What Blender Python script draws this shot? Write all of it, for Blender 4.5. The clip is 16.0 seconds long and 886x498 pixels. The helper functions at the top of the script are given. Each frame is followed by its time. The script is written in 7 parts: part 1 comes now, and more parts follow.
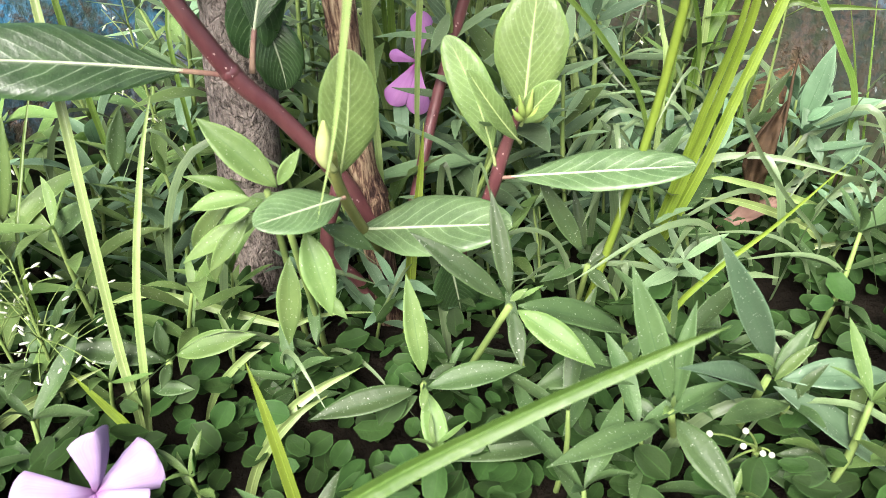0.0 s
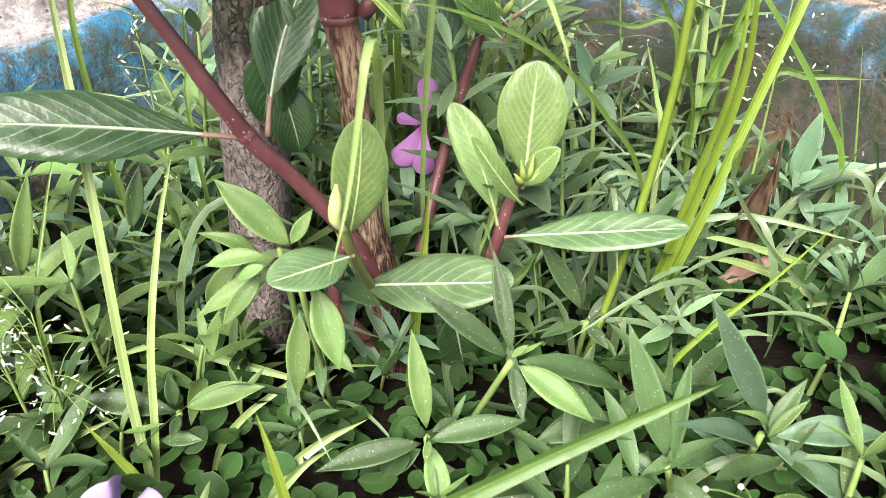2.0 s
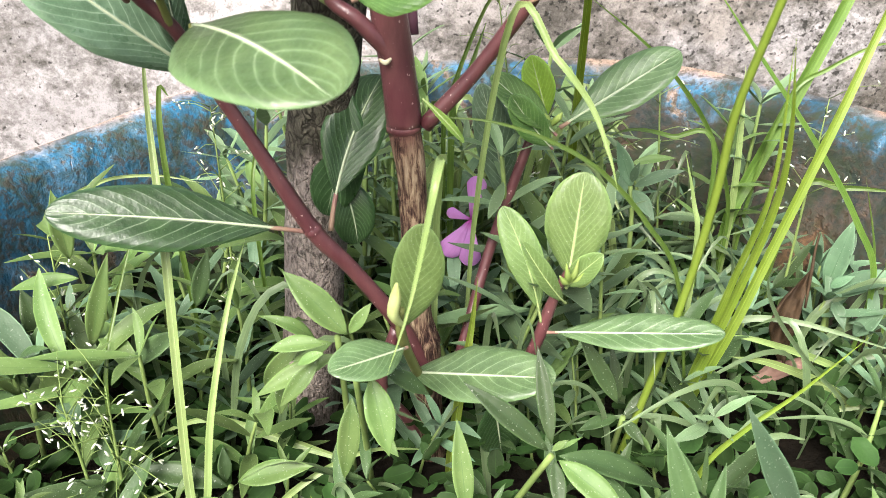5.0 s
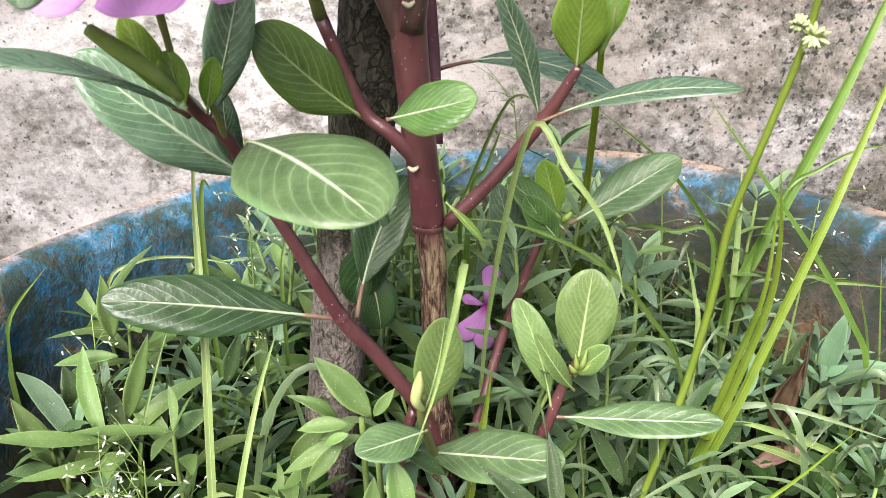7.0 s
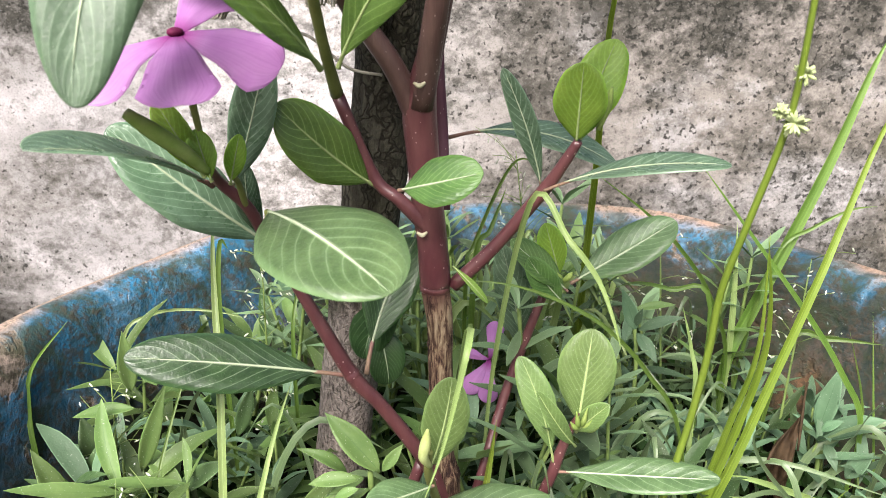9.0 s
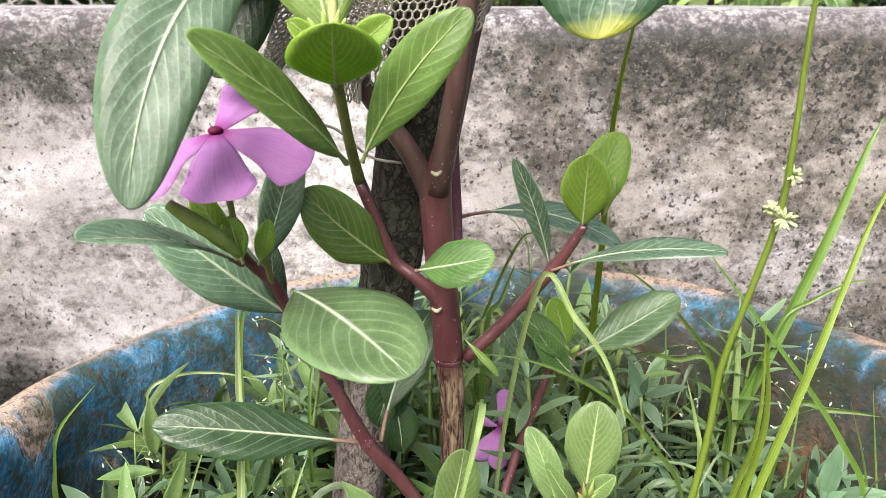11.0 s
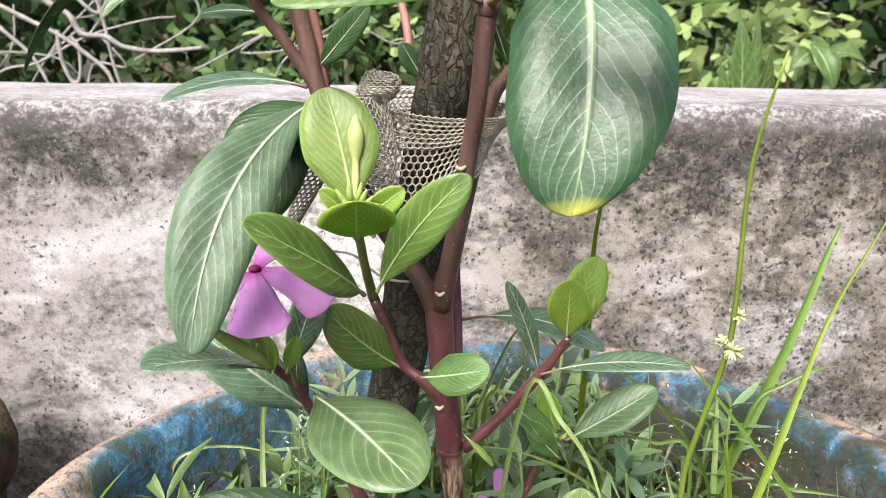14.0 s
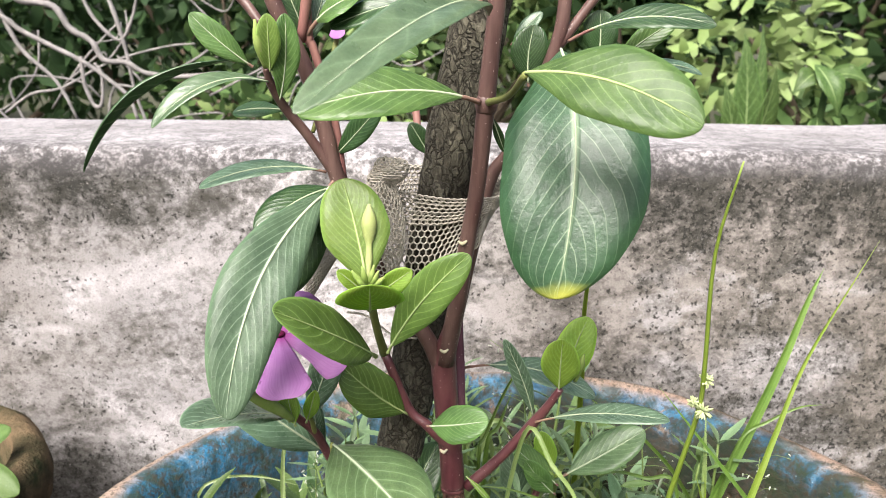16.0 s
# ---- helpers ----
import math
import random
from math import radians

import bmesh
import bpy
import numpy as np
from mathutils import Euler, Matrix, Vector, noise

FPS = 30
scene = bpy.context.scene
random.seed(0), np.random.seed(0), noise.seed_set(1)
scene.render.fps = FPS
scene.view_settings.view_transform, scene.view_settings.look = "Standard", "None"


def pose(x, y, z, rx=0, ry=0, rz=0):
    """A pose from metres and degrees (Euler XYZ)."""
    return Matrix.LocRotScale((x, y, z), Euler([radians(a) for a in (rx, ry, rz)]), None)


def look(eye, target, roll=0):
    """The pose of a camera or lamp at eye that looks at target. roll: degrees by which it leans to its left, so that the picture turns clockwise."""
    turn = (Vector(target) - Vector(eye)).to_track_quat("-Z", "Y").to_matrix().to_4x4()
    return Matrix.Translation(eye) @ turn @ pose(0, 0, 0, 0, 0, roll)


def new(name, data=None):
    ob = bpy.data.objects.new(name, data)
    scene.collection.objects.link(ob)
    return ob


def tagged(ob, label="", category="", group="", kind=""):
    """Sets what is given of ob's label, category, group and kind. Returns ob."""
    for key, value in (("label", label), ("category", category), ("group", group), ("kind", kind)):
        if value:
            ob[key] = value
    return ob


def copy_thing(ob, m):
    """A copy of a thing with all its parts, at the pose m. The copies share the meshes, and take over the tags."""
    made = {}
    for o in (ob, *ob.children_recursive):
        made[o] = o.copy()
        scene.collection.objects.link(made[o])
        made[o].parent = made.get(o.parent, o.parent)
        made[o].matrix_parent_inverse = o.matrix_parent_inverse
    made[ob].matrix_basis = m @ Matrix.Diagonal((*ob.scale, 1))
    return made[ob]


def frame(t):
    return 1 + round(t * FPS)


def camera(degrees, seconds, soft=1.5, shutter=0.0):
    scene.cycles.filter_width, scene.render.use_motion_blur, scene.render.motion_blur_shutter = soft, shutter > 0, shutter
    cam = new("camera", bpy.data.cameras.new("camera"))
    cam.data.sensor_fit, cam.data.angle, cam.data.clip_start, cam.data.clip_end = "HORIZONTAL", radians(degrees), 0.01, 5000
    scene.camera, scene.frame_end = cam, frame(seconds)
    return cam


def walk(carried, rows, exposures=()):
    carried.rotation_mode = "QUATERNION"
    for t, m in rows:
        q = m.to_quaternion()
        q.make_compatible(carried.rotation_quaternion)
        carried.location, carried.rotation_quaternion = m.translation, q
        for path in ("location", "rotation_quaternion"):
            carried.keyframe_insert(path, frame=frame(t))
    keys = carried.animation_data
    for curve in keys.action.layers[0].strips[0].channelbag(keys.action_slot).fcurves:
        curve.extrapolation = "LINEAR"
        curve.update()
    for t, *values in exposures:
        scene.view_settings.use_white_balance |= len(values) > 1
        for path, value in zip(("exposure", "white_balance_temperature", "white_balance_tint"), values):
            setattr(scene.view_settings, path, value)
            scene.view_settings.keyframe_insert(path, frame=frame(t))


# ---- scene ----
cam = camera(61.6, 16.0, soft=0.65)
cam.data.dof.use_dof = True
cam.data.dof.focus_distance = 0.27
cam.data.dof.aperture_fstop = 28.0
PATH = [
    (0, (0.01631, -0.19363, 0.40487), (0.11987, 1.34308, -0.87097), -3.269),
    (0.5, (0.01585, -0.19559, 0.40473), (0.12319, 1.36913, -0.83629), -3.139),
    (1, (0.01545, -0.19626, 0.40714), (0.12931, 1.38576, -0.81116), -2.920),
    (1.5, (0.01514, -0.19749, 0.41051), (0.13245, 1.39903, -0.78840), -2.741),
    (2, (0.01468, -0.19893, 0.41215), (0.13143, 1.41796, -0.75919), -2.551),
    (2.5, (0.01334, -0.20005, 0.41462), (0.12187, 1.42887, -0.74074), -2.355),
    (3, (0.01214, -0.20181, 0.41479), (0.11478, 1.45125, -0.70631), -1.970),
    (3.5, (0.01253, -0.20197, 0.41859), (0.09472, 1.46511, -0.68328), -2.031),
    (4, (0.01084, -0.20209, 0.42227), (0.07961, 1.48045, -0.65678), -1.866),
    (6.5, (0.00402, -0.21626, 0.43861), (0.05484, 1.56734, -0.46484), -0.628),
    (7, (0.00268, -0.21884, 0.44438), (0.05155, 1.58379, -0.42057), -0.433),
    (7.5, (0.00322, -0.22036, 0.44782), (0.04489, 1.59401, -0.39260), -0.489),
    (8, (0.00263, -0.22277, 0.45047), (0.04874, 1.60223, -0.36639), -0.242),
    (10.5, (-0.00022, -0.23412, 0.46614), (0.02718, 1.64722, -0.21195), -0.009),
    (11, (-0.00065, -0.23718, 0.46982), (0.01838, 1.65686, -0.17223), 0.136),
    (11.5, (-0.00194, -0.23866, 0.47384), (0.01777, 1.66565, -0.13705), 0.327),
    (12, (-0.00308, -0.24295, 0.48043), (0.01477, 1.66731, -0.11169), 0.373),
    (12.5, (-0.00325, -0.24901, 0.48776), (0.01127, 1.66440, -0.09417), 0.372),
    (13, (-0.00270, -0.25565, 0.49598), (0.01216, 1.66215, -0.07133), 0.526),
    (13.5, (-0.00054, -0.25983, 0.50221), (0.01884, 1.66060, -0.05600), 0.527),
    (14, (-0.00078, -0.26443, 0.50876), (0.00843, 1.65689, -0.04661), 0.522),
    (14.5, (0.00016, -0.26874, 0.51525), (0.00378, 1.65744, -0.02313), 0.543),
    (15, (0.00045, -0.27342, 0.52255), (-0.01793, 1.65208, -0.01790), 0.260),
    (15.5, (0.00047, -0.27905, 0.53093), (-0.02602, 1.64697, -0.00735), 0.234),
    (16, (0.00184, -0.28767, 0.53941), (-0.01938, 1.63744, -0.00235), 0.432),
]
walk(cam, [(t, look(eye, target, roll)) for t, eye, target, roll in PATH], exposures=[(0, 2.61), (4, 2.53), (7, 2.26), (10.5, 2.15), (13, 2.17), (16, 2.08)])

# ---- sky and sun: bright overcast ----
world = bpy.data.worlds.new("sky")
scene.world = world
world.use_nodes = True
wn = world.node_tree
sky = wn.nodes.new("ShaderNodeTexSky")
sky.sky_type = "NISHITA"
sky.sun_disc = False
sky.sun_elevation, sky.sun_rotation = radians(52), radians(202)
sky.air_density, sky.dust_density, sky.ozone_density = 1.0, 6.0, 1.0
wn.links.new(sky.outputs[0], wn.nodes["Background"].inputs[0])
wn.nodes["Background"].inputs[1].default_value = 0.066
sun = new("sun", bpy.data.lights.new("sun", "SUN"))
sun.data.energy, sun.data.angle, sun.data.color = 3.3, radians(40), (1.0, 0.97, 0.93)
sun.matrix_world = look((-0.8, -1.95, 2.7), (0, 0, 0))


# ---- material kit ----
def mat(name):
    m = bpy.data.materials.new(name)
    m.use_nodes = True
    m.node_tree.nodes["Principled BSDF"].inputs["Specular IOR Level"].default_value = 0.12
    return m, m.node_tree.nodes, m.node_tree.links, m.node_tree.nodes["Principled BSDF"]


def node(m, kind, **values):
    n = m.node_tree.nodes.new("ShaderNode" + kind)
    for k, v in values.items():
        if k == "op":
            n.operation = v
        elif k == "blend":
            n.data_type, n.blend_type = "RGBA", v
        else:
            n.inputs[k].default_value = v
    return n


def maths(m, op, a, b=0.0, c=0.0):
    n = m.node_tree.nodes.new("ShaderNodeMath")
    n.operation = op
    for i, v in enumerate((a, b, c)):
        if isinstance(v, (int, float)):
            n.inputs[i].default_value = v
        else:
            m.node_tree.links.new(v, n.inputs[i])
    return n.outputs[0]


def ramp(m, value, stops):
    n = m.node_tree.nodes.new("ShaderNodeValToRGB")
    m.node_tree.links.new(value, n.inputs[0])
    while len(n.color_ramp.elements) < len(stops):
        n.color_ramp.elements.new(0.5)
    for e, (p, c) in zip(n.color_ramp.elements, stops):
        e.position = p
        e.color = (*c, 1) if len(c) == 3 else c
    return n.outputs[0]


def grey(v):
    return (v, v, v)


def mix(m, fac, a, b, blend="MIX"):
    n = m.node_tree.nodes.new("ShaderNodeMix")
    n.data_type, n.blend_type = "RGBA", blend
    for i, v in ((0, fac), (6, a), (7, b)):
        if isinstance(v, tuple):
            n.inputs[i].default_value = (*v, 1)
        elif isinstance(v, (int, float)):
            n.inputs[i].default_value = v
        else:
            m.node_tree.links.new(v, n.inputs[i])
    return n.outputs[2]


def noise_of(m, scale, detail=4.0, rough=0.55, coord=None, stretch=None, dist=0.0):
    n = node(m, "TexNoise", Scale=scale, Detail=detail, Roughness=rough, Distortion=dist)
    if coord is None:
        coord = m.node_tree.nodes.new("ShaderNodeTexCoord").outputs["Object"]
    if stretch:
        mp = m.node_tree.nodes.new("ShaderNodeMapping")
        mp.inputs["Scale"].default_value = stretch
        m.node_tree.links.new(coord, mp.inputs[0])
        coord = mp.outputs[0]
    m.node_tree.links.new(coord, n.inputs["Vector"])
    return n.outputs[0]


def bump(m, height, strength, distance):
    n = node(m, "Bump", Strength=strength, Distance=distance)
    m.node_tree.links.new(height, n.inputs["Height"])
    m.node_tree.links.new(n.outputs[0], m.node_tree.nodes["Principled BSDF"].inputs["Normal"])
    return n


def dull(c, k=0.6):
    return tuple(v * k for v in c)


def leaf_material(name, base, tip, vein, veins, rough, glow=0.18, dust=0.12, vstrength=0.4, yellow=False, fibre=False, gloss=0.4, slant=1.7, quilt=0.28):
    """Leaf blade: u runs from base to tip, v from edge to edge; Form holds the blade's half width over its length, and a seed."""
    base, tip, vein = dull(base), dull(tip), dull(vein, 0.7)
    m, nodes, links, b = mat(name)
    uv = nodes.new("ShaderNodeUVMap")
    uv.uv_map = "UVMap"
    sep = nodes.new("ShaderNodeSeparateXYZ")
    links.new(uv.outputs[0], sep.inputs[0])
    u, v = sep.outputs[0], sep.outputs[1]
    across = maths(m, "SUBTRACT", maths(m, "MULTIPLY", v, 2.0), 1.0)
    av = maths(m, "ABSOLUTE", across)
    chance = maths(m, "FRACT", maths(m, "ADD", nodes.new("ShaderNodeObjectInfo").outputs["Random"], nodes.new("ShaderNodeNewGeometry").outputs["Random Per Island"]))
    big = noise_of(m, 60, 3)
    small = noise_of(m, 900, 3)
    col = mix(m, ramp(m, big, [(0.3, grey(0)), (0.7, grey(1))]), base, tip)
    hsv = node(m, "HueSaturation")
    links.new(col, hsv.inputs["Color"])
    links.new(maths(m, "MULTIPLY_ADD", chance, 0.4 if veins else 0.8, 0.8 if veins else 0.45), hsv.inputs["Value"])
    links.new(maths(m, "MULTIPLY_ADD", chance, 0.022, 0.476), hsv.inputs["Hue"])
    col = mix(m, maths(m, "MULTIPLY", small, 0.4), hsv.outputs[0], tuple(c * 0.6 for c in base))
    line = None
    if veins:
        form = nodes.new("ShaderNodeUVMap")
        form.uv_map = "Form"
        fs = nodes.new("ShaderNodeSeparateXYZ")
        links.new(form.outputs[0], fs.inputs[0])
        aspect, seed = fs.outputs[0], fs.outputs[1]
        side = maths(m, "SIGN", across)
        at = nodes.new("ShaderNodeCombineXYZ")
        links.new(maths(m, "MULTIPLY", u, 7.0), at.inputs[0])
        links.new(maths(m, "MULTIPLY", across, 1.6), at.inputs[1])
        links.new(maths(m, "MULTIPLY", seed, 60.0), at.inputs[2])
        wob = maths(m, "MULTIPLY", maths(m, "SUBTRACT", noise_of(m, 1.0, 2, 0.5, at.outputs[0]), 0.5), 0.045)
        rise = maths(m, "MULTIPLY", maths(m, "MULTIPLY", aspect, slant), maths(m, "POWER", av, 1.25))
        along = maths(m, "ADD", maths(m, "SUBTRACT", u, rise), maths(m, "MULTIPLY_ADD", side, 0.22 / veins, wob))
        saw = maths(m, "FRACT", maths(m, "MULTIPLY", along, veins))
        near = maths(m, "ABSOLUTE", maths(m, "SUBTRACT", saw, 0.5))
        fade = maths(m, "SUBTRACT", 1.0, maths(m, "MULTIPLY", maths(m, "POWER", av, 1.6), 0.75))
        halo = maths(m, "MULTIPLY", ramp(m, near, [(0.0, grey(0.20)), (0.3, grey(0))]), fade)
        col = mix(m, halo, col, tuple(min(1.0, c * 1.7 + 0.01) for c in tip))
        net_ = node(m, "TexVoronoi", Scale=620.0)
        net_.feature = "DISTANCE_TO_EDGE"
        links.new(nodes.new("ShaderNodeTexCoord").outputs["Object"], net_.inputs["Vector"])
        mesh = ramp(m, net_.outputs[0], [(0.0, grey(1)), (0.12, grey(0))])
        col = mix(m, maths(m, "MULTIPLY", mesh, 0.10), col, tuple(c * 2.0 for c in tip))
        blotch = ramp(m, noise_of(m, 120, 4, 0.65), [(0.38, grey(0.38 if base[1] < 0.1 else 0.16)), (0.60, grey(0))])
        col = mix(m, blotch, col, tuple(c * 0.5 for c in base))
        line = ramp(m, near, [(0.0, grey(1)), (0.025, grey(0.7)), (0.07, grey(0))])
        line = maths(m, "MULTIPLY", line, fade)
        col = mix(m, maths(m, "MULTIPLY", line, vstrength), col, vein)
    # the midrib's pale streak narrows and dies out towards the tip
    wide = maths(m, "MULTIPLY", av, maths(m, "MULTIPLY_ADD", u, 1.7, 0.75))
    mid = maths(m, "MULTIPLY", ramp(m, wide, [(0.0, grey(1)), (0.035, grey(0.6)), (0.10, grey(0))]), maths(m, "MULTIPLY_ADD", u, -0.45, 0.9))
    col = mix(m, mid if veins else maths(m, "MULTIPLY", mid, 0.7), col, vein)
    specks = ramp(m, noise_of(m, 1400, 2), [(0.66, grey(0)), (0.71, grey(1))])
    col = mix(m, maths(m, "MULTIPLY", specks, dust), col, (0.32, 0.34, 0.29))
    if yellow:
        worn = maths(m, "MULTIPLY_ADD", maths(m, "SUBTRACT", big, 0.5), 0.16, u)
        col = mix(m, ramp(m, worn, [(0.945, grey(0)), (1.01, grey(0.75))]), col, (0.30, 0.30, 0.04))
        col = mix(m, ramp(m, worn, [(1.0, grey(0)), (1.02, grey(0.8))]), col, (0.35, 0.22, 0.16))
    edge = ramp(m, av, [(0.86, grey(0)), (0.98, grey(1))])
    col = mix(m, maths(m, "MULTIPLY", edge, 0.4 if veins else 0.3), col, tuple(min(1, c * 2.0) for c in tip))
    if fibre:
        lines = noise_of(m, 1.0, 2, 0.5, uv.outputs[0], (1.5, 26.0, 1.0))
        col = mix(m, ramp(m, lines, [(0.4, grey(0)), (0.62, grey(0.55))]), col, tuple(c * 0.55 for c in base))
    links.new(col, b.inputs["Base Color"])
    rr = maths(m, "MULTIPLY_ADD", noise_of(m, 130, 3), 0.3, rough - 0.17)
    links.new(rr, b.inputs["Roughness"])
    b.inputs["Specular IOR Level"].default_value = gloss
    # the skin swells between the sunken veins
    h = maths(m, "MULTIPLY_ADD", noise_of(m, 260, 3), 0.6, maths(m, "MULTIPLY", small, 0.2))
    if line is not None:
        h = maths(m, "ADD", h, maths(m, "MULTIPLY", maths(m, "POWER", maths(m, "MULTIPLY", near, 2.0), 0.6), quilt))
        h = maths(m, "SUBTRACT", h, maths(m, "MULTIPLY", mid, 1.2))
    bump(m, h, 0.55, 0.0009)
    tr = nodes.new("ShaderNodeBsdfTranslucent")
    hs2 = node(m, "HueSaturation", Saturation=1.15, Value=1.6)
    links.new(col, hs2.inputs["Color"])
    links.new(hs2.outputs[0], tr.inputs[0])
    ms = nodes.new("ShaderNodeMixShader")
    ms.inputs[0].default_value = glow
    links.new(b.outputs[0], ms.inputs[1])
    links.new(tr.outputs[0], ms.inputs[2])
    links.new(ms.outputs[0], nodes["Material Output"].inputs[0])
    return m


def plain(name, c1, c2, rough, scale, bumps=0.2, stretch=None, dist=0.001, glow=0.0, specks=0.0, gloss=0.12):
    m, nodes, links, b = mat(name)
    b.inputs["Specular IOR Level"].default_value = gloss
    c1, c2 = dull(c1), dull(c2)
    big = noise_of(m, scale, 4, stretch=stretch)
    small = noise_of(m, scale * 9, 3, stretch=stretch)
    col = mix(m, ramp(m, big, [(0.3, grey(0)), (0.7, grey(1))]), c1, c2)
    col = mix(m, maths(m, "MULTIPLY", small, 0.4), col, tuple(c * 0.55 for c in c1))
    if specks:
        vor = node(m, "TexVoronoi", Scale=480.0)
        links.new(nodes.new("ShaderNodeTexCoord").outputs["Object"], vor.inputs["Vector"])
        dots = ramp(m, maths(m, "MULTIPLY_ADD", small, 0.75, vor.outputs["Distance"]), [(0.42, grey(1)), (0.47, grey(0))])
        col = mix(m, maths(m, "MULTIPLY", dots, specks), col, (0.4, 0.33, 0.3))
    links.new(col, b.inputs["Base Color"])
    b.inputs["Roughness"].default_value = rough
    bump(m, maths(m, "ADD", big, maths(m, "MULTIPLY", small, 0.4)), bumps, dist)
    if glow:
        tr = nodes.new("ShaderNodeBsdfTranslucent")
        links.new(col, tr.inputs[0])
        ms = nodes.new("ShaderNodeMixShader")
        ms.inputs[0].default_value = glow
        links.new(b.outputs[0], ms.inputs[1])
        links.new(tr.outputs[0], ms.inputs[2])
        links.new(ms.outputs[0], nodes["Material Output"].inputs[0])
    return m


LEAF = {
    "mature": leaf_material("leaf_mature", (0.024, 0.060, 0.021), (0.046, 0.100, 0.036), (0.50, 0.58, 0.42), 10, 0.38, gloss=0.40, vstrength=0.25, quilt=0.2),
    "dark": leaf_material("leaf_dark", (0.024, 0.066, 0.020), (0.044, 0.100, 0.032), (0.34, 0.46, 0.24), 11, 0.36, 0.15, gloss=0.36, quilt=0.14, vstrength=0.26),
    # pale bluish cast: sky sheen on the leaf put into its colour
    "blue": leaf_material("leaf_bluish", (0.085, 0.160, 0.088), (0.140, 0.225, 0.140), (0.55, 0.66, 0.52), 12, 0.32, 0.15, gloss=0.48, quilt=0.1, vstrength=0.34),
    "fresh": leaf_material("leaf_fresh", (0.075, 0.165, 0.040), (0.125, 0.235, 0.065), (0.46, 0.58, 0.30), 10, 0.40, 0.28, vstrength=0.26, gloss=0.33, quilt=0.16),
    "young": leaf_material("leaf_young", (0.18, 0.325, 0.060), (0.25, 0.40, 0.095), (0.50, 0.62, 0.22), 10, 0.45, 0.42, vstrength=0.24, quilt=0.1),
    # younger leaves; light they lack in the shade is added to the colour
    "bud": leaf_material("leaf_bud_brightened", (0.225, 0.42, 0.05), (0.31, 0.50, 0.08), (0.5, 0.62, 0.2), 9, 0.45, 0.45, vstrength=0.2, quilt=0.1),
    "tender": leaf_material("leaf_tender", (0.115, 0.198, 0.054), (0.168, 0.262, 0.086), (0.52, 0.62, 0.38), 11, 0.42, 0.22, vstrength=0.13, dust=0.2, quilt=0.10),
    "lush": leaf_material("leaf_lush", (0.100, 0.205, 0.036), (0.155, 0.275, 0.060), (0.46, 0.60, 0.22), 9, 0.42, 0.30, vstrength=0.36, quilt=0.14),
    "soft": leaf_material("leaf_soft", (0.080, 0.150, 0.056), (0.125, 0.205, 0.088), (0.50, 0.60, 0.40), 9, 0.38, 0.22, vstrength=0.26, gloss=0.42, quilt=0.12),
    "satin": leaf_material("leaf_satin", (0.080, 0.150, 0.054), (0.125, 0.208, 0.085), (0.50, 0.60, 0.40), 9, 0.40, 0.22, vstrength=0.22, gloss=0.40, quilt=0.10),
    "drape": leaf_material("leaf_drape", (0.058, 0.108, 0.056), (0.092, 0.150, 0.085), (0.46, 0.56, 0.42), 13, 0.48, 0.18, vstrength=0.26, gloss=0.30, quilt=0.10, slant=2.4),
    # the sheen is partly painted: a paler base colour, besides the gloss
    "sheen": leaf_material("leaf_sheen", (0.085, 0.155, 0.070), (0.135, 0.210, 0.110), (0.34, 0.44, 0.28), 10, 0.34, 0.2, vstrength=0.16, gloss=0.5, quilt=0.08),
    "weedgrey": leaf_material("leaf_weed_grey", (0.104, 0.198, 0.104), (0.166, 0.278, 0.165), (0.04, 0.085, 0.04), 0, 0.52, 0.16, dust=0.3, gloss=0.18),
    # darker green, mostly for the front, with the shade there put into the colour
    "weed": leaf_material("leaf_weed", (0.045, 0.092, 0.032), (0.080, 0.142, 0.052), (0.026, 0.062, 0.022), 0, 0.50, 0.12, dust=0.4, gloss=0.18),
    "weedlight": leaf_material("leaf_weed_light", (0.096, 0.184, 0.050), (0.162, 0.258, 0.084), (0.05, 0.105, 0.03), 0, 0.50, 0.2, dust=0.35, gloss=0.18),
    # lifted weed green for the rear: the brighter light is put into the colour
    "weedlit": leaf_material("leaf_weed_lit", (0.140, 0.238, 0.112), (0.220, 0.335, 0.180), (0.06, 0.11, 0.05), 0, 0.52, 0.18, dust=0.3, gloss=0.18),
    "weedblue": leaf_material("leaf_weed_bluish", (0.070, 0.138, 0.072), (0.118, 0.196, 0.116), (0.035, 0.075, 0.035), 0, 0.50, 0.14, dust=0.35, gloss=0.22),
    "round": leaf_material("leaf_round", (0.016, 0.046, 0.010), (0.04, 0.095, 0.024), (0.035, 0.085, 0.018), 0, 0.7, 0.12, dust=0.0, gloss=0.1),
}
LEAF["big"] = leaf_material("leaf_yellowing_tip", (0.026, 0.076, 0.030), (0.048, 0.112, 0.050), (0.46, 0.58, 0.38), 12, 0.42, vstrength=0.34, yellow=True, gloss=0.42, dust=0.08, slant=1.7, quilt=0.12)
LEAF["lime"] = leaf_material("leaf_lime", (0.060, 0.128, 0.030), (0.098, 0.172, 0.048), (0.42, 0.54, 0.24), 10, 0.46, 0.28, dust=0.15, vstrength=0.28, quilt=0.12, gloss=0.26)
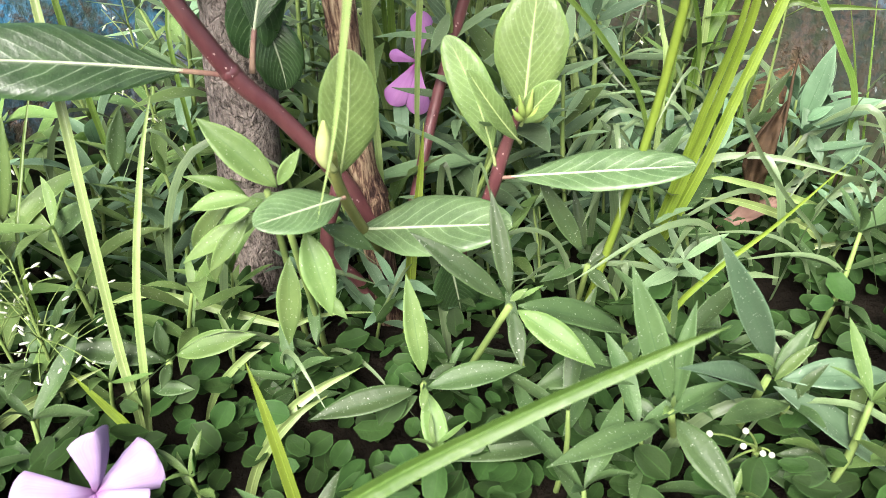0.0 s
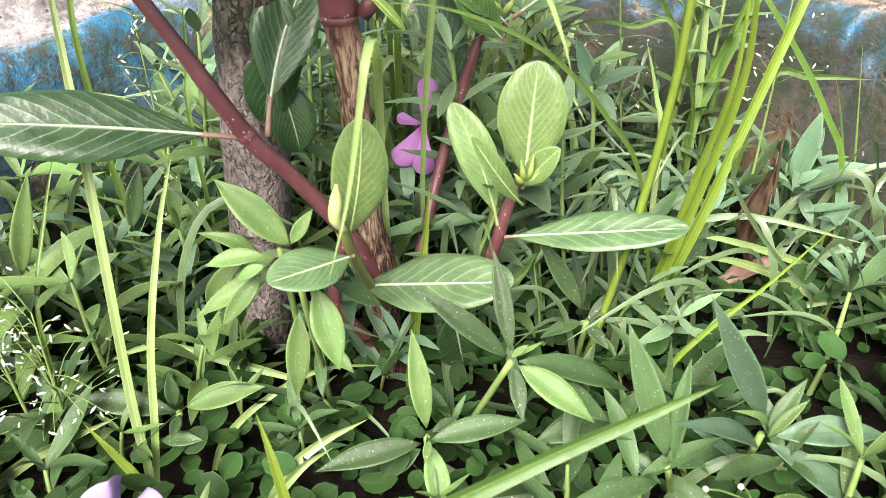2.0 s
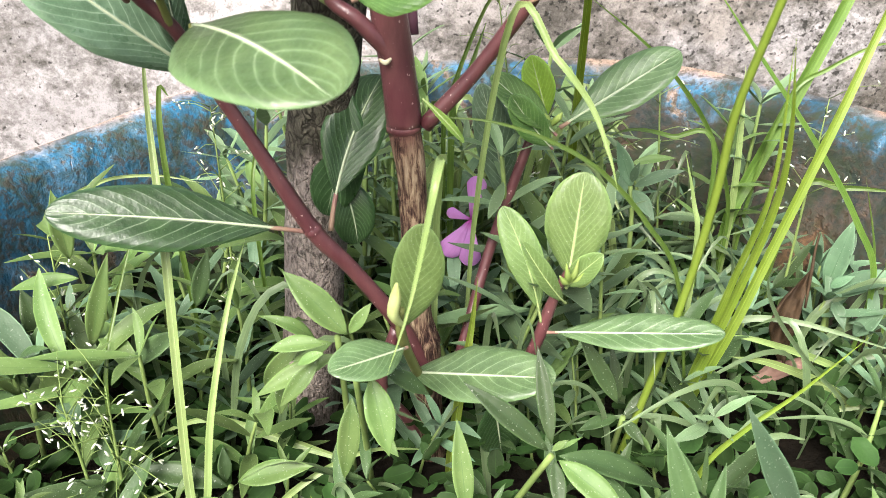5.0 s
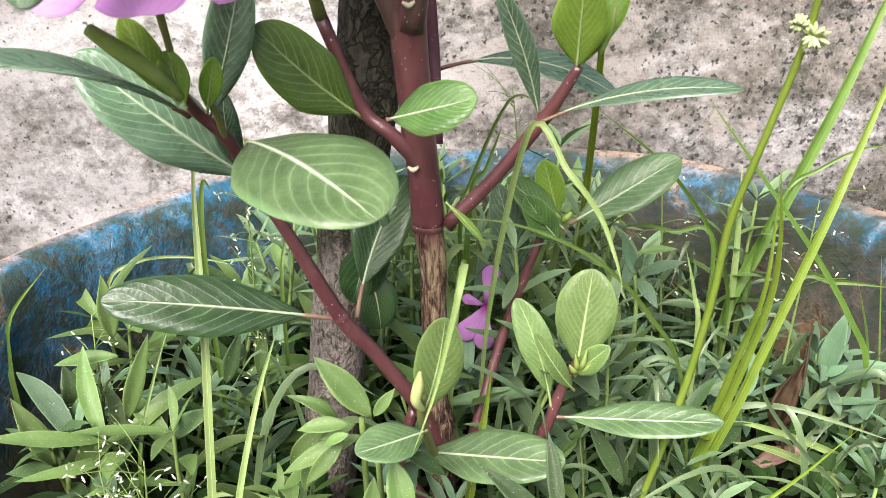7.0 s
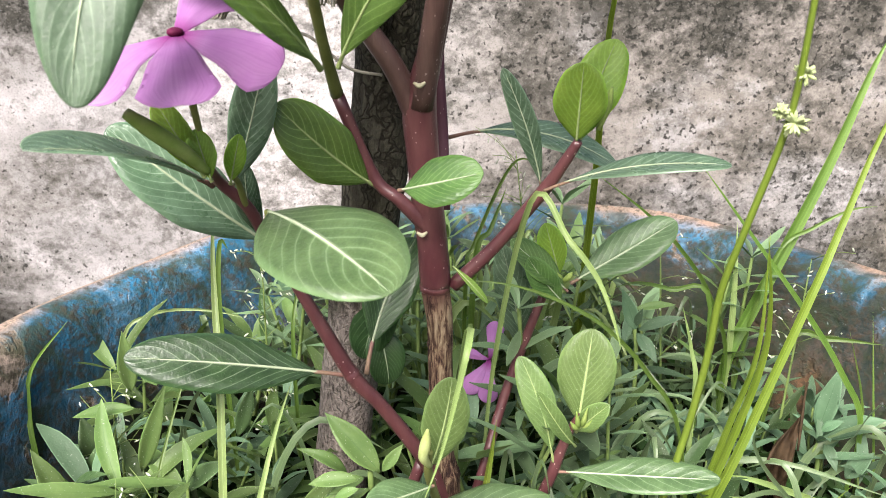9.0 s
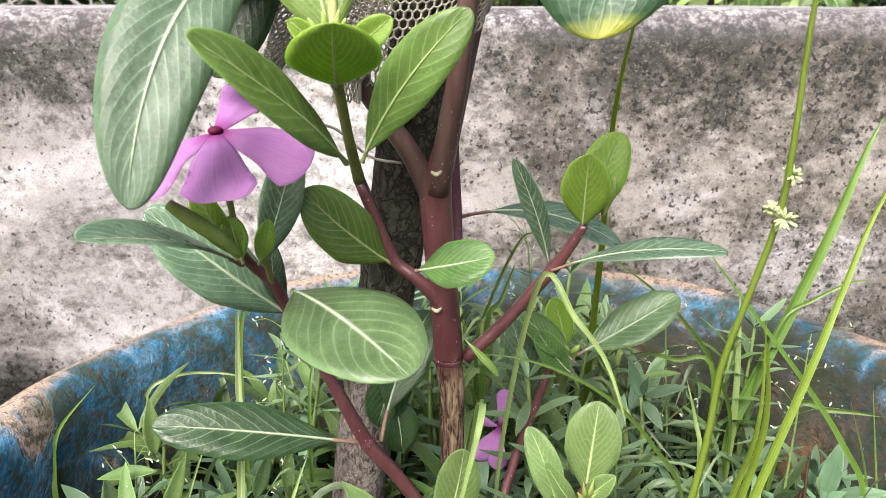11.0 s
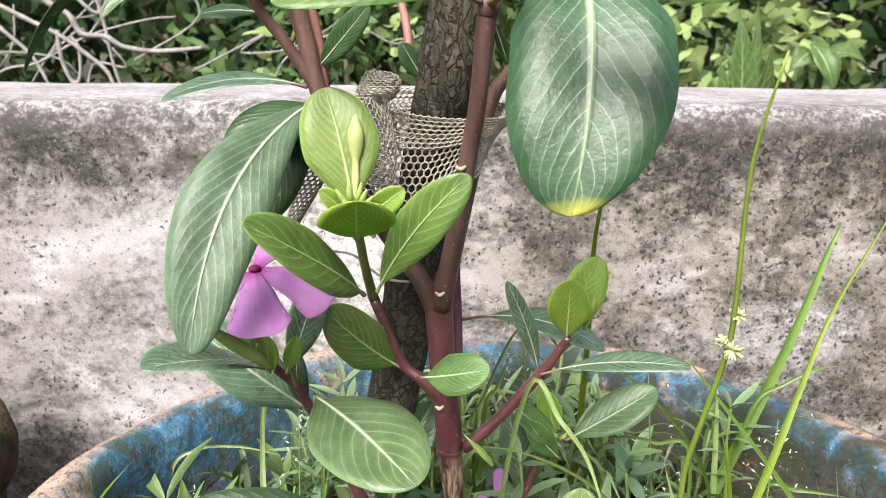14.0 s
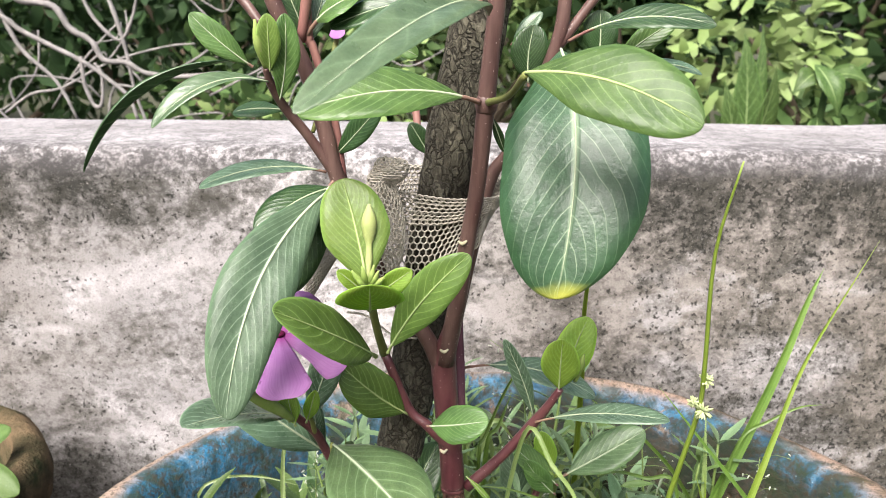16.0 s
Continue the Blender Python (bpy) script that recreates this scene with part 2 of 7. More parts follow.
GRASS = {
    "bright": leaf_material("grass_bright", (0.20, 0.315, 0.035), (0.28, 0.39, 0.06), (0.30, 0.42, 0.08), 0, 0.42, 0.3, fibre=True),
    "sward": leaf_material("grass_sward", (0.075, 0.165, 0.03), (0.12, 0.22, 0.045), (0.14, 0.24, 0.06), 0, 0.45, 0.25, fibre=True),
    "mid": leaf_material("grass_mid", (0.12, 0.24, 0.04), (0.19, 0.32, 0.06), (0.2, 0.32, 0.08), 0, 0.45, 0.3, fibre=True),
    "fine": leaf_material("grass_fine", (0.15, 0.235, 0.105), (0.23, 0.33, 0.16), (0.2, 0.3, 0.12), 0, 0.45, 0.25, fibre=True),
    "pale": leaf_material("grass_pale", (0.28, 0.41, 0.13), (0.40, 0.53, 0.21), (0.45, 0.56, 0.26), 0, 0.42, 0.3, fibre=True),
}
def cork_material():
    """Young corky bark: pale ridges split by dark upright fissures."""
    m, nodes, links, b = mat("stem_corky")
    co = nodes.new("ShaderNodeTexCoord").outputs["Object"]
    ridge = noise_of(m, 760, 5, 0.65, co, (1, 1, 0.16), 0.6)
    big = noise_of(m, 60, 3, 0.5, co)
    col = ramp(m, maths(m, "MULTIPLY_ADD", big, 0.35, ridge), [(0.56, (0.032, 0.016, 0.014)), (0.66, (0.13, 0.075, 0.052)), (0.74, (0.30, 0.21, 0.135)), (0.90, (0.50, 0.39, 0.26))])
    sep = nodes.new("ShaderNodeSeparateXYZ")
    links.new(co, sep.inputs[0])
    young = ramp(m, maths(m, "MULTIPLY_ADD", maths(m, "SUBTRACT", ridge, 0.5), 0.03, sep.outputs[2]), [(0.338, grey(0)), (0.350, grey(1))])
    col = mix(m, young, col, (0.125, 0.032, 0.04))
    col = mix(m, 1.0, col, grey(0.62), "MULTIPLY")
    links.new(col, b.inputs["Base Color"])
    b.inputs["Roughness"].default_value = 0.8
    bump(m, ridge, 1.0, 0.002)
    return m


STEM = {
    "woody": cork_material(),
    "purple": plain("stem_purple", (0.100, 0.027, 0.034), (0.185, 0.075, 0.074), 0.34, 150, 0.3, (1, 1, 0.3), specks=0.7, gloss=0.5),
    "brown": plain("stem_brown", (0.095, 0.046, 0.042), (0.21, 0.128, 0.108), 0.40, 200, 0.3, (1, 1, 0.12), specks=0.5, gloss=0.3),
    "pink": plain("stem_pink", (0.28, 0.12, 0.11), (0.36, 0.2, 0.16), 0.45, 120, 0.15, (1, 1, 0.3)),
    "violet": plain("stem_violet", (0.12, 0.05, 0.075), (0.2, 0.09, 0.11), 0.45, 120, 0.15, (1, 1, 0.3), specks=0.4),
    "greenstem": plain("stem_green", (0.18, 0.2, 0.06), (0.28, 0.3, 0.1), 0.45, 120, 0.15, (1, 1, 0.3)),
}
MIDRIB = plain("midrib_pale", (0.42, 0.5, 0.32), (0.54, 0.6, 0.42), 0.45, 200, 0.1)
PETIOLE = plain("petiole_flushed", (0.26, 0.13, 0.12), (0.36, 0.26, 0.17), 0.45, 150, 0.15)
PETIOLE_GREEN = plain("petiole_green", (0.26, 0.33, 0.12), (0.36, 0.42, 0.18), 0.45, 150, 0.15)
MIDRIB_YOUNG = plain("midrib_young", (0.40, 0.52, 0.2), (0.5, 0.6, 0.26), 0.45, 200, 0.1)
SCAR = plain("leaf_scar", (0.55, 0.5, 0.32), (0.7, 0.66, 0.48), 0.6, 300, 0.2)
WEEDSTEM = plain("weed_stem", (0.16, 0.24, 0.07), (0.24, 0.32, 0.1), 0.5, 150, 0.15)
def petal_material(name, c1, c2, throat):
    """Thin petal: fine lengthwise veins and a deeper flush towards the eye."""
    m, nodes, links, b = mat(name)
    uv = nodes.new("ShaderNodeUVMap")
    uv.uv_map = "UVMap"
    sep = nodes.new("ShaderNodeSeparateXYZ")
    links.new(uv.outputs[0], sep.inputs[0])
    c1, c2, throat = dull(c1, 0.65), dull(c2, 0.65), dull(throat, 0.65)
    col = mix(m, ramp(m, noise_of(m, 110, 3), [(0.3, grey(0)), (0.7, grey(1))]), c1, c2)
    lines = noise_of(m, 1.0, 2, 0.5, uv.outputs[0], (1.2, 22.0, 1.0))
    col = mix(m, ramp(m, lines, [(0.45, grey(0)), (0.65, grey(0.35))]), col, tuple(c * 0.8 for c in c1))
    col = mix(m, ramp(m, sep.outputs[0], [(0.06, grey(0.9)), (0.3, grey(0))]), col, throat)
    links.new(col, b.inputs["Base Color"])
    b.inputs["Roughness"].default_value = 0.6
    bump(m, lines, 0.25, 0.0006)
    tr = nodes.new("ShaderNodeBsdfTranslucent")
    links.new(col, tr.inputs[0])
    ms = nodes.new("ShaderNodeMixShader")
    ms.inputs[0].default_value = 0.42
    links.new(b.outputs[0], ms.inputs[1])
    links.new(tr.outputs[0], ms.inputs[2])
    links.new(ms.outputs[0], nodes["Material Output"].inputs[0])
    return m


PETAL = petal_material("petal_lilac", (0.64, 0.27, 0.68), (0.74, 0.38, 0.77), (0.40, 0.04, 0.30))
PETAL_FADED = petal_material("petal_faded", (0.50, 0.36, 0.62), (0.62, 0.48, 0.72), (0.42, 0.2, 0.45))
EYE_DARK = plain("flower_eye", (0.12, 0.01, 0.05), (0.2, 0.02, 0.08), 0.6, 300, 0.2)
BUD = plain("bud_skin", (0.32, 0.47, 0.10), (0.48, 0.58, 0.20), 0.5, 200, 0.1, glow=0.2)
BUD_PALE = plain("bud_pale", (0.46, 0.54, 0.17), (0.62, 0.68, 0.32), 0.5, 200, 0.1, glow=0.25)
SEED = plain("seed_spike", (0.42, 0.50, 0.22), (0.6, 0.66, 0.38), 0.6, 300, 0.2)
SPIKELET = plain("spikelet_white", (0.62, 0.66, 0.5), (0.75, 0.76, 0.64), 0.6, 300, 0.1)
DEAD = plain("dead_leaf", (0.034, 0.021, 0.012), (0.090, 0.056, 0.030), 0.7, 260, 0.6)
LITTER = plain("dry_petal", (0.17, 0.095, 0.075), (0.30, 0.19, 0.15), 0.8, 120, 0.5)
NET = plain("net_cord", (0.50, 0.455, 0.375), (0.70, 0.645, 0.55), 0.85, 400, 0.4)


def soil_material():
    m, nodes, links, b = mat("soil")
    n = noise_of(m, 90, 8, 0.7)
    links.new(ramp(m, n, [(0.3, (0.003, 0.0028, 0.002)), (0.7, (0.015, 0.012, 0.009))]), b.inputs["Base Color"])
    b.inputs["Roughness"].default_value = 0.95
    b.inputs["Specular IOR Level"].default_value = 0.03
    bump(m, n, 1.0, 0.008)
    return m


def node_colour(m, scale):
    tex = node(m, "TexNoise", Scale=float(scale), Detail=3.0)
    m.node_tree.links.new(m.node_tree.nodes.new("ShaderNodeTexCoord").outputs["Object"], tex.inputs["Vector"])
    return tex.outputs["Color"]


def bark_material():
    m, nodes, links, b = mat("stake_bark")
    co = nodes.new("ShaderNodeTexCoord").outputs["Object"]
    n = noise_of(m, 460, 7, 0.75, co, (1, 1, 0.5))
    big = noise_of(m, 14, 3, 0.5, co)
    fiss = ramp(m, noise_of(m, 330, 4, 0.6, co, (1, 1, 0.35), 0.3), [(0.42, grey(1)), (0.56, grey(0))])
    at = nodes.new("ShaderNodeMapping")
    at.inputs["Scale"].default_value = (1.0, 1.0, 0.42)
    links.new(co, at.inputs[0])
    warp = mix(m, 0.012, at.outputs[0], node_colour(m, 120))
    plates = node(m, "TexVoronoi", Scale=270.0)
    plates.feature = "DISTANCE_TO_EDGE"
    links.new(warp, plates.inputs["Vector"])
    crack = maths(m, "MAXIMUM", maths(m, "MULTIPLY", fiss, 0.6), ramp(m, plates.outputs[0], [(0.03, grey(1)), (0.14, grey(0))]))
    col = mix(m, ramp(m, n, [(0.3, grey(0)), (0.7, grey(1))]), (0.075, 0.070, 0.050), (0.30, 0.275, 0.205))
    col = mix(m, ramp(m, big, [(0.4, grey(0)), (0.6, grey(0.5))]), col, (0.10, 0.09, 0.07))
    split = ramp(m, noise_of(m, 46, 4, 0.6, co, (1, 1, 0.10), 0.4), [(0.63, grey(0)), (0.65, grey(1))])
    col = mix(m, maths(m, "MULTIPLY", split, 0.85), col, (0.015, 0.012, 0.01))
    col = mix(m, maths(m, "MULTIPLY", crack, 0.75), col, (0.020, 0.016, 0.012))
    sep = nodes.new("ShaderNodeSeparateXYZ")
    links.new(co, sep.inputs[0])
    # bark worn off the foot: pale grained wood, partly light put into its colour
    wood = mix(m, ramp(m, noise_of(m, 700, 4, 0.65, co, (1, 1, 0.4)), [(0.34, grey(0)), (0.56, grey(1))]), (0.10, 0.082, 0.07), (0.44, 0.37, 0.33))
    wood = mix(m, ramp(m, big, [(0.45, grey(0)), (0.65, grey(0.45))]), wood, (0.12, 0.10, 0.08))
    worn = ramp(m, maths(m, "MULTIPLY_ADD", maths(m, "SUBTRACT", noise_of(m, 60, 4, 0.6, co, (1, 1, 0.4)), 0.5), 0.07, sep.outputs[2]), [(0.322, grey(1)), (0.330, grey(0))])
    col = mix(m, worn, col, wood)
    col = mix(m, 1.0, col, grey(0.5), "MULTIPLY")
    links.new(col, b.inputs["Base Color"])
    b.inputs["Roughness"].default_value = 0.9
    bump(m, maths(m, "SUBTRACT", n, maths(m, "ADD", maths(m, "MULTIPLY", split, 0.8), maths(m, "MULTIPLY", crack, 0.6))), 0.9, 0.002)
    return m


def wall_material():
    """Old lime-washed render: warm grey, black mould that thickens towards the coping, pale patches where the wash has stayed."""
    m, nodes, links, b = mat("wall_render")
    co = nodes.new("ShaderNodeTexCoord").outputs["Object"]
    sep = nodes.new("ShaderNodeSeparateXYZ")
    links.new(co, sep.inputs[0])
    x, z = sep.outputs[0], sep.outputs[2]
    cloud = noise_of(m, 9, 5, 0.6, co, (1, 1, 1.3), 0.5)
    blot = noise_of(m, 27, 6, 0.68, co, (1, 1, 1.25), 0.5)
    speck = noise_of(m, 120, 7, 0.78, co, (1, 1, 1.3), 0.25)
    fine = noise_of(m, 430, 4, 0.7, co)
    sand = noise_of(m, 1100, 3, 0.65, co)
    # the wash survives best on the stretch just left of the stake
    left = ramp(m, maths(m, "MULTIPLY_ADD", x, 1.0, 0.5), [(0.10, grey(0.3)), (0.26, grey(0.7)), (0.40, grey(1)), (0.46, grey(1)), (0.57, grey(0.22)), (0.9, grey(0))])
    # mask high at the coping, and again somewhat towards the ground
    high = ramp(m, maths(m, "MULTIPLY_ADD", maths(m, "SUBTRACT", blot, 0.5), 0.12, z), [(0.20, grey(0.75)), (0.28, grey(0.6)), (0.36, grey(0.55)), (0.40, grey(0.85)), (0.44, grey(1))])
    col = mix(m, ramp(m, cloud, [(0.35, grey(0)), (0.65, grey(1))]), (0.185, 0.160, 0.135), (0.31, 0.275, 0.25))
    # far left goes blue-grey: light from the sky put into the wash colour
    col = mix(m, maths(m, "MULTIPLY", left, 0.85), col, mix(m, ramp(m, maths(m, "MULTIPLY_ADD", x, 1.0, 0.5), [(0.28, grey(0)), (0.42, grey(1))]), (0.385, 0.372, 0.392), (0.66, 0.62, 0.62)))
    col = mix(m, ramp(m, maths(m, "MULTIPLY_ADD", speck, 0.35, blot), [(0.60, grey(0)), (0.80, grey(0.45))]), col, (0.20, 0.18, 0.15))
    # limewash in soft clumps, broken by the grain
    wash = maths(m, "MULTIPLY_ADD", left, 0.10, maths(m, "MULTIPLY_ADD", maths(m, "SUBTRACT", fine, 0.5), 0.16, maths(m, "MULTIPLY_ADD", blot, 0.45, noise_of(m, 10.5, 4, 0.55, co, (0.8, 1, 1.5), 0.3))))
    wash = maths(m, "SUBTRACT", wash, maths(m, "MULTIPLY", ramp(m, z, [(0.36, grey(0)), (0.41, grey(1))]), 0.2))
    col = mix(m, ramp(m, wash, [(0.75, grey(0)), (0.90, grey(0.85))]), col, (0.58, 0.55, 0.56))
    # olive-black mould: broad drifts, then clusters, then single specks
    spot = maths(m, "MULTIPLY_ADD", maths(m, "SUBTRACT", fine, 0.5), 0.45, maths(m, "MULTIPLY_ADD", maths(m, "SUBTRACT", blot, 0.5), 0.75, speck))
    spot = maths(m, "MULTIPLY_ADD", maths(m, "SUBTRACT", cloud, 0.5), -0.45, spot)
    reach = maths(m, "MULTIPLY_ADD", maths(m, "SUBTRACT", noise_of(m, 4.2, 3, 0.5, co, (1, 1, 1.6)), 0.5), 0.5, maths(m, "MULTIPLY_ADD", left, -0.22, maths(m, "MULTIPLY", high, 0.31)))
    mould = ramp(m, maths(m, "ADD", spot, reach), [(0.46, grey(0)), (0.62, grey(0.5)), (0.80, grey(0.95))])
    col = mix(m, mould, col, mix(m, high, (0.070, 0.062, 0.045), (0.026, 0.026, 0.022)))
    run = noise_of(m, 7.5, 5, 0.62, co, (1.25, 1, 0.75), 0.7)
    drift = maths(m, "MULTIPLY_ADD", maths(m, "SUBTRACT", fine, 0.5), 0.22, maths(m, "MULTIPLY_ADD", maths(m, "SUBTRACT", blot, 0.5), 0.30, run))
    drift = maths(m, "MULTIPLY_ADD", maths(m, "SUBTRACT", high, 0.6), 0.22, maths(m, "MULTIPLY_ADD", left, -0.16, drift))
    col = mix(m, ramp(m, drift, [(0.46, grey(0)), (0.63, grey(0.82))]), col, (0.060, 0.056, 0.046))
    clump = maths(m, "MULTIPLY_ADD", maths(m, "SUBTRACT", fine, 0.5), 0.25, noise_of(m, 19, 4, 0.55, co, (0.8, 1, 1.3), 0.3))
    col = mix(m, maths(m, "MULTIPLY", ramp(m, clump, [(0.60, grey(0)), (0.70, grey(0.75))]), ramp(m, z, [(0.39, grey(1)), (0.42, grey(0))])), col, (0.50, 0.47, 0.47))
    pits = ramp(m, maths(m, "MULTIPLY_ADD", maths(m, "SUBTRACT", high, left), 0.10, maths(m, "MULTIPLY_ADD", blot, 0.3, noise_of(m, 300, 2, 0.5, co, None, 0.2))), [(0.79, grey(0)), (0.84, grey(0.9))])
    col = mix(m, pits, col, (0.022, 0.021, 0.018))
    col = mix(m, ramp(m, fine, [(0.58, grey(0)), (0.72, grey(0.4))]), col, (0.52, 0.485, 0.46))
    col = mix(m, ramp(m, sand, [(0.34, grey(0.5)), (0.48, grey(0))]), col, (0.08, 0.074, 0.066))
    # top face: light from above painted in as a paler cap where normals rise
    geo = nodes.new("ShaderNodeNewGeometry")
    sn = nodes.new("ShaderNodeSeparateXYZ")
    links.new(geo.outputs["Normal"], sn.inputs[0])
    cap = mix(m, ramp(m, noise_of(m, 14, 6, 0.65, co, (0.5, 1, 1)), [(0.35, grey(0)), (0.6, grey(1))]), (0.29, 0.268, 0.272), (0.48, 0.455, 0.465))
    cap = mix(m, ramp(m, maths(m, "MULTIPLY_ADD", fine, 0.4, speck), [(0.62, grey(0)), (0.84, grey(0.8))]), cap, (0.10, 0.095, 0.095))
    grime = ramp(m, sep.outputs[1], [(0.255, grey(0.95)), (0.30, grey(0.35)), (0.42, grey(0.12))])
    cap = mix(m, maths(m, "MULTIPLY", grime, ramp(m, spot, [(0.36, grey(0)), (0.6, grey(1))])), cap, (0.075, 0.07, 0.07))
    # mask taken from the upward normal, roughened by the specks
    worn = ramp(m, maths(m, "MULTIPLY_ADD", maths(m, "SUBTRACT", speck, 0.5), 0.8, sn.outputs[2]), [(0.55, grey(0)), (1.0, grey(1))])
    # the paler cap tone runs over the front edge, by height
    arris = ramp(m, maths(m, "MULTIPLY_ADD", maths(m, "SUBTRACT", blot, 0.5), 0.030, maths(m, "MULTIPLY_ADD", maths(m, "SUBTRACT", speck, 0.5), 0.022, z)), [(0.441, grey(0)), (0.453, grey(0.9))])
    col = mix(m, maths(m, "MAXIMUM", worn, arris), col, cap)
    col = mix(m, 1.0, col, (0.60, 0.60, 0.605), "MULTIPLY")
    links.new(col, b.inputs["Base Color"])
    b.inputs["Roughness"].default_value = 0.93
    bump(m, maths(m, "ADD", speck, maths(m, "MULTIPLY", fine, 0.6)), 0.45, 0.002)
    return m


def pot_material():
    """Terracotta with peeling blue paint; olive algae and brown stains creep up the inner face."""
    m, nodes, links, b = mat("painted_terracotta")
    co = nodes.new("ShaderNodeTexCoord").outputs["Object"]
    sep = nodes.new("ShaderNodeSeparateXYZ")
    links.new(co, sep.inputs[0])
    x, z = sep.outputs[0], sep.outputs[2]
    n1 = noise_of(m, 22, 6, 0.62, co, None, 0.8)
    n2 = noise_of(m, 85, 5, 0.68, co, None, 0.4)
    n3 = noise_of(m, 320, 4, 0.65, co)
    off = maths(m, "SQRT", maths(m, "ADD", maths(m, "POWER", maths(m, "SUBTRACT", x, 0.03), 2.0), maths(m, "POWER", maths(m, "SUBTRACT", sep.outputs[1], 0.005), 2.0)))
    clay = mix(m, ramp(m, n2, [(0.3, grey(0)), (0.7, grey(1))]), (0.34, 0.225, 0.175), (0.50, 0.385, 0.32))
    clay = mix(m, ramp(m, n1, [(0.55, grey(0)), (0.75, grey(0.6))]), clay, (0.46, 0.38, 0.34))
    clay = mix(m, ramp(m, n3, [(0.36, grey(0.5)), (0.5, grey(0))]), clay, (0.12, 0.08, 0.06))
    blue = mix(m, ramp(m, n2, [(0.3, grey(0)), (0.7, grey(1))]), (0.010, 0.085, 0.175), (0.030, 0.19, 0.35))
    blue = mix(m, ramp(m, maths(m, "MULTIPLY_ADD", n3, 0.5, n1), [(0.70, grey(0)), (0.95, grey(0.75))]), blue, (0.26, 0.44, 0.60))
    # the outer half of the rim has lost its paint
    outer = ramp(m, maths(m, "MULTIPLY_ADD", maths(m, "SUBTRACT", n1, 0.5), 0.022, off), [(0.2055, grey(0)), (0.2085, grey(1))])
    bare = ramp(m, maths(m, "MULTIPLY_ADD", n3, 0.14, maths(m, "MULTIPLY_ADD", n2, 0.3, n1)), [(0.80, grey(0)), (0.85, grey(1))])
    bare = maths(m, "MAXIMUM", bare, outer)
    col = mix(m, bare, blue, clay)
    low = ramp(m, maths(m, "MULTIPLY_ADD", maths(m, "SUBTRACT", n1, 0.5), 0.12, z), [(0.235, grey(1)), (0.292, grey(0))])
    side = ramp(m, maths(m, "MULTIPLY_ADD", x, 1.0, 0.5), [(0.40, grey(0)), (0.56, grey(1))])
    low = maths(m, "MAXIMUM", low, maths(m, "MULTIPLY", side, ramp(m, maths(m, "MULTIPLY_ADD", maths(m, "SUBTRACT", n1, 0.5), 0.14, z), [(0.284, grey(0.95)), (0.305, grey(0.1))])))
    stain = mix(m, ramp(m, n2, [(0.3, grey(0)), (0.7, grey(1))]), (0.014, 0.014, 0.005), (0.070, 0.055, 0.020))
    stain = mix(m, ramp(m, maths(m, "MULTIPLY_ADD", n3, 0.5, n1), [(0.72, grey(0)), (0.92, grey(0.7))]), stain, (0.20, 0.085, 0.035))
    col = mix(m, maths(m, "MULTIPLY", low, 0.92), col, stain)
    algae = ramp(m, noise_of(m, 42, 7, 0.75, co, (1, 1, 0.7), 0.6), [(0.41, grey(0)), (0.57, grey(0.88))])
    algae = maths(m, "MULTIPLY", algae, maths(m, "MULTIPLY_ADD", outer, -0.7, 1.0))
    col = mix(m, algae, col, (0.036, 0.048, 0.024))
    flecks = ramp(m, maths(m, "MULTIPLY_ADD", n2, 0.4, n3), [(0.70, grey(0)), (0.80, grey(1))])
    col = mix(m, maths(m, "MULTIPLY", flecks, 0.75), col, (0.05, 0.042, 0.03))
    pale = ramp(m, noise_of(m, 210, 3, 0.6, co), [(0.68, grey(0)), (0.74, grey(0.6))])
    col = mix(m, pale, col, (0.34, 0.42, 0.42))
    col = mix(m, 1.0, col, grey(0.62), "MULTIPLY")
    links.new(col, b.inputs["Base Color"])
    links.new(maths(m, "MULTIPLY_ADD", bare, 0.2, 0.65), b.inputs["Roughness"])
    b.inputs["Specular IOR Level"].default_value = 0.08
    bump(m, maths(m, "ADD", maths(m, "MULTIPLY", bare, -0.5), maths(m, "MULTIPLY_ADD", n3, 0.4, n2)), 0.6, 0.003)
    return m


SOIL, BARK, WALL, POT = soil_material(), bark_material(), wall_material(), pot_material()
OLDPOT = plain("mossy_terracotta", (0.026, 0.034, 0.016), (0.20, 0.135, 0.082), 0.9, 48, 1.0, dist=0.004, gloss=0.05)
EARTH = plain("bare_earth", (0.06, 0.06, 0.04), (0.11, 0.11, 0.07), 0.95, 8, 0.6)
BRANCH_GREY = plain("bare_branch_bark", (0.20, 0.185, 0.18), (0.40, 0.37, 0.36), 0.85, 60, 0.4)
TREEBARK = plain("tree_bark", (0.09, 0.07, 0.05), (0.18, 0.14, 0.1), 0.9, 20, 0.6)
# one foliage in three tones: shaded, half lit and lit, painted as colour
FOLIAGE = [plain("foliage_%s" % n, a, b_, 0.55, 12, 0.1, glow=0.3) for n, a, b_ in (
    ("shaded", (0.026, 0.056, 0.022), (0.065, 0.12, 0.045)), ("mid", (0.075, 0.145, 0.045), (0.15, 0.24, 0.08)), ("lit", (0.26, 0.39, 0.11), (0.42, 0.52, 0.24)))]


# ---- mesh kit ----
def part(name, bm, material, parent=None, label="", smooth=True):
    me = bpy.data.meshes.new(name)
    bm.to_mesh(me)
    bm.free()
    me.materials.append(material)
    if smooth:
        me.polygons.foreach_set("use_smooth", [True] * len(me.polygons))
    ob = new(name, me)
    if parent is not None:
        ob.parent = parent
        ob.matrix_parent_inverse = parent.matrix_basis.inverted()
    if label:
        ob["label"] = label
    return ob


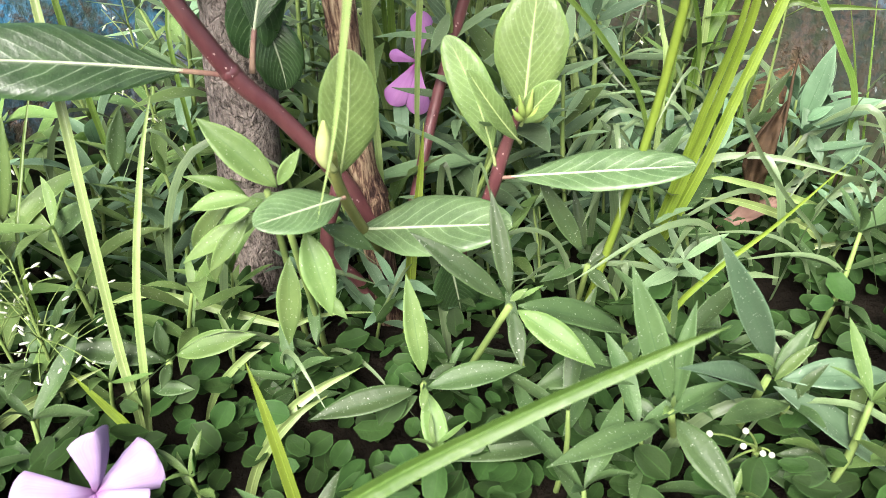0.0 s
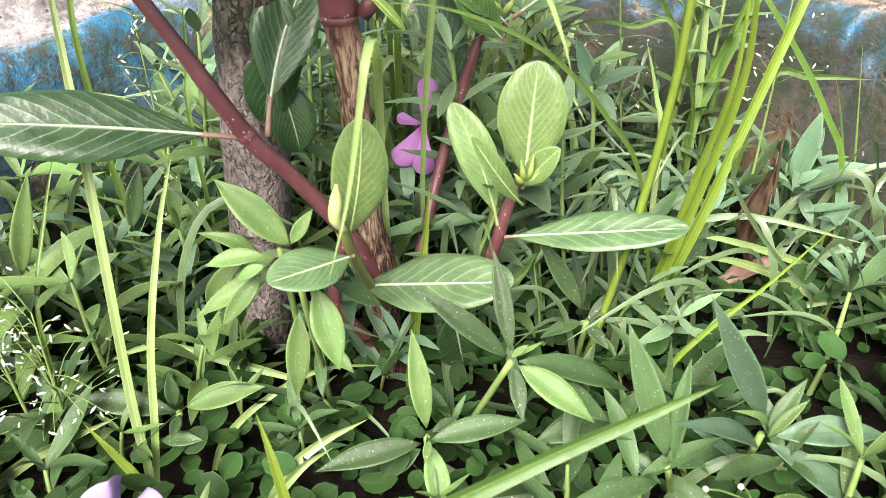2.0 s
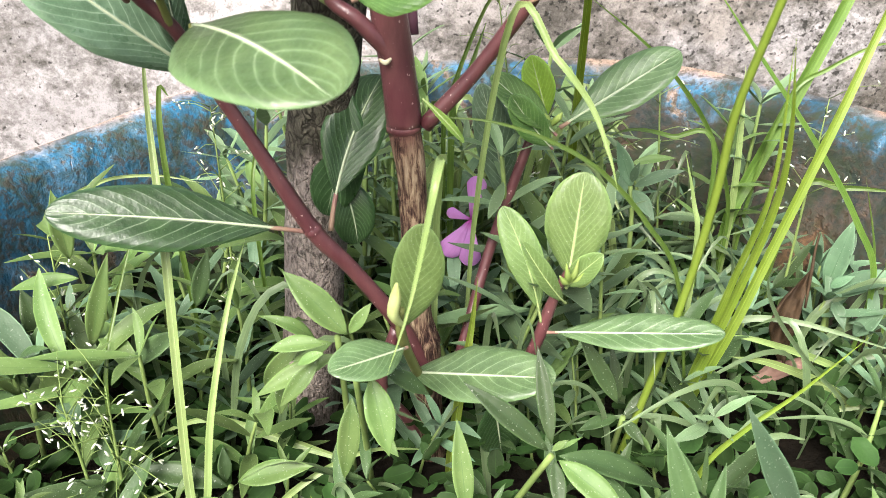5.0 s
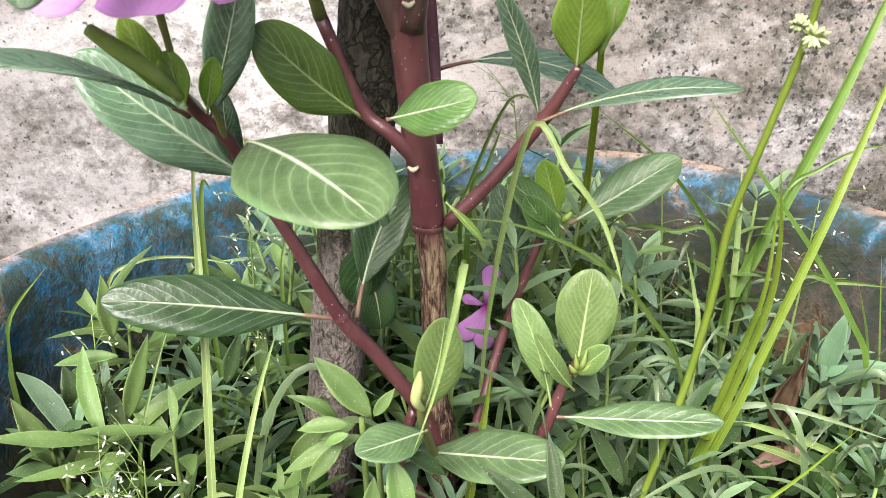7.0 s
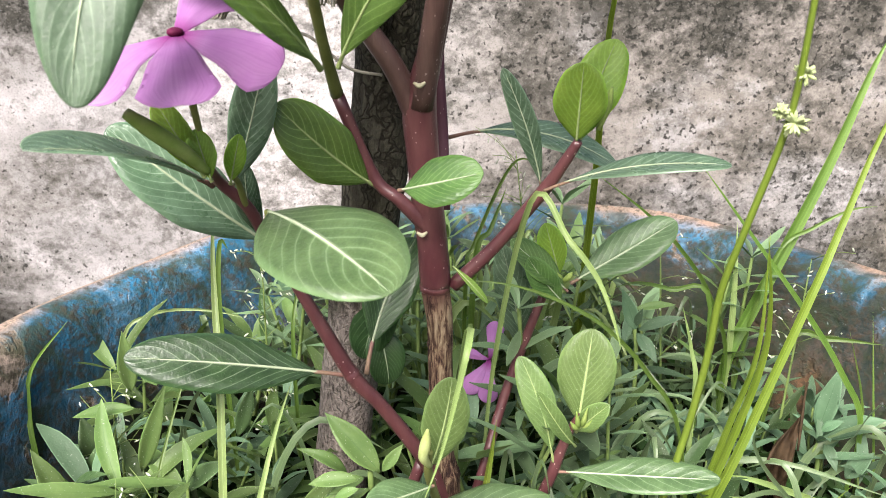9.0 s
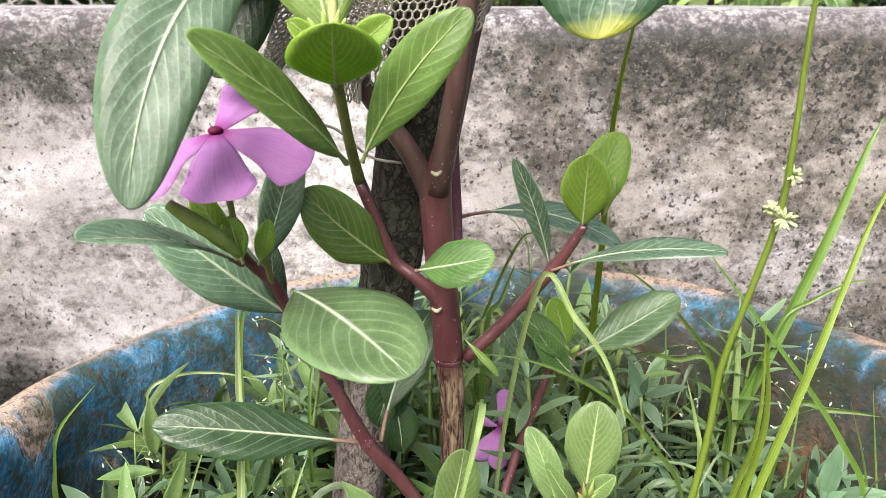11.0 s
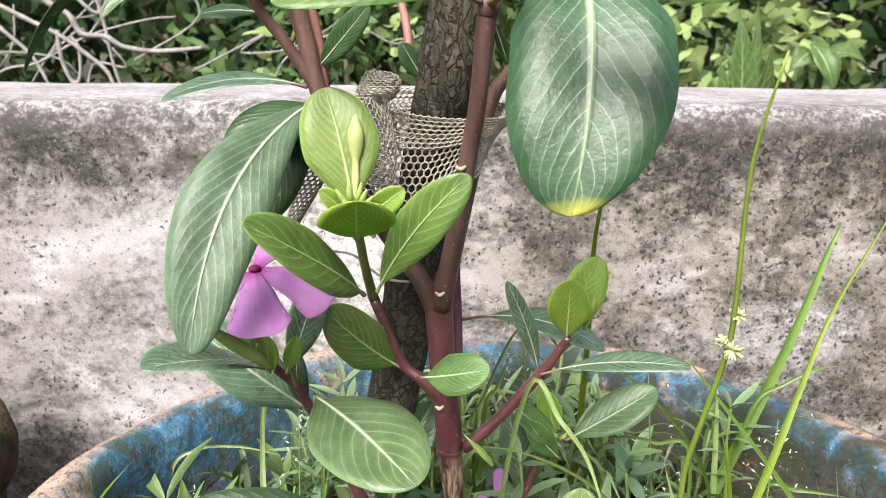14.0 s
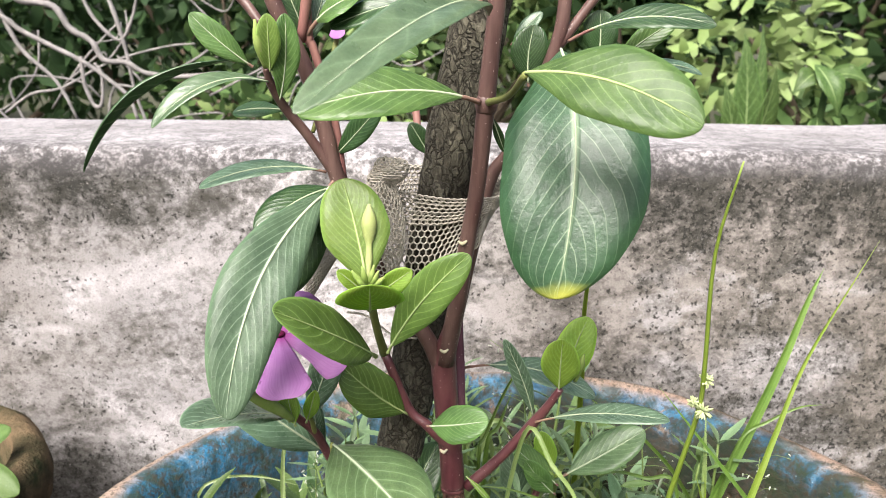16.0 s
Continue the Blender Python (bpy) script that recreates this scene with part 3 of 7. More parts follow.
def thing(name, at, label, category, group="", kind=""):
    ob = new(name)
    ob.empty_display_size = 0.01
    ob.matrix_basis = Matrix.Translation(at)
    return tagged(ob, label, category, group, kind)


def spline(points, steps):
    """Catmull-Rom through points of any dimension."""
    P = [np.array(p, float) for p in points]
    P = [2 * P[0] - P[1]] + P + [2 * P[-1] - P[-2]]
    out = []
    for i in range(1, len(P) - 2):
        a, b, c, d = P[i - 1:i + 3]
        for k in range(steps):
            t = k / steps
            out.append(0.5 * (2 * b + (c - a) * t + (2 * a - 5 * b + 4 * c - d) * t * t + (3 * b - a - 3 * c + d) * t ** 3))
    out.append(P[-2])
    return out


def tube_into(bm, points, sides=8, steps=4, rough=0.0, cap=True):
    """Sweep a round section along points (x, y, z, radius)."""
    S = spline(points, steps)
    side = None
    rings = []
    for i, p in enumerate(S):
        a = S[min(i + 1, len(S) - 1)][:3] - S[max(i - 1, 0)][:3]
        a = Vector(a).normalized()
        if side is None:
            side = a.orthogonal().normalized()
        side = (side - a * side.dot(a)).normalized()
        up = a.cross(side)
        ring = []
        for k in range(sides):
            w = 2 * math.pi * k / sides
            d = side * math.cos(w) + up * math.sin(w)
            r = p[3]
            if rough:
                r *= 1 + rough * noise.noise((Vector(p[:3]) + d * p[3]) * 90)
            ring.append(bm.verts.new(Vector(p[:3]) + d * r))
        rings.append(ring)
    for a, b in zip(rings, rings[1:]):
        for k in range(sides):
            bm.faces.new((a[k], a[(k + 1) % sides], b[(k + 1) % sides], b[k]))
    if cap:
        bm.faces.new(rings[0][::-1])
        bm.faces.new(rings[-1])


SHAPES = {
    "willow": lambda u: max(0.0, math.sin(math.pi * u ** 0.86)) ** 1.0,
    "oblong": lambda u: max(0.0, math.sin(math.pi * u ** 0.92)) ** 0.8,
    "oval": lambda u: (max(0.0, 1 - (2 * u ** 1.12 - 1) ** 2) ** 0.5) * min(1.0, (u / 0.42) ** 0.38) * (1 - 0.10 * max(0.0, u - 0.9) / 0.1) if 0 < u < 1 else 0.0,
    "long": lambda u: (max(0.0, 1 - (2 * u ** 1.04 - 1) ** 2) ** 0.52) * min(1.0, (u / 0.5) ** 0.4) if 0 < u < 1 else 0.0,
    "lance": lambda u: 1.04 * math.sin(math.pi * u ** 0.80) ** 1.25 if 0 < u < 1 else 0.0,
    "petal": lambda u: (0.10 + 0.98 * u ** 1.1) * min(1, 5.5 * (1 - u)) ** 0.5 if u < 1 else 0.0,
    "round": lambda u: math.sin(math.pi * u) ** 0.5 if 0 < u < 1 else 0.0,
}


def blade_into(bm, base, tip, width, normal, bend, cup, pet=0.0, sway=0.0, shape="oval", nu=16, nv=6, thick=0.0004, wave=0.02, curl=0.0):
    """One leaf blade. bend lifts the middle along the normal, sway shifts it sideways, cup folds the halves up (degrees)."""
    base, tip, n = Vector(base), Vector(tip), Vector(normal)
    L = (tip - base).length
    a = (tip - base) / L
    n = (n - a * n.dot(a)).normalized()
    s = a.cross(n)
    cc, sc = math.cos(radians(cup)), math.sin(radians(cup))
    seed = base * 37
    uvl = bm.loops.layers.uv.get("UVMap") or bm.loops.layers.uv.new("UVMap")
    fml = bm.loops.layers.uv.get("Form") or bm.loops.layers.uv.new("Form")
    uvl = bm.loops.layers.uv.get("UVMap")
    aspect = (width / 2 / (L * (1 - pet)), (seed.x * 7.3 + seed.z * 3.1) % 1.0)
    f = SHAPES[shape]

    def mid(u):
        k = 4 * u * (1 - u)
        return base + a * (L * u) + n * (bend * L * k) + s * (sway * L * k)

    sheets = []
    for layer in ((0.0,) if not thick else (thick / 2, -thick / 2)):
        grid = []
        for i in range(nu + 1):
            q = math.sin(math.pi / 2 * i / nu) ** 1.15 if i < nu else 1.0
            u = pet + (1 - pet) * q
            hw = max(width / 2 * f(q) * (1 + 0.05 * noise.noise(seed + Vector((q * 5, 7, 0)))), 0.00012)
            row = []
            for j in range(nv + 1):
                v = 2 * j / nv - 1
                ripple = wave * width * noise.noise(seed + Vector((q * 4, v * 1.5, 0))) * (0.3 + abs(v))
                p = mid(u) + s * (hw * v * cc) + n * (hw * (abs(v) ** 1.15 * sc - curl * v ** 6) + ripple * min(1, f(q) * 1.5) + layer * (1 - 0.8 * abs(v)))
                row.append((bm.verts.new(p), (q, j / nv)))
            grid.append(row)
        for i in range(nu):
            for j in range(nv):
                quad = [grid[i][j], grid[i + 1][j], grid[i + 1][j + 1], grid[i][j + 1]]
                if layer < 0:
                    quad.reverse()
                face = bm.faces.new([q[0] for q in quad])
                for loop, q in zip(face.loops, quad):
                    loop[uvl].uv = q[1]
                    loop[fml].uv = aspect
        sheets.append(grid)
    if thick:
        top, low = sheets
        rim = [(i, 0) for i in range(nu + 1)] + [(nu, j) for j in range(1, nv + 1)] + [(i, nv) for i in range(nu - 1, -1, -1)] + [(0, j) for j in range(nv - 1, 0, -1)]
        for (i, j), (k, l) in zip(rim, rim[1:] + rim[:1]):
            face = bm.faces.new((top[i][j][0], low[i][j][0], low[k][l][0], top[k][l][0]))
            for loop in face.loops:
                loop[uvl].uv = top[i][j][1]
    return mid, s, n, L


def ribbon_into(bm, points, width, up=(0, -0.5, 0.85), fold=0.25, steps=6, tipped=True, roll=0.0, twist=1.0):
    """A folded grass blade along points, tapering to its tip."""
    S = spline(points, steps)
    uvl = bm.loops.layers.uv.get("UVMap") or bm.loops.layers.uv.new("UVMap")
    rows = []
    N = len(S) - 1
    for i, p in enumerate(S):
        q = i / N
        a = Vector(S[min(i + 1, N)] - S[max(i - 1, 0)]).normalized()
        s = a.cross(Vector(up)).normalized()
        n = s.cross(a)
        s, n = s * math.cos(roll + q * twist) - n * math.sin(roll + q * twist) * 0.5, n
        s.normalize()
        w = width / 2 * (min(1, 0.55 + 2.0 * q) * (max(0.02, 1 - q ** 3.5) if tipped else 1))
        c = Vector(p)
        rows.append([(bm.verts.new(c + s * (w * v) + n * (abs(v) * w * fold)), (q, 0.5 + v / 2)) for v in (-1, -0.5, 0, 0.5, 1)])
    for a, b in zip(rows, rows[1:]):
        for j in range(4):
            quad = [a[j], b[j], b[j + 1], a[j + 1]]
            face = bm.faces.new([q[0] for q in quad])
            for loop, q in zip(face.loops, quad):
                loop[uvl].uv = q[1]


def lathe_into(bm, profile, centre, sides, wobble=0.0, seed=0.0):
    rings = []
    for r, z in profile:
        ring = []
        for k in range(sides):
            w = 2 * math.pi * k / sides
            d = Vector((math.cos(w), math.sin(w), 0))
            e = wobble * noise.noise(d * 1.7 + Vector((seed, z * 9, 0)))
            g = wobble * 0.5 * noise.noise(d * 2.6 + Vector((seed + 5, 0, 0)))
            ring.append(bm.verts.new(Vector(centre) + d * (r + e) + Vector((0, 0, z + g))))
        rings.append(ring)
    for a, b in zip(rings, rings[1:]):
        for k in range(sides):
            bm.faces.new((a[k], a[(k + 1) % sides], b[(k + 1) % sides], b[k]))
    return rings


# ---- setting: ground, wall, pot ----
POT_X, POT_Y, POT_R, RIM_Z, SOIL_Z = 0.03, 0.005, 0.215, 0.302, 0.212

bm = bmesh.new()
bmesh.ops.create_grid(bm, x_segments=40, y_segments=40, size=60)
for v in bm.verts:
    r = v.co.length
    v.co.z = 0.02 * noise.noise(v.co * 0.6) * min(1, r / 8) - (0.012 if r > 3 else 0)
tagged(part("ground", bm, EARTH), "dull grey-brown bare ground beyond and below the wall", "ground", kind="structure")


def box_grid(bm, x0, x1, y0, y1, z0, z1, step, jig):
    nx, nz = int((x1 - x0) / step), max(1, int((z1 - z0) / step))
    ny = max(1, int((y1 - y0) / step))
    bmesh.ops.create_cube(bm, size=1, matrix=Matrix.LocRotScale(((x0 + x1) / 2, (y0 + y1) / 2, (z0 + z1) / 2), None, (x1 - x0, y1 - y0, z1 - z0)))
    for axis, cuts in ((0, nx), (1, ny), (2, nz)):
        edges = [e for e in bm.edges if abs((e.verts[0].co - e.verts[1].co).normalized()[axis]) > 0.99]
        bmesh.ops.subdivide_edges(bm, edges=edges, cuts=min(cuts, 90), use_grid_fill=True)
    for v in bm.verts:
        v.co += Vector((0, noise.noise(v.co * 14), noise.noise(v.co * 11 + Vector((9, 0, 0))))) * jig


bm = bmesh.new()
box_grid(bm, -2.6, 2.8, 0.248, 0.451, 0.0, 0.463, 0.05, 0.0)
bmesh.ops.bevel(bm, geom=[e for e in bm.edges if e.calc_face_angle(0) > 1.0 and min(v.co.z for v in e.verts) > 0.45], offset=0.012, segments=5, affect="EDGES", profile=0.5)
for v in bm.verts:
    v.co += Vector((0, noise.noise(v.co * 14), noise.noise(v.co * 11 + Vector((9, 0, 0))))) * 0.003
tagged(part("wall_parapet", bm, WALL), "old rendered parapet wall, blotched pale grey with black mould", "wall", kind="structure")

pot = thing("flower_pot", (POT_X, POT_Y, 0), "large round terracotta pot with peeling blue paint, full of weeds", "pot")
bm = bmesh.new()
profile = [(0.0, 0.004), (0.125, 0.004), (0.132, 0.010), (0.150, 0.08), (0.176, 0.18), (0.198, 0.262), (0.206, 0.272), (0.216, 0.276), (0.222, 0.284), (0.223, 0.296),
           (0.219, 0.304), (0.212, 0.3065), (0.205, 0.304), (0.2005, 0.297), (0.1985, 0.285), (0.195, 0.262), (0.188, 0.235), (0.180, 0.205), (0.168, 0.16)]
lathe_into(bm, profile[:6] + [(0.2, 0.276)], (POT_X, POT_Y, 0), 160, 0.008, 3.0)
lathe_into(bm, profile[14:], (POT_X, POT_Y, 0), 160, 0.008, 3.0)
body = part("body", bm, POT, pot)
bm = bmesh.new()
lathe_into(bm, profile[5:15], (POT_X, POT_Y, 0), 160, 0.008, 3.0)
part("rim", bm, POT, pot, "rounded rim with worn blue paint")

bm = bmesh.new()
rings = [[bm.verts.new((POT_X, POT_Y, SOIL_Z + 0.004))]]
for i in range(1, 25):
    r = 0.183 * i / 24
    rings.append([])
    for k in range(72):
        w = 2 * math.pi * k / 72
        p = Vector((POT_X + r * math.cos(w), POT_Y + r * math.sin(w), SOIL_Z))
        p.z += 0.006 * noise.noise(p * 45) + 0.003 * noise.noise(p * 160)
        rings[-1].append(bm.verts.new(p))
for k in range(72):
    bm.faces.new((rings[0][0], rings[1][k], rings[1][(k + 1) % 72]))
for a, b in zip(rings[1:], rings[2:]):
    for k in range(72):
        bm.faces.new((a[k], b[k], b[(k + 1) % 72], a[(k + 1) % 72]))
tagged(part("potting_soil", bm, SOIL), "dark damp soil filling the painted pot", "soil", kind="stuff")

# second pot beside the wall, seen in part
pot2 = thing("flower_pot", (-0.352, 0.10, 0), "old mossy terracotta pot standing beside the wall", "pot")
bm = bmesh.new()
lathe_into(bm, [(0.0, 0.004), (0.072, 0.004), (0.078, 0.012), (0.090, 0.232), (0.093, 0.246), (0.099, 0.252), (0.101, 0.266), (0.098, 0.282), (0.090, 0.289), (0.080, 0.286), (0.076, 0.250), (0.0, 0.242)], (-0.352, 0.10, 0), 72, 0.005, 8.0)
part("body", bm, OLDPOT, pot2)

# ---- stake and netting ----
stake = thing("support_stake", (-0.04, 0.03, 0.2), "weathered wooden stake with cracked bark, stuck in the soil", "stake")
bm = bmesh.new()
tube_into(bm, [(-0.044, 0.032, 0.18, 0.0112), (-0.032, 0.030, 0.285, 0.0113), (-0.0150, 0.026, 0.392, 0.0112), (-0.006, 0.020, 0.45, 0.0112), (0.003, 0.015, 0.503, 0.0112), (0.0125, 0.012, 0.55, 0.011), (0.026, 0.008, 0.63, 0.0108)], 28, 16, 0.10)
part("pole", bm, BARK, stake)
bm = bmesh.new()
tube_into(bm, [(-0.0120, 0.0105, 0.430, 0.003), (-0.008, 0.0085, 0.455, 0.0045), (-0.002, 0.006, 0.485, 0.003)], 9, 5, 0.6)
part("bark_flake", bm, BARK, stake)


def net_sheet(name, fn, nu, nv, cord, parent, label=""):
    """A honeycomb net laid on the surface fn(u, v), u along and v across."""
    bm = bmesh.new()
    made = {}

    def vert(i, j):
        # honeycomb as a brick lattice with zigzag rows
        if (i, j) not in made:
            z = -0.17 if (i + j) % 2 else 0.17
            made[(i, j)] = bm.verts.new(fn(i / nu, (j + z) / nv))
        return made[(i, j)]

    for j in range(nv):
        for i in range(-(j % 2), nu - 1, 2):
            if i < 0:
                continue
            ring = [vert(i, j), vert(i + 1, j), vert(i + 2, j), vert(i + 2, j + 1), vert(i + 1, j + 1), vert(i, j + 1)]
            try:
                bm.faces.new(ring)
            except ValueError:
                pass
    ob = part(name, bm, NET, parent, label, smooth=False)
    w = ob.modifiers.new("cords", "WIREFRAME")
    w.thickness, w.use_even_offset, w.use_boundary = cord, False, True
    return ob


net = thing("netting_tie", (-0.005, -0.005, 0.45), "grey-brown nylon netting knotted round stake and stem", "netting")


def band(u, v):
    w = 2 * math.pi * u + 2.4
    cx, cy = -0.0055 + 0.003 * v, 0.0045
    rx = 0.0275 * (1 - 0.25 * (1 - v) * (math.cos(w) > 0)) + 0.0008 * math.sin(9 * w + 4 * v)
    ry = 0.0145 + 0.0008 * math.sin(7 * w + 5 * v)
    z = 0.4495 + 0.035 * max(0.0, v) ** 0.8 + 0.004 * math.sin(w - 0.5) + (0.017 if math.cos(w) > 0 else 0.006) * math.cos(w) * (1 - v)
    return Vector((cx + rx * math.cos(w), cy + ry * math.sin(w), z))


net_sheet("band", band, 132, 14, 0.00078, net)


def hem(u, v):
    """The top edge, folded over once and pulled flat."""
    p = band(u + 0.013, 0.66 + 0.36 * v)
    return Vector((-0.0045 + (p.x + 0.0045) * 1.03, 0.0045 + (p.y - 0.0045) * 1.06, p.z))


net_sheet("hem", hem, 132, 7, 0.0008, net)


def fold_(u, v):
    w = 2 * math.pi * u
    k = 1 - v
    r = 0.0045 + 0.0065 * max(0.0, math.sin(math.pi * min(1, k * 1.15))) ** 0.7
    return Vector((-0.0245 - 0.003 * k + r * math.cos(w) * 0.9, -0.0135 + 0.004 * k + r * math.sin(w) * 0.5, 0.487 - 0.046 * k + 0.0015 * math.sin(3 * w)))


net_sheet("gathered_fold", fold_, 48, 24, 0.0007, net)


def knot_(u, v):
    w, h = 2 * math.pi * u, math.pi * (0.08 + 0.84 * v)
    r = 0.0062 * (1 + 0.45 * noise.noise(Vector((math.cos(w) * 1.5, math.sin(w) * 1.5, v * 2.5))))
    return Vector((-0.0215 + 1.15 * r * math.sin(h) * math.cos(w), -0.010 + r * math.sin(h) * math.sin(w), 0.491 - 0.8 * r * math.cos(h)))


net_sheet("knot", knot_, 40, 16, 0.00065, net)


def tail_(u, v):
    w = 2 * math.pi * u
    r = 0.0016 + 0.0042 * v
    return Vector((-0.0575 + 0.017 * v + r * math.cos(w), -0.004 + r * math.sin(w), 0.436 + 0.034 * v))


net_sheet("tail", tail_, 24, 22, 0.0008, net)
bm = bmesh.new()
tube_into(bm, [(-0.040, -0.004, 0.4325, 0.0005), (-0.032, -0.002, 0.430, 0.0005), (-0.022, 0.0, 0.421, 0.0005), (-0.012, 0.004, 0.418, 0.0005)], 6, 5)
part("cord", bm, NET, net)

# ---- periwinkle in the pot ----
plant = thing("periwinkle_plant", (0.008, 0.004, SOIL_Z), "tall pink periwinkle plant with purple stems and glossy white-veined leaves", "plant")


def vine_stem(name, material, points):
    bm = bmesh.new()
    tube_into(bm, points, 14 if name == "main_stem" else 10, 6, 0.16 if material == "woody" else 0.05)
    return part(name, bm, STEM[material], plant)


def midrib_into(bm, mid, n, pet, width):
    r0 = max(0.00022, min(0.00055, width * 0.022))
    pts = []
    for i in range(13):
        u = pet * 0.9 + (0.93 - pet * 0.9) * i / 12
        r = r0 * (1 - i / 12) ** 0.75 + 0.00006
        pts.append((*(mid(u) + n * (0.0004 - r * 0.45)), r))
    tube_into(bm, pts, 6, 2)


def vine_leaf(kind, base, tip, width, normal, bend, cup, pet, sway):
    bm = bmesh.new()
    mid, s, n, L = blade_into(bm, base, tip, width, normal, bend, cup, pet, sway, "long" if (Vector(tip) - Vector(base)).length > 2.7 * width else "oval", 26, 10, wave=0.02, curl=0.16)
    ob = part("leaf", bm, LEAF[kind], plant)
    tinge = kind in ("young", "bud", "tender", "lush", "lime")
    bm = bmesh.new()
    midrib_into(bm, mid, n, pet, width)
    part("midrib", bm, MIDRIB_YOUNG if tinge else MIDRIB, ob)
    if pet >= 0.05:
        r = max(0.0005, min(0.00085, width * 0.036))
        bm = bmesh.new()
        tube_into(bm, [(*mid(-0.01), r * 1.25), (*mid(pet * 0.5), r), (*mid(pet), r * 0.95), (*(mid(pet + 0.05) - n * r * 0.5), r * 0.5)], 8, 4)
        part("petiole", bm, PETIOLE_GREEN if tinge else PETIOLE, ob)
    return ob


vine_stem("main_stem", "woody", [(0.009, 0.004, 0.1947, 0.0054), (0.0081, 0.004, 0.2254, 0.0052), (0.0069, 0.005, 0.2623, 0.0056), (0.0053, 0.006, 0.2809, 0.0047), (0.0054, 0.006, 0.3239, 0.0045), (0.0046, 0.006, 0.3389, 0.0047), (0.004, 0.006, 0.3461, 0.0054)])
vine_stem("main_stem", "purple", [(0.004, 0.006, 0.3455, 0.0054), (0.0031, 0.006, 0.359, 0.0052), (0.0016, 0.006, 0.3742, 0.0053), (-0.0002, 0.004, 0.3960, 0.0054), (-0.0008, 0.002, 0.4085, 0.0054), (0.0008, -0.001, 0.4190, 0.0040), (0.0028, -0.0035, 0.4290, 0.0024)])
vine_stem("branch", "brown", [(-0.0003, 0, 0.4091, 0.0041), (0.005, -0.006, 0.4401, 0.0035), (0.0081, -0.011, 0.4646, 0.0032), (0.0115, -0.014, 0.4869, 0.0031), (0.0138, -0.018, 0.5174, 0.0034), (0.0153, -0.02, 0.5359, 0.0031), (0.0167, -0.022, 0.5526, 0.0031), (0.0179, -0.026, 0.5802, 0.0033)])
vine_stem("branch", "brown", [(-0.0017, 0.002, 0.4060, 0.0040), (-0.0090, -0.001, 0.4225, 0.0034), (-0.0245, -0.005, 0.4470, 0.003), (-0.0405, -0.012, 0.4877, 0.0031), (-0.0448, -0.014, 0.5074, 0.003), (-0.0508, -0.016, 0.5295, 0.0029), (-0.0609, -0.02, 0.554, 0.0028), (-0.0668, -0.02, 0.5772, 0.0026)])
vine_stem("branch", "pink", [(-0.0394, -0.011, 0.488, 0.002), (-0.0422, -0.01, 0.5111, 0.0018), (-0.0484, -0.01, 0.5353, 0.0016), (-0.0504, -0.01, 0.5412, 0.0018), (-0.0504, -0.01, 0.5641, 0.0015)])
vine_stem("branch", "pink", [(-0.0528, -0.012, 0.5384, 0.0016), (-0.0483, -0.014, 0.56, 0.0021)])
vine_stem("branch", "brown", [(-0.0404, -0.013, 0.4887, 0.0021), (-0.0508, -0.016, 0.5055, 0.0019), (-0.0577, -0.02, 0.5155, 0.0017), (-0.0608, -0.026, 0.5241, 0.0015), (-0.0615, -0.03, 0.5299, 0.0011)])
vine_stem("branch", "brown", [(0.0007, 0.003, 0.4102, 0.0033), (0.0157, 0.006, 0.4808, 0.0028), (0.0251, 0.004, 0.4993, 0.0026), (0.0399, -0.004, 0.5379, 0.0026), (0.0423, -0.006, 0.5612, 0.0025)])
vine_stem("branch", "brown", [(0.0399, -0.004, 0.5369, 0.0021), (0.0467, -0.004, 0.5459, 0.0019), (0.0552, -0.004, 0.5576, 0.0018)])
vine_stem("branch", "violet", [(0.0072, 0.012, 0.3712, 0.0021), (0.0067, 0.02, 0.396, 0.0021), (0.0057, 0.022, 0.4197, 0.0019), (0.0062, 0.024, 0.4423, 0.0016)])
vine_stem("branch", "purple", [(0.01, 0.006, 0.3454, 0.0026), (0.0245, 0.005, 0.361, 0.0023), (0.0392, 0.003, 0.3806, 0.0023), (0.0445, 0, 0.3902, 0.0019), (0.0486, -0.002, 0.3984, 0.0015)])
vine_stem("branch", "purple", [(0.0084, 0.002, 0.2544, 0.003), (-0.0018, 0, 0.2781, 0.0028), (-0.0159, -0.002, 0.3021, 0.0026), (-0.0258, -0.003, 0.3161, 0.0028), (-0.0388, -0.004, 0.3445, 0.0022), (-0.0498, -0.006, 0.3686, 0.002), (-0.054, -0.01, 0.381, 0.0019), (-0.0603, -0.014, 0.3901, 0.0017), (-0.0616, -0.02, 0.3976, 0.0014)])
vine_stem("branch", "purple", [(0.0025, 0.004, 0.3665, 0.0025), (-0.0073, 0.002, 0.3781, 0.0023), (-0.0156, 0.003, 0.386, 0.0021), (-0.0256, 0, 0.4132, 0.002)])
vine_stem("branch", "greenstem", [(-0.0256, 0, 0.4129, 0.002), (-0.0266, -0.016, 0.4291, 0.0016), (-0.027, -0.032, 0.446, 0.0016), (-0.0262, -0.043, 0.4489, 0.0015), (-0.0263, -0.046, 0.459, 0.0013)])
vine_stem("branch", "purple", [(0.0152, 0.01, 0.2364, 0.0021), (0.0224, 0.016, 0.2578, 0.002), (0.0326, 0.03, 0.2863, 0.002), (0.0466, 0.037, 0.325, 0.0018), (0.0497, 0.036, 0.3299, 0.0016), (0.0536, 0.036, 0.3336, 0.0013)])
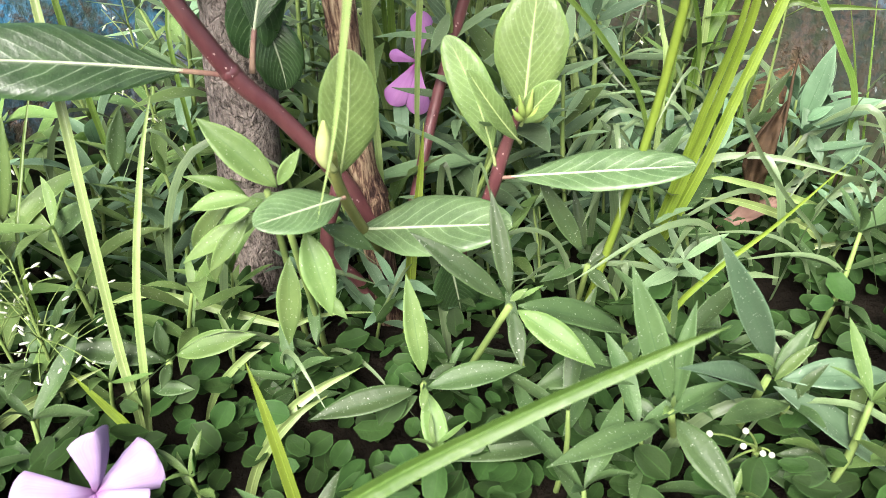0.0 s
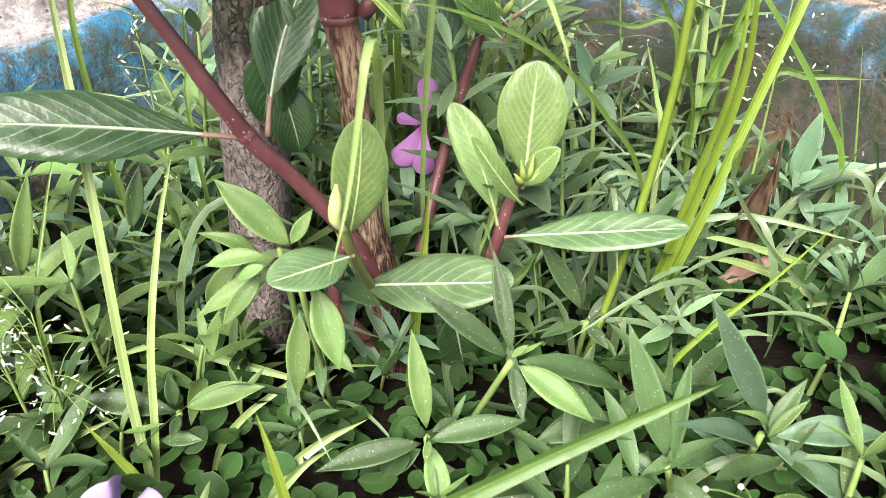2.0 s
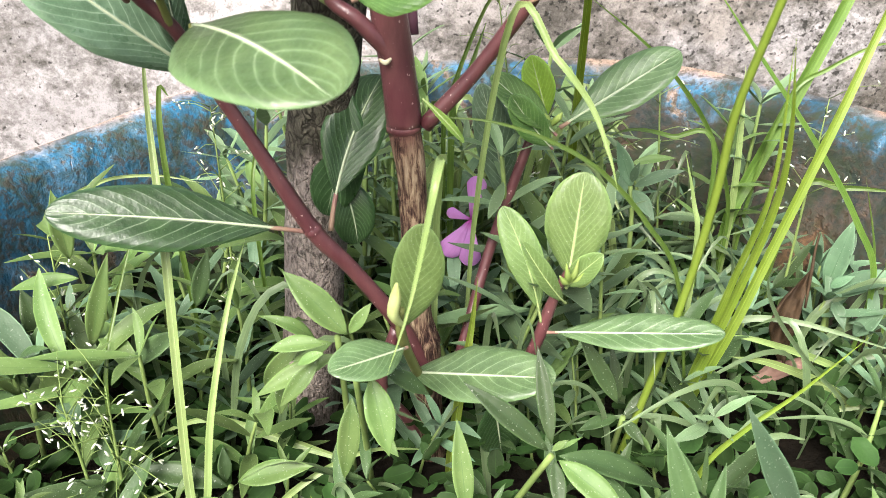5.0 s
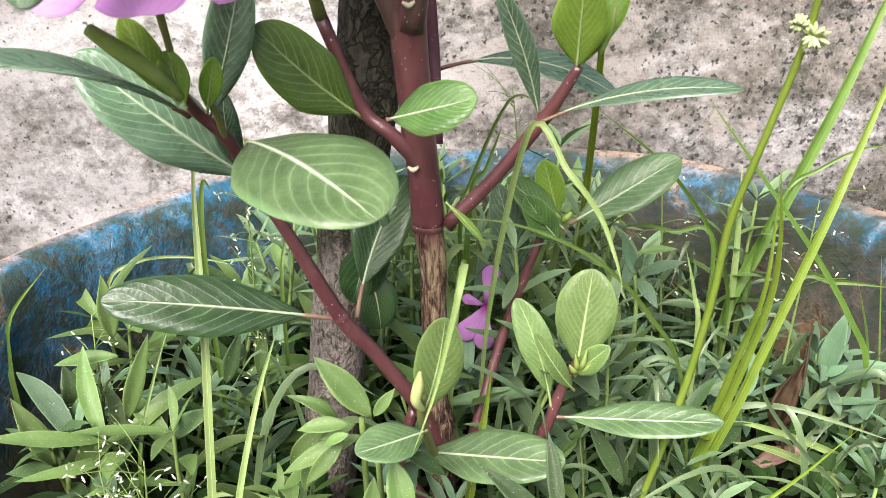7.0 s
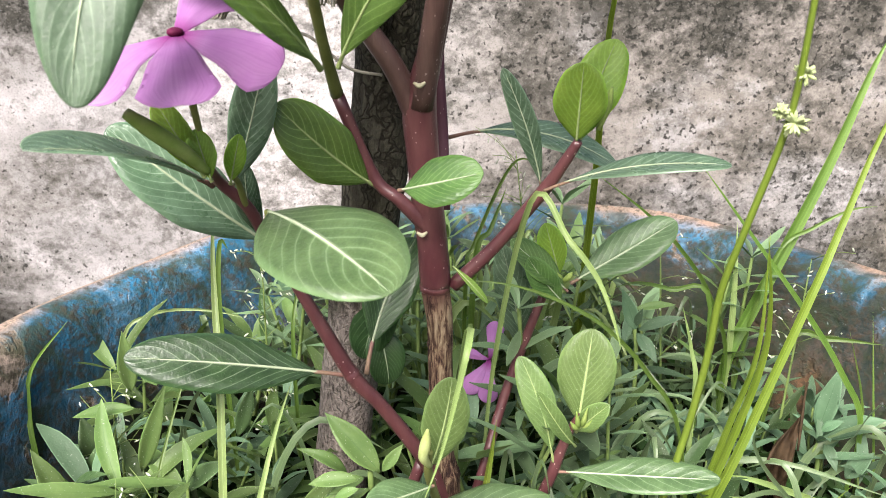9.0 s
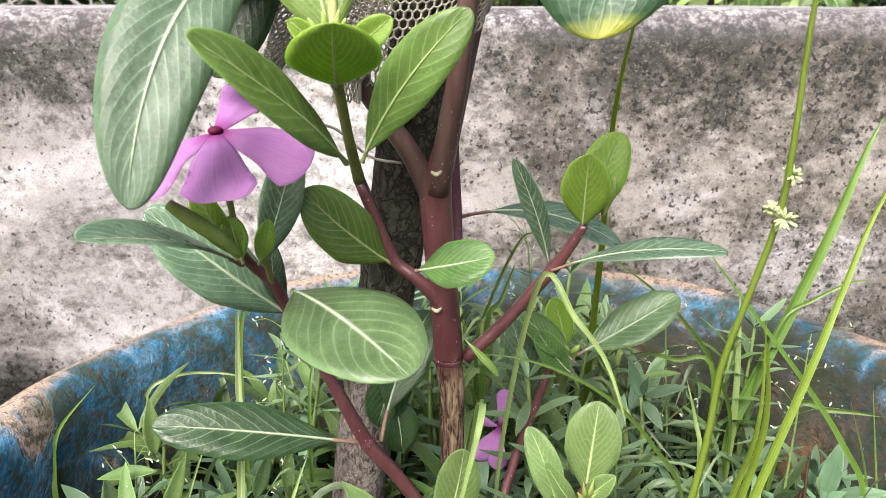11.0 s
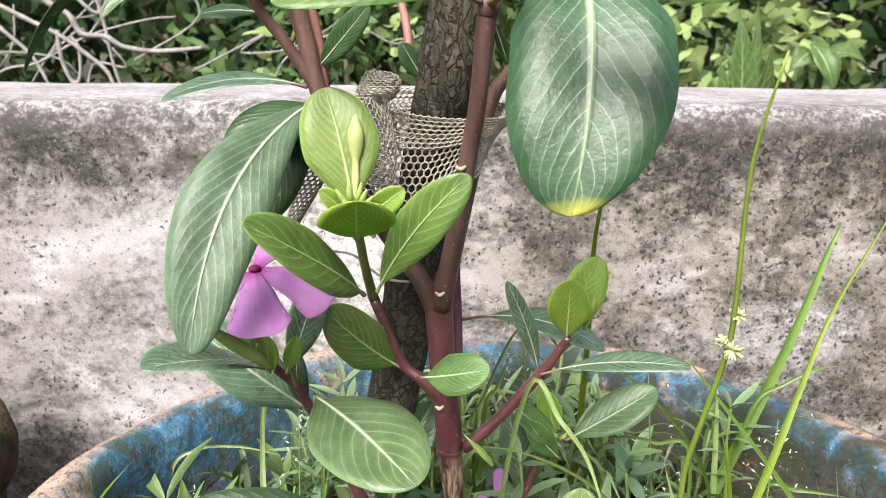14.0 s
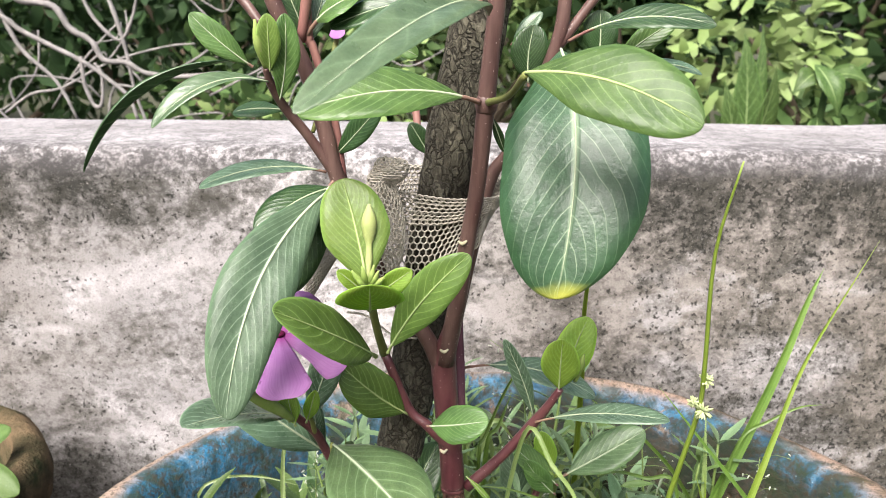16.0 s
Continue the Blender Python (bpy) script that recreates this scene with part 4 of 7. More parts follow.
vine_stem("branch", "purple", [(0.0328, -0.004, 0.2365, 0.002), (0.0438, -0.009, 0.2704, 0.002), (0.0476, -0.009, 0.2839, 0.002), (0.0509, -0.009, 0.2945, 0.0015), (0.0537, -0.01, 0.3022, 0.0011)])
vine_stem("branch", "greenstem", [(0.0079, 0, 0.2457, 0.0018), (0.0027, -0.02, 0.2775, 0.0016), (0.0006, -0.031, 0.2967, 0.0015), (0.0012, -0.036, 0.3079, 0.001)])
vine_stem("branch", "purple", [(-0.002, 0.004, 0.273, 0.0023), (-0.0089, 0, 0.2497, 0.0023), (0.0001, 0, 0.2327, 0.0021), (0.0072, 0.004, 0.2044, 0.0021)])
vine_stem("branch", "brown", [(-0.0655, -0.016, 0.5440, 0.0016), (-0.0720, -0.013, 0.5520, 0.0018), (-0.0830, -0.010, 0.5620, 0.0019)])
vine_stem("petiole", "greenstem", [(0.0141, -0.02, 0.5181, 0.0013), (0.0198, -0.045, 0.5223, 0.0011), (0.023, -0.066, 0.5299, 0.0011)])
vine_stem("petiole", "greenstem", [(-0.0488, -0.004, 0.3618, 0.0011), (-0.0462, -0.016, 0.3706, 0.0010), (-0.0445, -0.025, 0.3845, 0.0009)])
vine_stem("petiole", "pink", [(-0.0124, 0.035, 0.4946, 0.0013), (-0.0145, 0.045, 0.5107, 0.0018), (-0.018, 0.05, 0.5251, 0.0013)])
vine_stem("petiole", "greenstem", [(-0.0541, -0.01, 0.3801, 0.0011), (-0.0541, -0.016, 0.3899, 0.001), (-0.0546, -0.02, 0.394, 0.0008)])
vine_leaf("mature", (-0.026, 0, 0.3134), (-0.0956, -0.02, 0.334), 0.0212, (0.3809, -0.6235, 0.6827), 0.04, 10, 0.17, 0.00)
vine_leaf("satin", (-0.0445, -0.025, 0.3845), (-0.0070, -0.0780, 0.3835), 0.0335, (-0.10, -0.22, 1.0), 0.05, 8, 0.02, 0.0)
vine_leaf("soft", (0.0479, -0.01, 0.2779), (0.0981, -0.03, 0.2894), 0.0153, (-0.3143, -0.2634, 0.912), 0.03, 14, 0.06, 0.02)
vine_leaf("tender", (0.0542, -0.007, 0.2954), (0.0587, -0, 0.331), 0.0208, (-0.2628, -0.9398, 0.2183), 0.03, 14, 0.05, 0.00)
vine_leaf("tender", (0.0456, -0.01, 0.2828), (0.0339, 0.004, 0.3181), 0.0128, (-0.0582, -0.9343, 0.3516), 0.03, 20, 0.10, 0.04)
vine_leaf("tender", (0.0521, -0.014, 0.2923), (0.0366, -0.02, 0.3189), 0.0076, (0.5117, -0.8526, 0.1062), 0.08, 30, 0.05, -0.05)
vine_leaf("tender", (0.0527, -0.012, 0.2967), (0.0613, -0.02, 0.3132), 0.0086, (-0.7851, -0.6094, 0.1109), 0.06, 25, 0.05, 0.00)
vine_leaf("soft", (-0.0001, -0.008, 0.2621), (0.0464, -0.035, 0.2794), 0.0212, (-0.455, -0.2289, 0.8606), 0.04, 14, 0.06, 0.02)
vine_leaf("dark", (0.0294, -0.018, 0.2598), (0.0336, -0.012, 0.2253), 0.0159, (0.1326, -0.9791, -0.1542), 0.04, 14, 0.05, 0.00)
vine_leaf("soft", (0.0021, -0.035, 0.2936), (-0.0182, -0.052, 0.2998), 0.0141, (0.3955, -0.1401, 0.9077), 0.06, 16, 0.05, -0.04)
vine_leaf("tender", (0.0009, -0.03, 0.2955), (0.0083, -0.032, 0.3325), 0.0149, (-0.1117, -0.9932, -0.0314), 0.02, 12, 0.06, 0.03)
vine_leaf("blue", (0.0393, 0.04, 0.2959), (0.03, 0.04, 0.3468), 0.0149, (-0.0017, -1, -0.0003), 0.03, 14, 0.08, 0.03)
vine_leaf("dark", (-0.0212, 0.004, 0.3123), (-0.0028, 0.03, 0.3539), 0.0223, (0.0355, -0.8546, 0.5181), 0.05, 28, 0.20, -0.05)
vine_leaf("dark", (-0.0140, 0.024, 0.3560), (-0.0238, 0.016, 0.3110), 0.0190, (-0.15, -0.97, 0.2), 0.04, 12, 0.03, -0.04)
vine_leaf("dark", (-0.0193, 0.02, 0.3266), (-0.014, 0.014, 0.3008), 0.0157, (0.1799, -0.9493, 0.2578), 0.05, 20, 0.06, -0.04)
vine_leaf("blue", (-0.0514, 0.006, 0.3616), (-0.0949, -0.004, 0.4042), 0.0242, (0.5467, -0.7442, 0.3837), 0.05, 12, 0.06, -0.03)
vine_leaf("blue", (-0.0633, -0.012, 0.3885), (-0.0878, -0.065, 0.4136), 0.0234, (0.3793, 0.2469, 0.8917), 0.05, 20, 0.05, 0.00)
vine_leaf("blue", (-0.0579, -0.011, 0.3862), (-0.0434, -0.012, 0.4283), 0.0140, (-0.0485, -0.98, 0.05), 0.04, 20, 0.06, 0.03)
vine_leaf("blue", (-0.0514, 0, 0.3657), (-0.0541, -0.006, 0.3931), 0.0085, (0.3244, -0.9303, -0.1712), 0.04, 15, 0.06, -0.08)
vine_leaf("bud", (-0.0577, -0.03, 0.3952), (-0.0608, -0.029, 0.4095), 0.0080, (0.2, -0.95, 0.15), 0.05, 20, 0.05, 0.00)
vine_leaf("bud", (-0.0602, -0.028, 0.3959), (-0.0700, -0.030, 0.4179), 0.0095, (0.2, -0.95, 0.1), 0.05, 25, 0.05, 0.00)
vine_leaf("bud", (-0.0554, -0.02, 0.3913), (-0.0508, -0.022, 0.4064), 0.0066, (0.0944, -0.9829, -0.1584), 0.05, 25, 0.05, 0.00)
vine_leaf("blue", (0.0394, 0, 0.3818), (0.0881, -0.025, 0.3966), 0.0133, (-0.3523, -0.1372, 0.9258), 0.07, 15, 0.14, 0.00)
vine_leaf("blue", (0.0387, 0.004, 0.3809), (0.0242, -0.003, 0.421), 0.0082, (0.0864, -0.9862, -0.1413), 0.04, 22, 0.06, 0.03)
vine_leaf("bud", (0.0479, -0.002, 0.3977), (0.0474, -0.008, 0.4233), 0.0165, (-0.2226, -0.9482, -0.2267), 0.05, 14, 0.04, 0.00)
vine_leaf("bud", (0.0495, 0, 0.3971), (0.0599, 0.005, 0.4281), 0.0163, (-0.2297, -0.9456, 0.2302), 0.04, 14, 0.04, -0.03)
vine_leaf("soft", (0.0581, 0.038, 0.3308), (0.0983, 0.042, 0.3548), 0.0202, (-0.3781, -0.5674, 0.7315), 0.05, 12, 0.06, 0.03)
vine_leaf("bud", (0.0529, 0.036, 0.3344), (0.0461, 0.036, 0.357), 0.0114, (-0.0293, -0.9995, -0.0088), 0.04, 20, 0.05, 0.00)
vine_leaf("fresh", (0.0548, 0.03, 0.3313), (0.0323, 0.03, 0.3524), 0.0134, (0.4942, -0.6914, 0.527), 0.05, 20, 0.05, -0.03)
vine_leaf("fresh", (0.0537, 0.03, 0.3263), (0.0384, 0.025, 0.3475), 0.0113, (0.3056, -0.9522, -0.0039), 0.05, 20, 0.05, -0.03)
vine_leaf("blue", (0.0096, 0.035, 0.3907), (0.069, 0.024, 0.3818), 0.0176, (0.0725, -0.3652, 0.9281), 0.14, 12, 0.16, 0.00)
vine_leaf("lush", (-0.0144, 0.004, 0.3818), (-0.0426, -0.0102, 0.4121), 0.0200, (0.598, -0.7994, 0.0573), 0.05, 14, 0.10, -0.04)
vine_leaf("fresh", (-0.0069, -0.0139, 0.3868), (0.0174, -0.0243, 0.3951), 0.0162, (-0.2897, -0.7342, 0.6141), 0.05, 14, 0.05, 0.03)
vine_leaf("young", (0.0091, -0.004, 0.3578), (0.0212, -0.004, 0.3436), 0.0035, (0.385, -0.8621, 0.3295), 0.05, 40, 0.03, 0.00)
vine_leaf("drape", (-0.0402, -0.022, 0.4881), (-0.0668, -0.083, 0.4267), 0.0250, (0.3319, -0.737, 0.5888), 0.10, 10, 0.04, 0.10)
vine_leaf("dark", (-0.0421, -0.014, 0.4885), (-0.0612, -0.03, 0.4491), 0.0225, (0.1937, -0.9381, 0.2871), 0.06, 14, 0.05, 0.05)
vine_leaf("dark", (-0.0412, -0.012, 0.4855), (-0.0671, -0.035, 0.4728), 0.0172, (0.0523, -0.5294, 0.8468), 0.12, 14, 0.05, 0.00)
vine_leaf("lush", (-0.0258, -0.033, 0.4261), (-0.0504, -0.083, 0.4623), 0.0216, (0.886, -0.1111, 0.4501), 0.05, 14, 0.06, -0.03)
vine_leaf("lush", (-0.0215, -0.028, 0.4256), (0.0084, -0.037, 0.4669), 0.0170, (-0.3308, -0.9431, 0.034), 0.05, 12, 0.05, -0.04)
vine_leaf("young", (-0.0268, -0.045, 0.4571), (-0.0361, -0.034, 0.4929), 0.0234, (0.1017, -0.9433, 0.3161), 0.03, 10, 0.04, 0.02)
vine_leaf("bud", (-0.0262, -0.043, 0.448), (-0.0238, -0.064, 0.4644), 0.0227, (0.0735, -0.6092, -0.7896), 0.05, 8, 0.02, 0.00)
vine_leaf("bud", (-0.0224, -0.046, 0.4556), (-0.0112, -0.05, 0.4651), 0.0086, (-0.3287, -0.9444, -0.0097), 0.06, 25, 0.03, 0.00)
vine_leaf("bud", (-0.0287, -0.046, 0.4564), (-0.0363, -0.05, 0.4646), 0.0061, (0.5265, -0.8468, 0.0759), 0.06, 25, 0.03, 0.00)
vine_leaf("big", (0.0398, -0.012, 0.5379), (0.0351, -0.066, 0.4609), 0.0487, (-0.1276, -0.8084, 0.5747), 0.12, 8, 0.03, -0.06)
vine_leaf("lime", (0.0222, -0.065, 0.5302), (0.0658, -0.096, 0.5185), 0.0239, (-0.3602, -0.7265, 0.5851), 0.08, 10, 0.02, -0.05)
vine_leaf("fresh", (0.0108, -0.022, 0.5186), (-0.0476, -0.05, 0.5168), 0.0235, (0.2604, -0.5931, 0.7618), 0.11, 14, 0.10, 0.00)
vine_leaf("sheen", (0.0141, -0.022, 0.5467), (-0.0304, -0.135, 0.5247), 0.0168, (0.2476, -0.2789, 0.9279), 0.12, 18, 0.03, -0.04)
vine_leaf("dark", (0.0113, -0.012, 0.5527), (-0.0408, -0.02, 0.5431), 0.0141, (-0.0154, -0.7271, 0.6863), 0.10, 14, 0.06, 0.00)
vine_leaf("dark", (-0.0665, -0.03, 0.5325), (-0.1177, -0.05, 0.4972), 0.0085, (-0.45, -0.30, 0.85), 0.15, 62, 0.03, 0.0)
vine_leaf("sheen", (-0.0600, -0.027, 0.5245), (-0.0925, -0.054, 0.5120), 0.0125, (0.05, -0.35, 0.93), 0.17, 26, 0.04, 0.0)
vine_leaf("fresh", (-0.066, -0.03, 0.5303), (-0.0842, -0.035, 0.5471), 0.0095, (0.3891, -0.9091, 0.149), 0.06, 16, 0.05, -0.04)
vine_leaf("young", (-0.06, -0.03, 0.5281), (-0.0589, -0.035, 0.5473), 0.0084, (0.2263, -0.9392, -0.2583), 0.05, 18, 0.04, 0.00)
vine_leaf("fresh", (-0.0586, -0.025, 0.5179), (-0.0541, -0.03, 0.5475), 0.0105, (0.1839, -0.9641, -0.1914), 0.05, 22, 0.04, 0.04)
vine_leaf("dark", (-0.0575, -0.018, 0.5144), (-0.0766, -0.02, 0.5138), 0.0125, (0.0117, -0.3781, 0.9257), 0.06, 10, 0.05, 0.00)
vine_leaf("blue", (-0.0457, -0.012, 0.4915), (-0.0882, -0.028, 0.488), 0.0146, (0.0342, -0.3018, 0.9528), 0.10, 14, 0.06, 0.00)
vine_leaf("dark", (-0.0423, -0.01, 0.4968), (-0.0232, -0.02, 0.5174), 0.0104, (-0.465, -0.8853, 0.0011), 0.05, 16, 0.06, 0.03)
vine_leaf("dark", (-0.0505, -0.01, 0.5388), (-0.0585, -0.012, 0.5601), 0.0116, (0.2107, -0.9775, -0.0121), 0.05, 14, 0.05, 0.00)
vine_leaf("blue", (-0.051, -0.008, 0.5365), (-0.0436, -0.004, 0.5589), 0.0078, (0.182, -0.9766, 0.1144), 0.05, 14, 0.05, 0.00)
vine_leaf("fresh", (-0.0515, -0.01, 0.5392), (-0.0296, -0.02, 0.5542), 0.0213, (-0.6356, -0.4315, 0.6402), 0.10, 14, 0.30, 0.00)
vine_leaf("dark", (-0.0073, 0.03, 0.491), (-0.016, 0.03, 0.5054), 0.0088, (0.1363, -0.9872, 0.0823), 0.05, 18, 0.05, 0.00)
vine_leaf("dark", (0.0158, -0.012, 0.5138), (0.0215, -0.01, 0.4991), 0.0038, (0.1218, -0.9888, -0.0866), 0.05, 22, 0.05, 0.00)
vine_leaf("fresh", (-0.0234, 0.05, 0.5371), (-0.0135, 0.05, 0.5324), 0.0079, (0.11, -0.9668, 0.2308), 0.05, 22, 0.05, 0.00)
vine_leaf("fresh", (0.0613, -0.003, 0.5304), (0.0822, -0.006, 0.5465), 0.0095, (-0.2905, -0.9353, 0.2018), 0.06, 16, 0.05, -0.03)
vine_leaf("mature", (0.0443, -0.006, 0.5395), (0.0889, -0.03, 0.5445), 0.0161, (-0.3342, -0.4477, 0.8294), 0.12, 14, 0.18, 0.00)
vine_leaf("dark", (0.0562, 0, 0.5315), (0.0558, 0, 0.5504), 0.0134, (-0.184, -0.9829, -0.0036), 0.05, 14, 0.05, 0.03)
vine_leaf("dark", (0.0313, 0.008, 0.5225), (0.0328, 0.008, 0.5452), 0.0145, (-0.1057, -0.9944, 0.0069), 0.05, 14, 0.05, -0.05)
vine_leaf("blue", (0.0245, 0.012, 0.5377), (0.036, 0.012, 0.5499), 0.0066, (-0.4358, -0.8006, 0.4112), 0.05, 14, 0.05, 0.00)
vine_leaf("blue", (0.0673, 0, 0.5295), (0.0936, -0.006, 0.5277), 0.0127, (0.0095, -0.2491, 0.9684), 0.10, 14, 0.05, 0.00)


def collar(at, axis, r, h, material, name="stem_node"):
    """A swollen ring where a stem joins."""
    a = Vector(axis).normalized()
    bm = bmesh.new()
    tube_into(bm, [(*(Vector(at) - a * h), r * 0.72), (*(Vector(at) - a * h * 0.3), r * 0.86), (*(Vector(at) + a * h * 0.3), r * 0.85), (*(Vector(at) + a * h), r * 0.70)], 14, 3, 0.15)
    part(name, bm, STEM[material], plant)


collar((0.004, 0.006, 0.3455), (0, 0, 1), 0.0064, 0.0024, "purple")
collar((0.0053, 0.006, 0.3225), (0, 0, 1), 0.0054, 0.0022, "woody")
collar((0.0068, 0.005, 0.266), (0, 0, 1), 0.0066, 0.003, "woody")
collar((0.0138, -0.018, 0.5174), (0.05, -0.1, 1), 0.0048, 0.003, "brown")
collar((-0.0258, -0.003, 0.3161), (-0.5, 0, 1), 0.0034, 0.002, "purple")
for p in ((0.0062, -0.0155, 0.4652), (-0.0005, -0.0068, 0.4168), (-0.0004, -0.0008, 0.3672)):
    bm = bmesh.new()
    tube_into(bm, [(p[0] - 0.0017, p[1] + 0.0008, p[2] + 0.0006, 0.0004), (p[0], p[1] + 0.0002, p[2] - 0.0003, 0.0008), (p[0] + 0.0017, p[1] + 0.0008, p[2] + 0.0007, 0.0004)], 8, 3)
    part("leaf_scar", bm, SCAR, plant)


def bud(points, parent=plant, name="flower_bud", material=BUD):
    bm = bmesh.new()
    tube_into(bm, points, 10, 5)
    return part(name, bm, material, parent)


def petal(parent, centre, tip, width, normal, bend, cup, material):
    bm = bmesh.new()
    blade_into(bm, centre, tip, width, normal, bend, cup, 0.0, 0.0, "petal", 14, 10, 0.0003, 0.06)
    return part("petal", bm, material, parent)


bud([(-0.0262, -0.046, 0.456, 0.0009), (-0.0262, -0.0445, 0.464, 0.0009), (-0.0262, -0.0435, 0.4665, 0.0013), (-0.0262, -0.0425, 0.4715, 0.0011), (-0.0262, -0.0415, 0.475, 0.0022), (-0.0262, -0.041, 0.480, 0.0026), (-0.0262, -0.0405, 0.4855, 0.0005)], material=BUD_PALE)
for dx, dz in ((-0.005, 0.004), (-0.0035, 0.0015), (0.004, 0.004), (0.006, 0.002), (0.0025, 0.006), (-0.0015, 0.0055)):
    bud([(-0.0262, -0.046, 0.4575, 0.0008), (-0.0262 + dx * 0.6, -0.050, 0.4595 + dz * 0.5, 0.0011), (-0.0262 + dx, -0.051, 0.461 + dz, 0.0003)])
bud([(0.0012, -0.038, 0.304, 0.0008), (-0.0008, -0.040, 0.309, 0.0016), (0.0, -0.040, 0.3145, 0.0017), (0.0006, -0.0395, 0.319, 0.0004)], material=BUD_PALE)
for dx, dz in ((-0.003, 0.008), (0.001, 0.009), (0.004, 0.006), (-0.005, 0.005), (0.006, 0.003)):
    bud([(0.0535, -0.012, 0.2985, 0.0006), (0.0535 + dx * 0.5, -0.016, 0.2985 + dz * 0.6, 0.0010), (0.0535 + dx * 0.9, -0.018, 0.2985 + dz * 1.35, 0.00015)])
for dx, dz in ((-0.003, 0.006), (0.003, 0.006)):
    bud([(0.0535, 0.034, 0.333, 0.0008), (0.0535 + dx * 0.6, 0.031, 0.333 + dz * 0.6, 0.0012), (0.0535 + dx, 0.03, 0.333 + dz, 0.0003)])
bud([(0.0545, -0.002, 0.402, 0.0008), (0.056, -0.004, 0.410, 0.0016), (0.057, -0.005, 0.4155, 0.0004)])
bud([(-0.0615, -0.030, 0.530, 0.0008), (-0.0625, -0.034, 0.538, 0.0016), (-0.063, -0.035, 0.5455, 0.0004)])
# green seed pod beside the open flower
bud([(-0.0585, -0.030, 0.398, 0.0012), (-0.062, -0.036, 0.405, 0.0021), (-0.067, -0.042, 0.412, 0.0022), (-0.0715, -0.046, 0.4175, 0.0015)], name="seed_pod", material=BUD)

FC = (-0.0606, -0.0345, 0.4345)
flower = bud([(-0.0595, -0.026, 0.400, 0.0008), (-0.060, -0.030, 0.415, 0.0010), (-0.0605, -0.033, 0.428, 0.0013), (*FC, 0.0016)], name="flower", material=STEM["greenstem"])
flower["label"] = "open lilac-pink flower with a dark eye"
petal(flower, FC, (-0.0790, -0.0560, 0.4235), 0.0215, (-0.35, -0.75, 0.55), 0.07, -10, PETAL)
petal(flower, FC, (-0.0535, -0.0610, 0.4225), 0.0225, (0.10, -0.70, 0.60), 0.09, -10, PETAL)
petal(flower, FC, (-0.0345, -0.0390, 0.4270), 0.0230, (0.25, -0.65, 0.70), 0.09, -10, PETAL)
petal(flower, FC, (-0.0530, -0.0160, 0.4450), 0.0200, (0.0, -0.75, 0.55), 0.05, -8, PETAL)
bm = bmesh.new()
bmesh.ops.create_uvsphere(bm, u_segments=14, v_segments=8, radius=0.0021, matrix=Matrix.LocRotScale(Vector(FC) + Vector((0, -0.0004, 0.0008)), None, (1, 1, 0.6)))
part("eye", bm, EYE_DARK, flower)

# a second bloom half hidden behind the upper leaves
FC2 = (-0.0425, 0.020, 0.549)
behind = bud([(-0.050, -0.010, 0.506, 0.0008), (-0.046, 0.010, 0.528, 0.0009), (*FC2, 0.0014)], name="flower", material=STEM["greenstem"])
behind["label"] = "half hidden lilac-pink flower"
petal(behind, FC2, (-0.0435, 0.012, 0.5395), 0.008, (-0.2, -0.8, 0.4), 0.1, -10, PETAL)
petal(behind, FC2, (-0.0400, 0.015, 0.5575), 0.008, (0.1, -0.8, 0.2), 0.1, -10, PETAL)


def loose_flower(label, centre, petals, material):
    ob = thing("flower", centre, label, "flower")
    for tip, width, normal, bend, cup in petals:
        petal(ob, centre, tip, width, normal, bend, cup, material)
    return ob


loose_flower("wilted pale lilac flower lying crumpled on the weeds", (-0.0680, -0.0780, 0.2400), [
    ((-0.0632, -0.0740, 0.2590), 0.0150, (0.75, -0.62, 0.2), 0.10, -30), ((-0.0525, -0.0720, 0.2440), 0.0190, (0.1, -0.55, 0.8), 0.14, -26),
    ((-0.0835, -0.0850, 0.2500), 0.0170, (-0.1, -0.65, 0.75), 0.16, -24), ((-0.0551, -0.0880, 0.2400), 0.0180, (0.2, -0.7, 0.6), 0.12, -20),
    ((-0.0739, -0.0900, 0.2400), 0.0180, (-0.2, -0.7, 0.6), 0.12, -20)], PETAL_FADED)
loose_flower("small lilac flower hidden among the weeds behind the stem", (0.0275, 0.050, 0.289), [
    ((0.0305, 0.053, 0.306), 0.0095, (-0.1, -0.9, 0.4), 0.12, -16), ((0.0165, 0.044, 0.2765), 0.0110, (-0.1, -0.9, 0.4), 0.12, -16),
    ((0.0262, 0.041, 0.2730), 0.0105, (-0.1, -0.9, 0.4), 0.12, -16), ((0.0180, 0.050, 0.293), 0.0055, (-0.1, -0.9, 0.4), 0.12, -16)], PETAL)

# brown dead leaf standing at the pot's far side, dry scraps on the soil
dead = thing("dead_leaf", (0.157, 0.036, 0.215), "shrivelled brown dead leaf hanging among the weeds", "leaf")
bm = bmesh.new()
blade_into(bm, (0.1569, 0.03, 0.2718), (0.1535, 0.022, 0.2240), 0.0150, (-0.5, -0.8, 0.1), 0.05, 52, 0, 0.10, "lance", 24, 10, 0.0005, 0.75, 0.35)
part("blade", bm, DEAD, dead)
bm = bmesh.new()
tube_into(bm, [(0.1591, 0.0340, 0.2856, 0.0005), (0.1580, 0.0320, 0.2787, 0.0005), (0.1569, 0.0290, 0.2718, 0.0007), (0.1557, 0.0250, 0.2576, 0.0005)], 6, 4, 0.2)
part("leaf_stalk", bm, DEAD, dead)
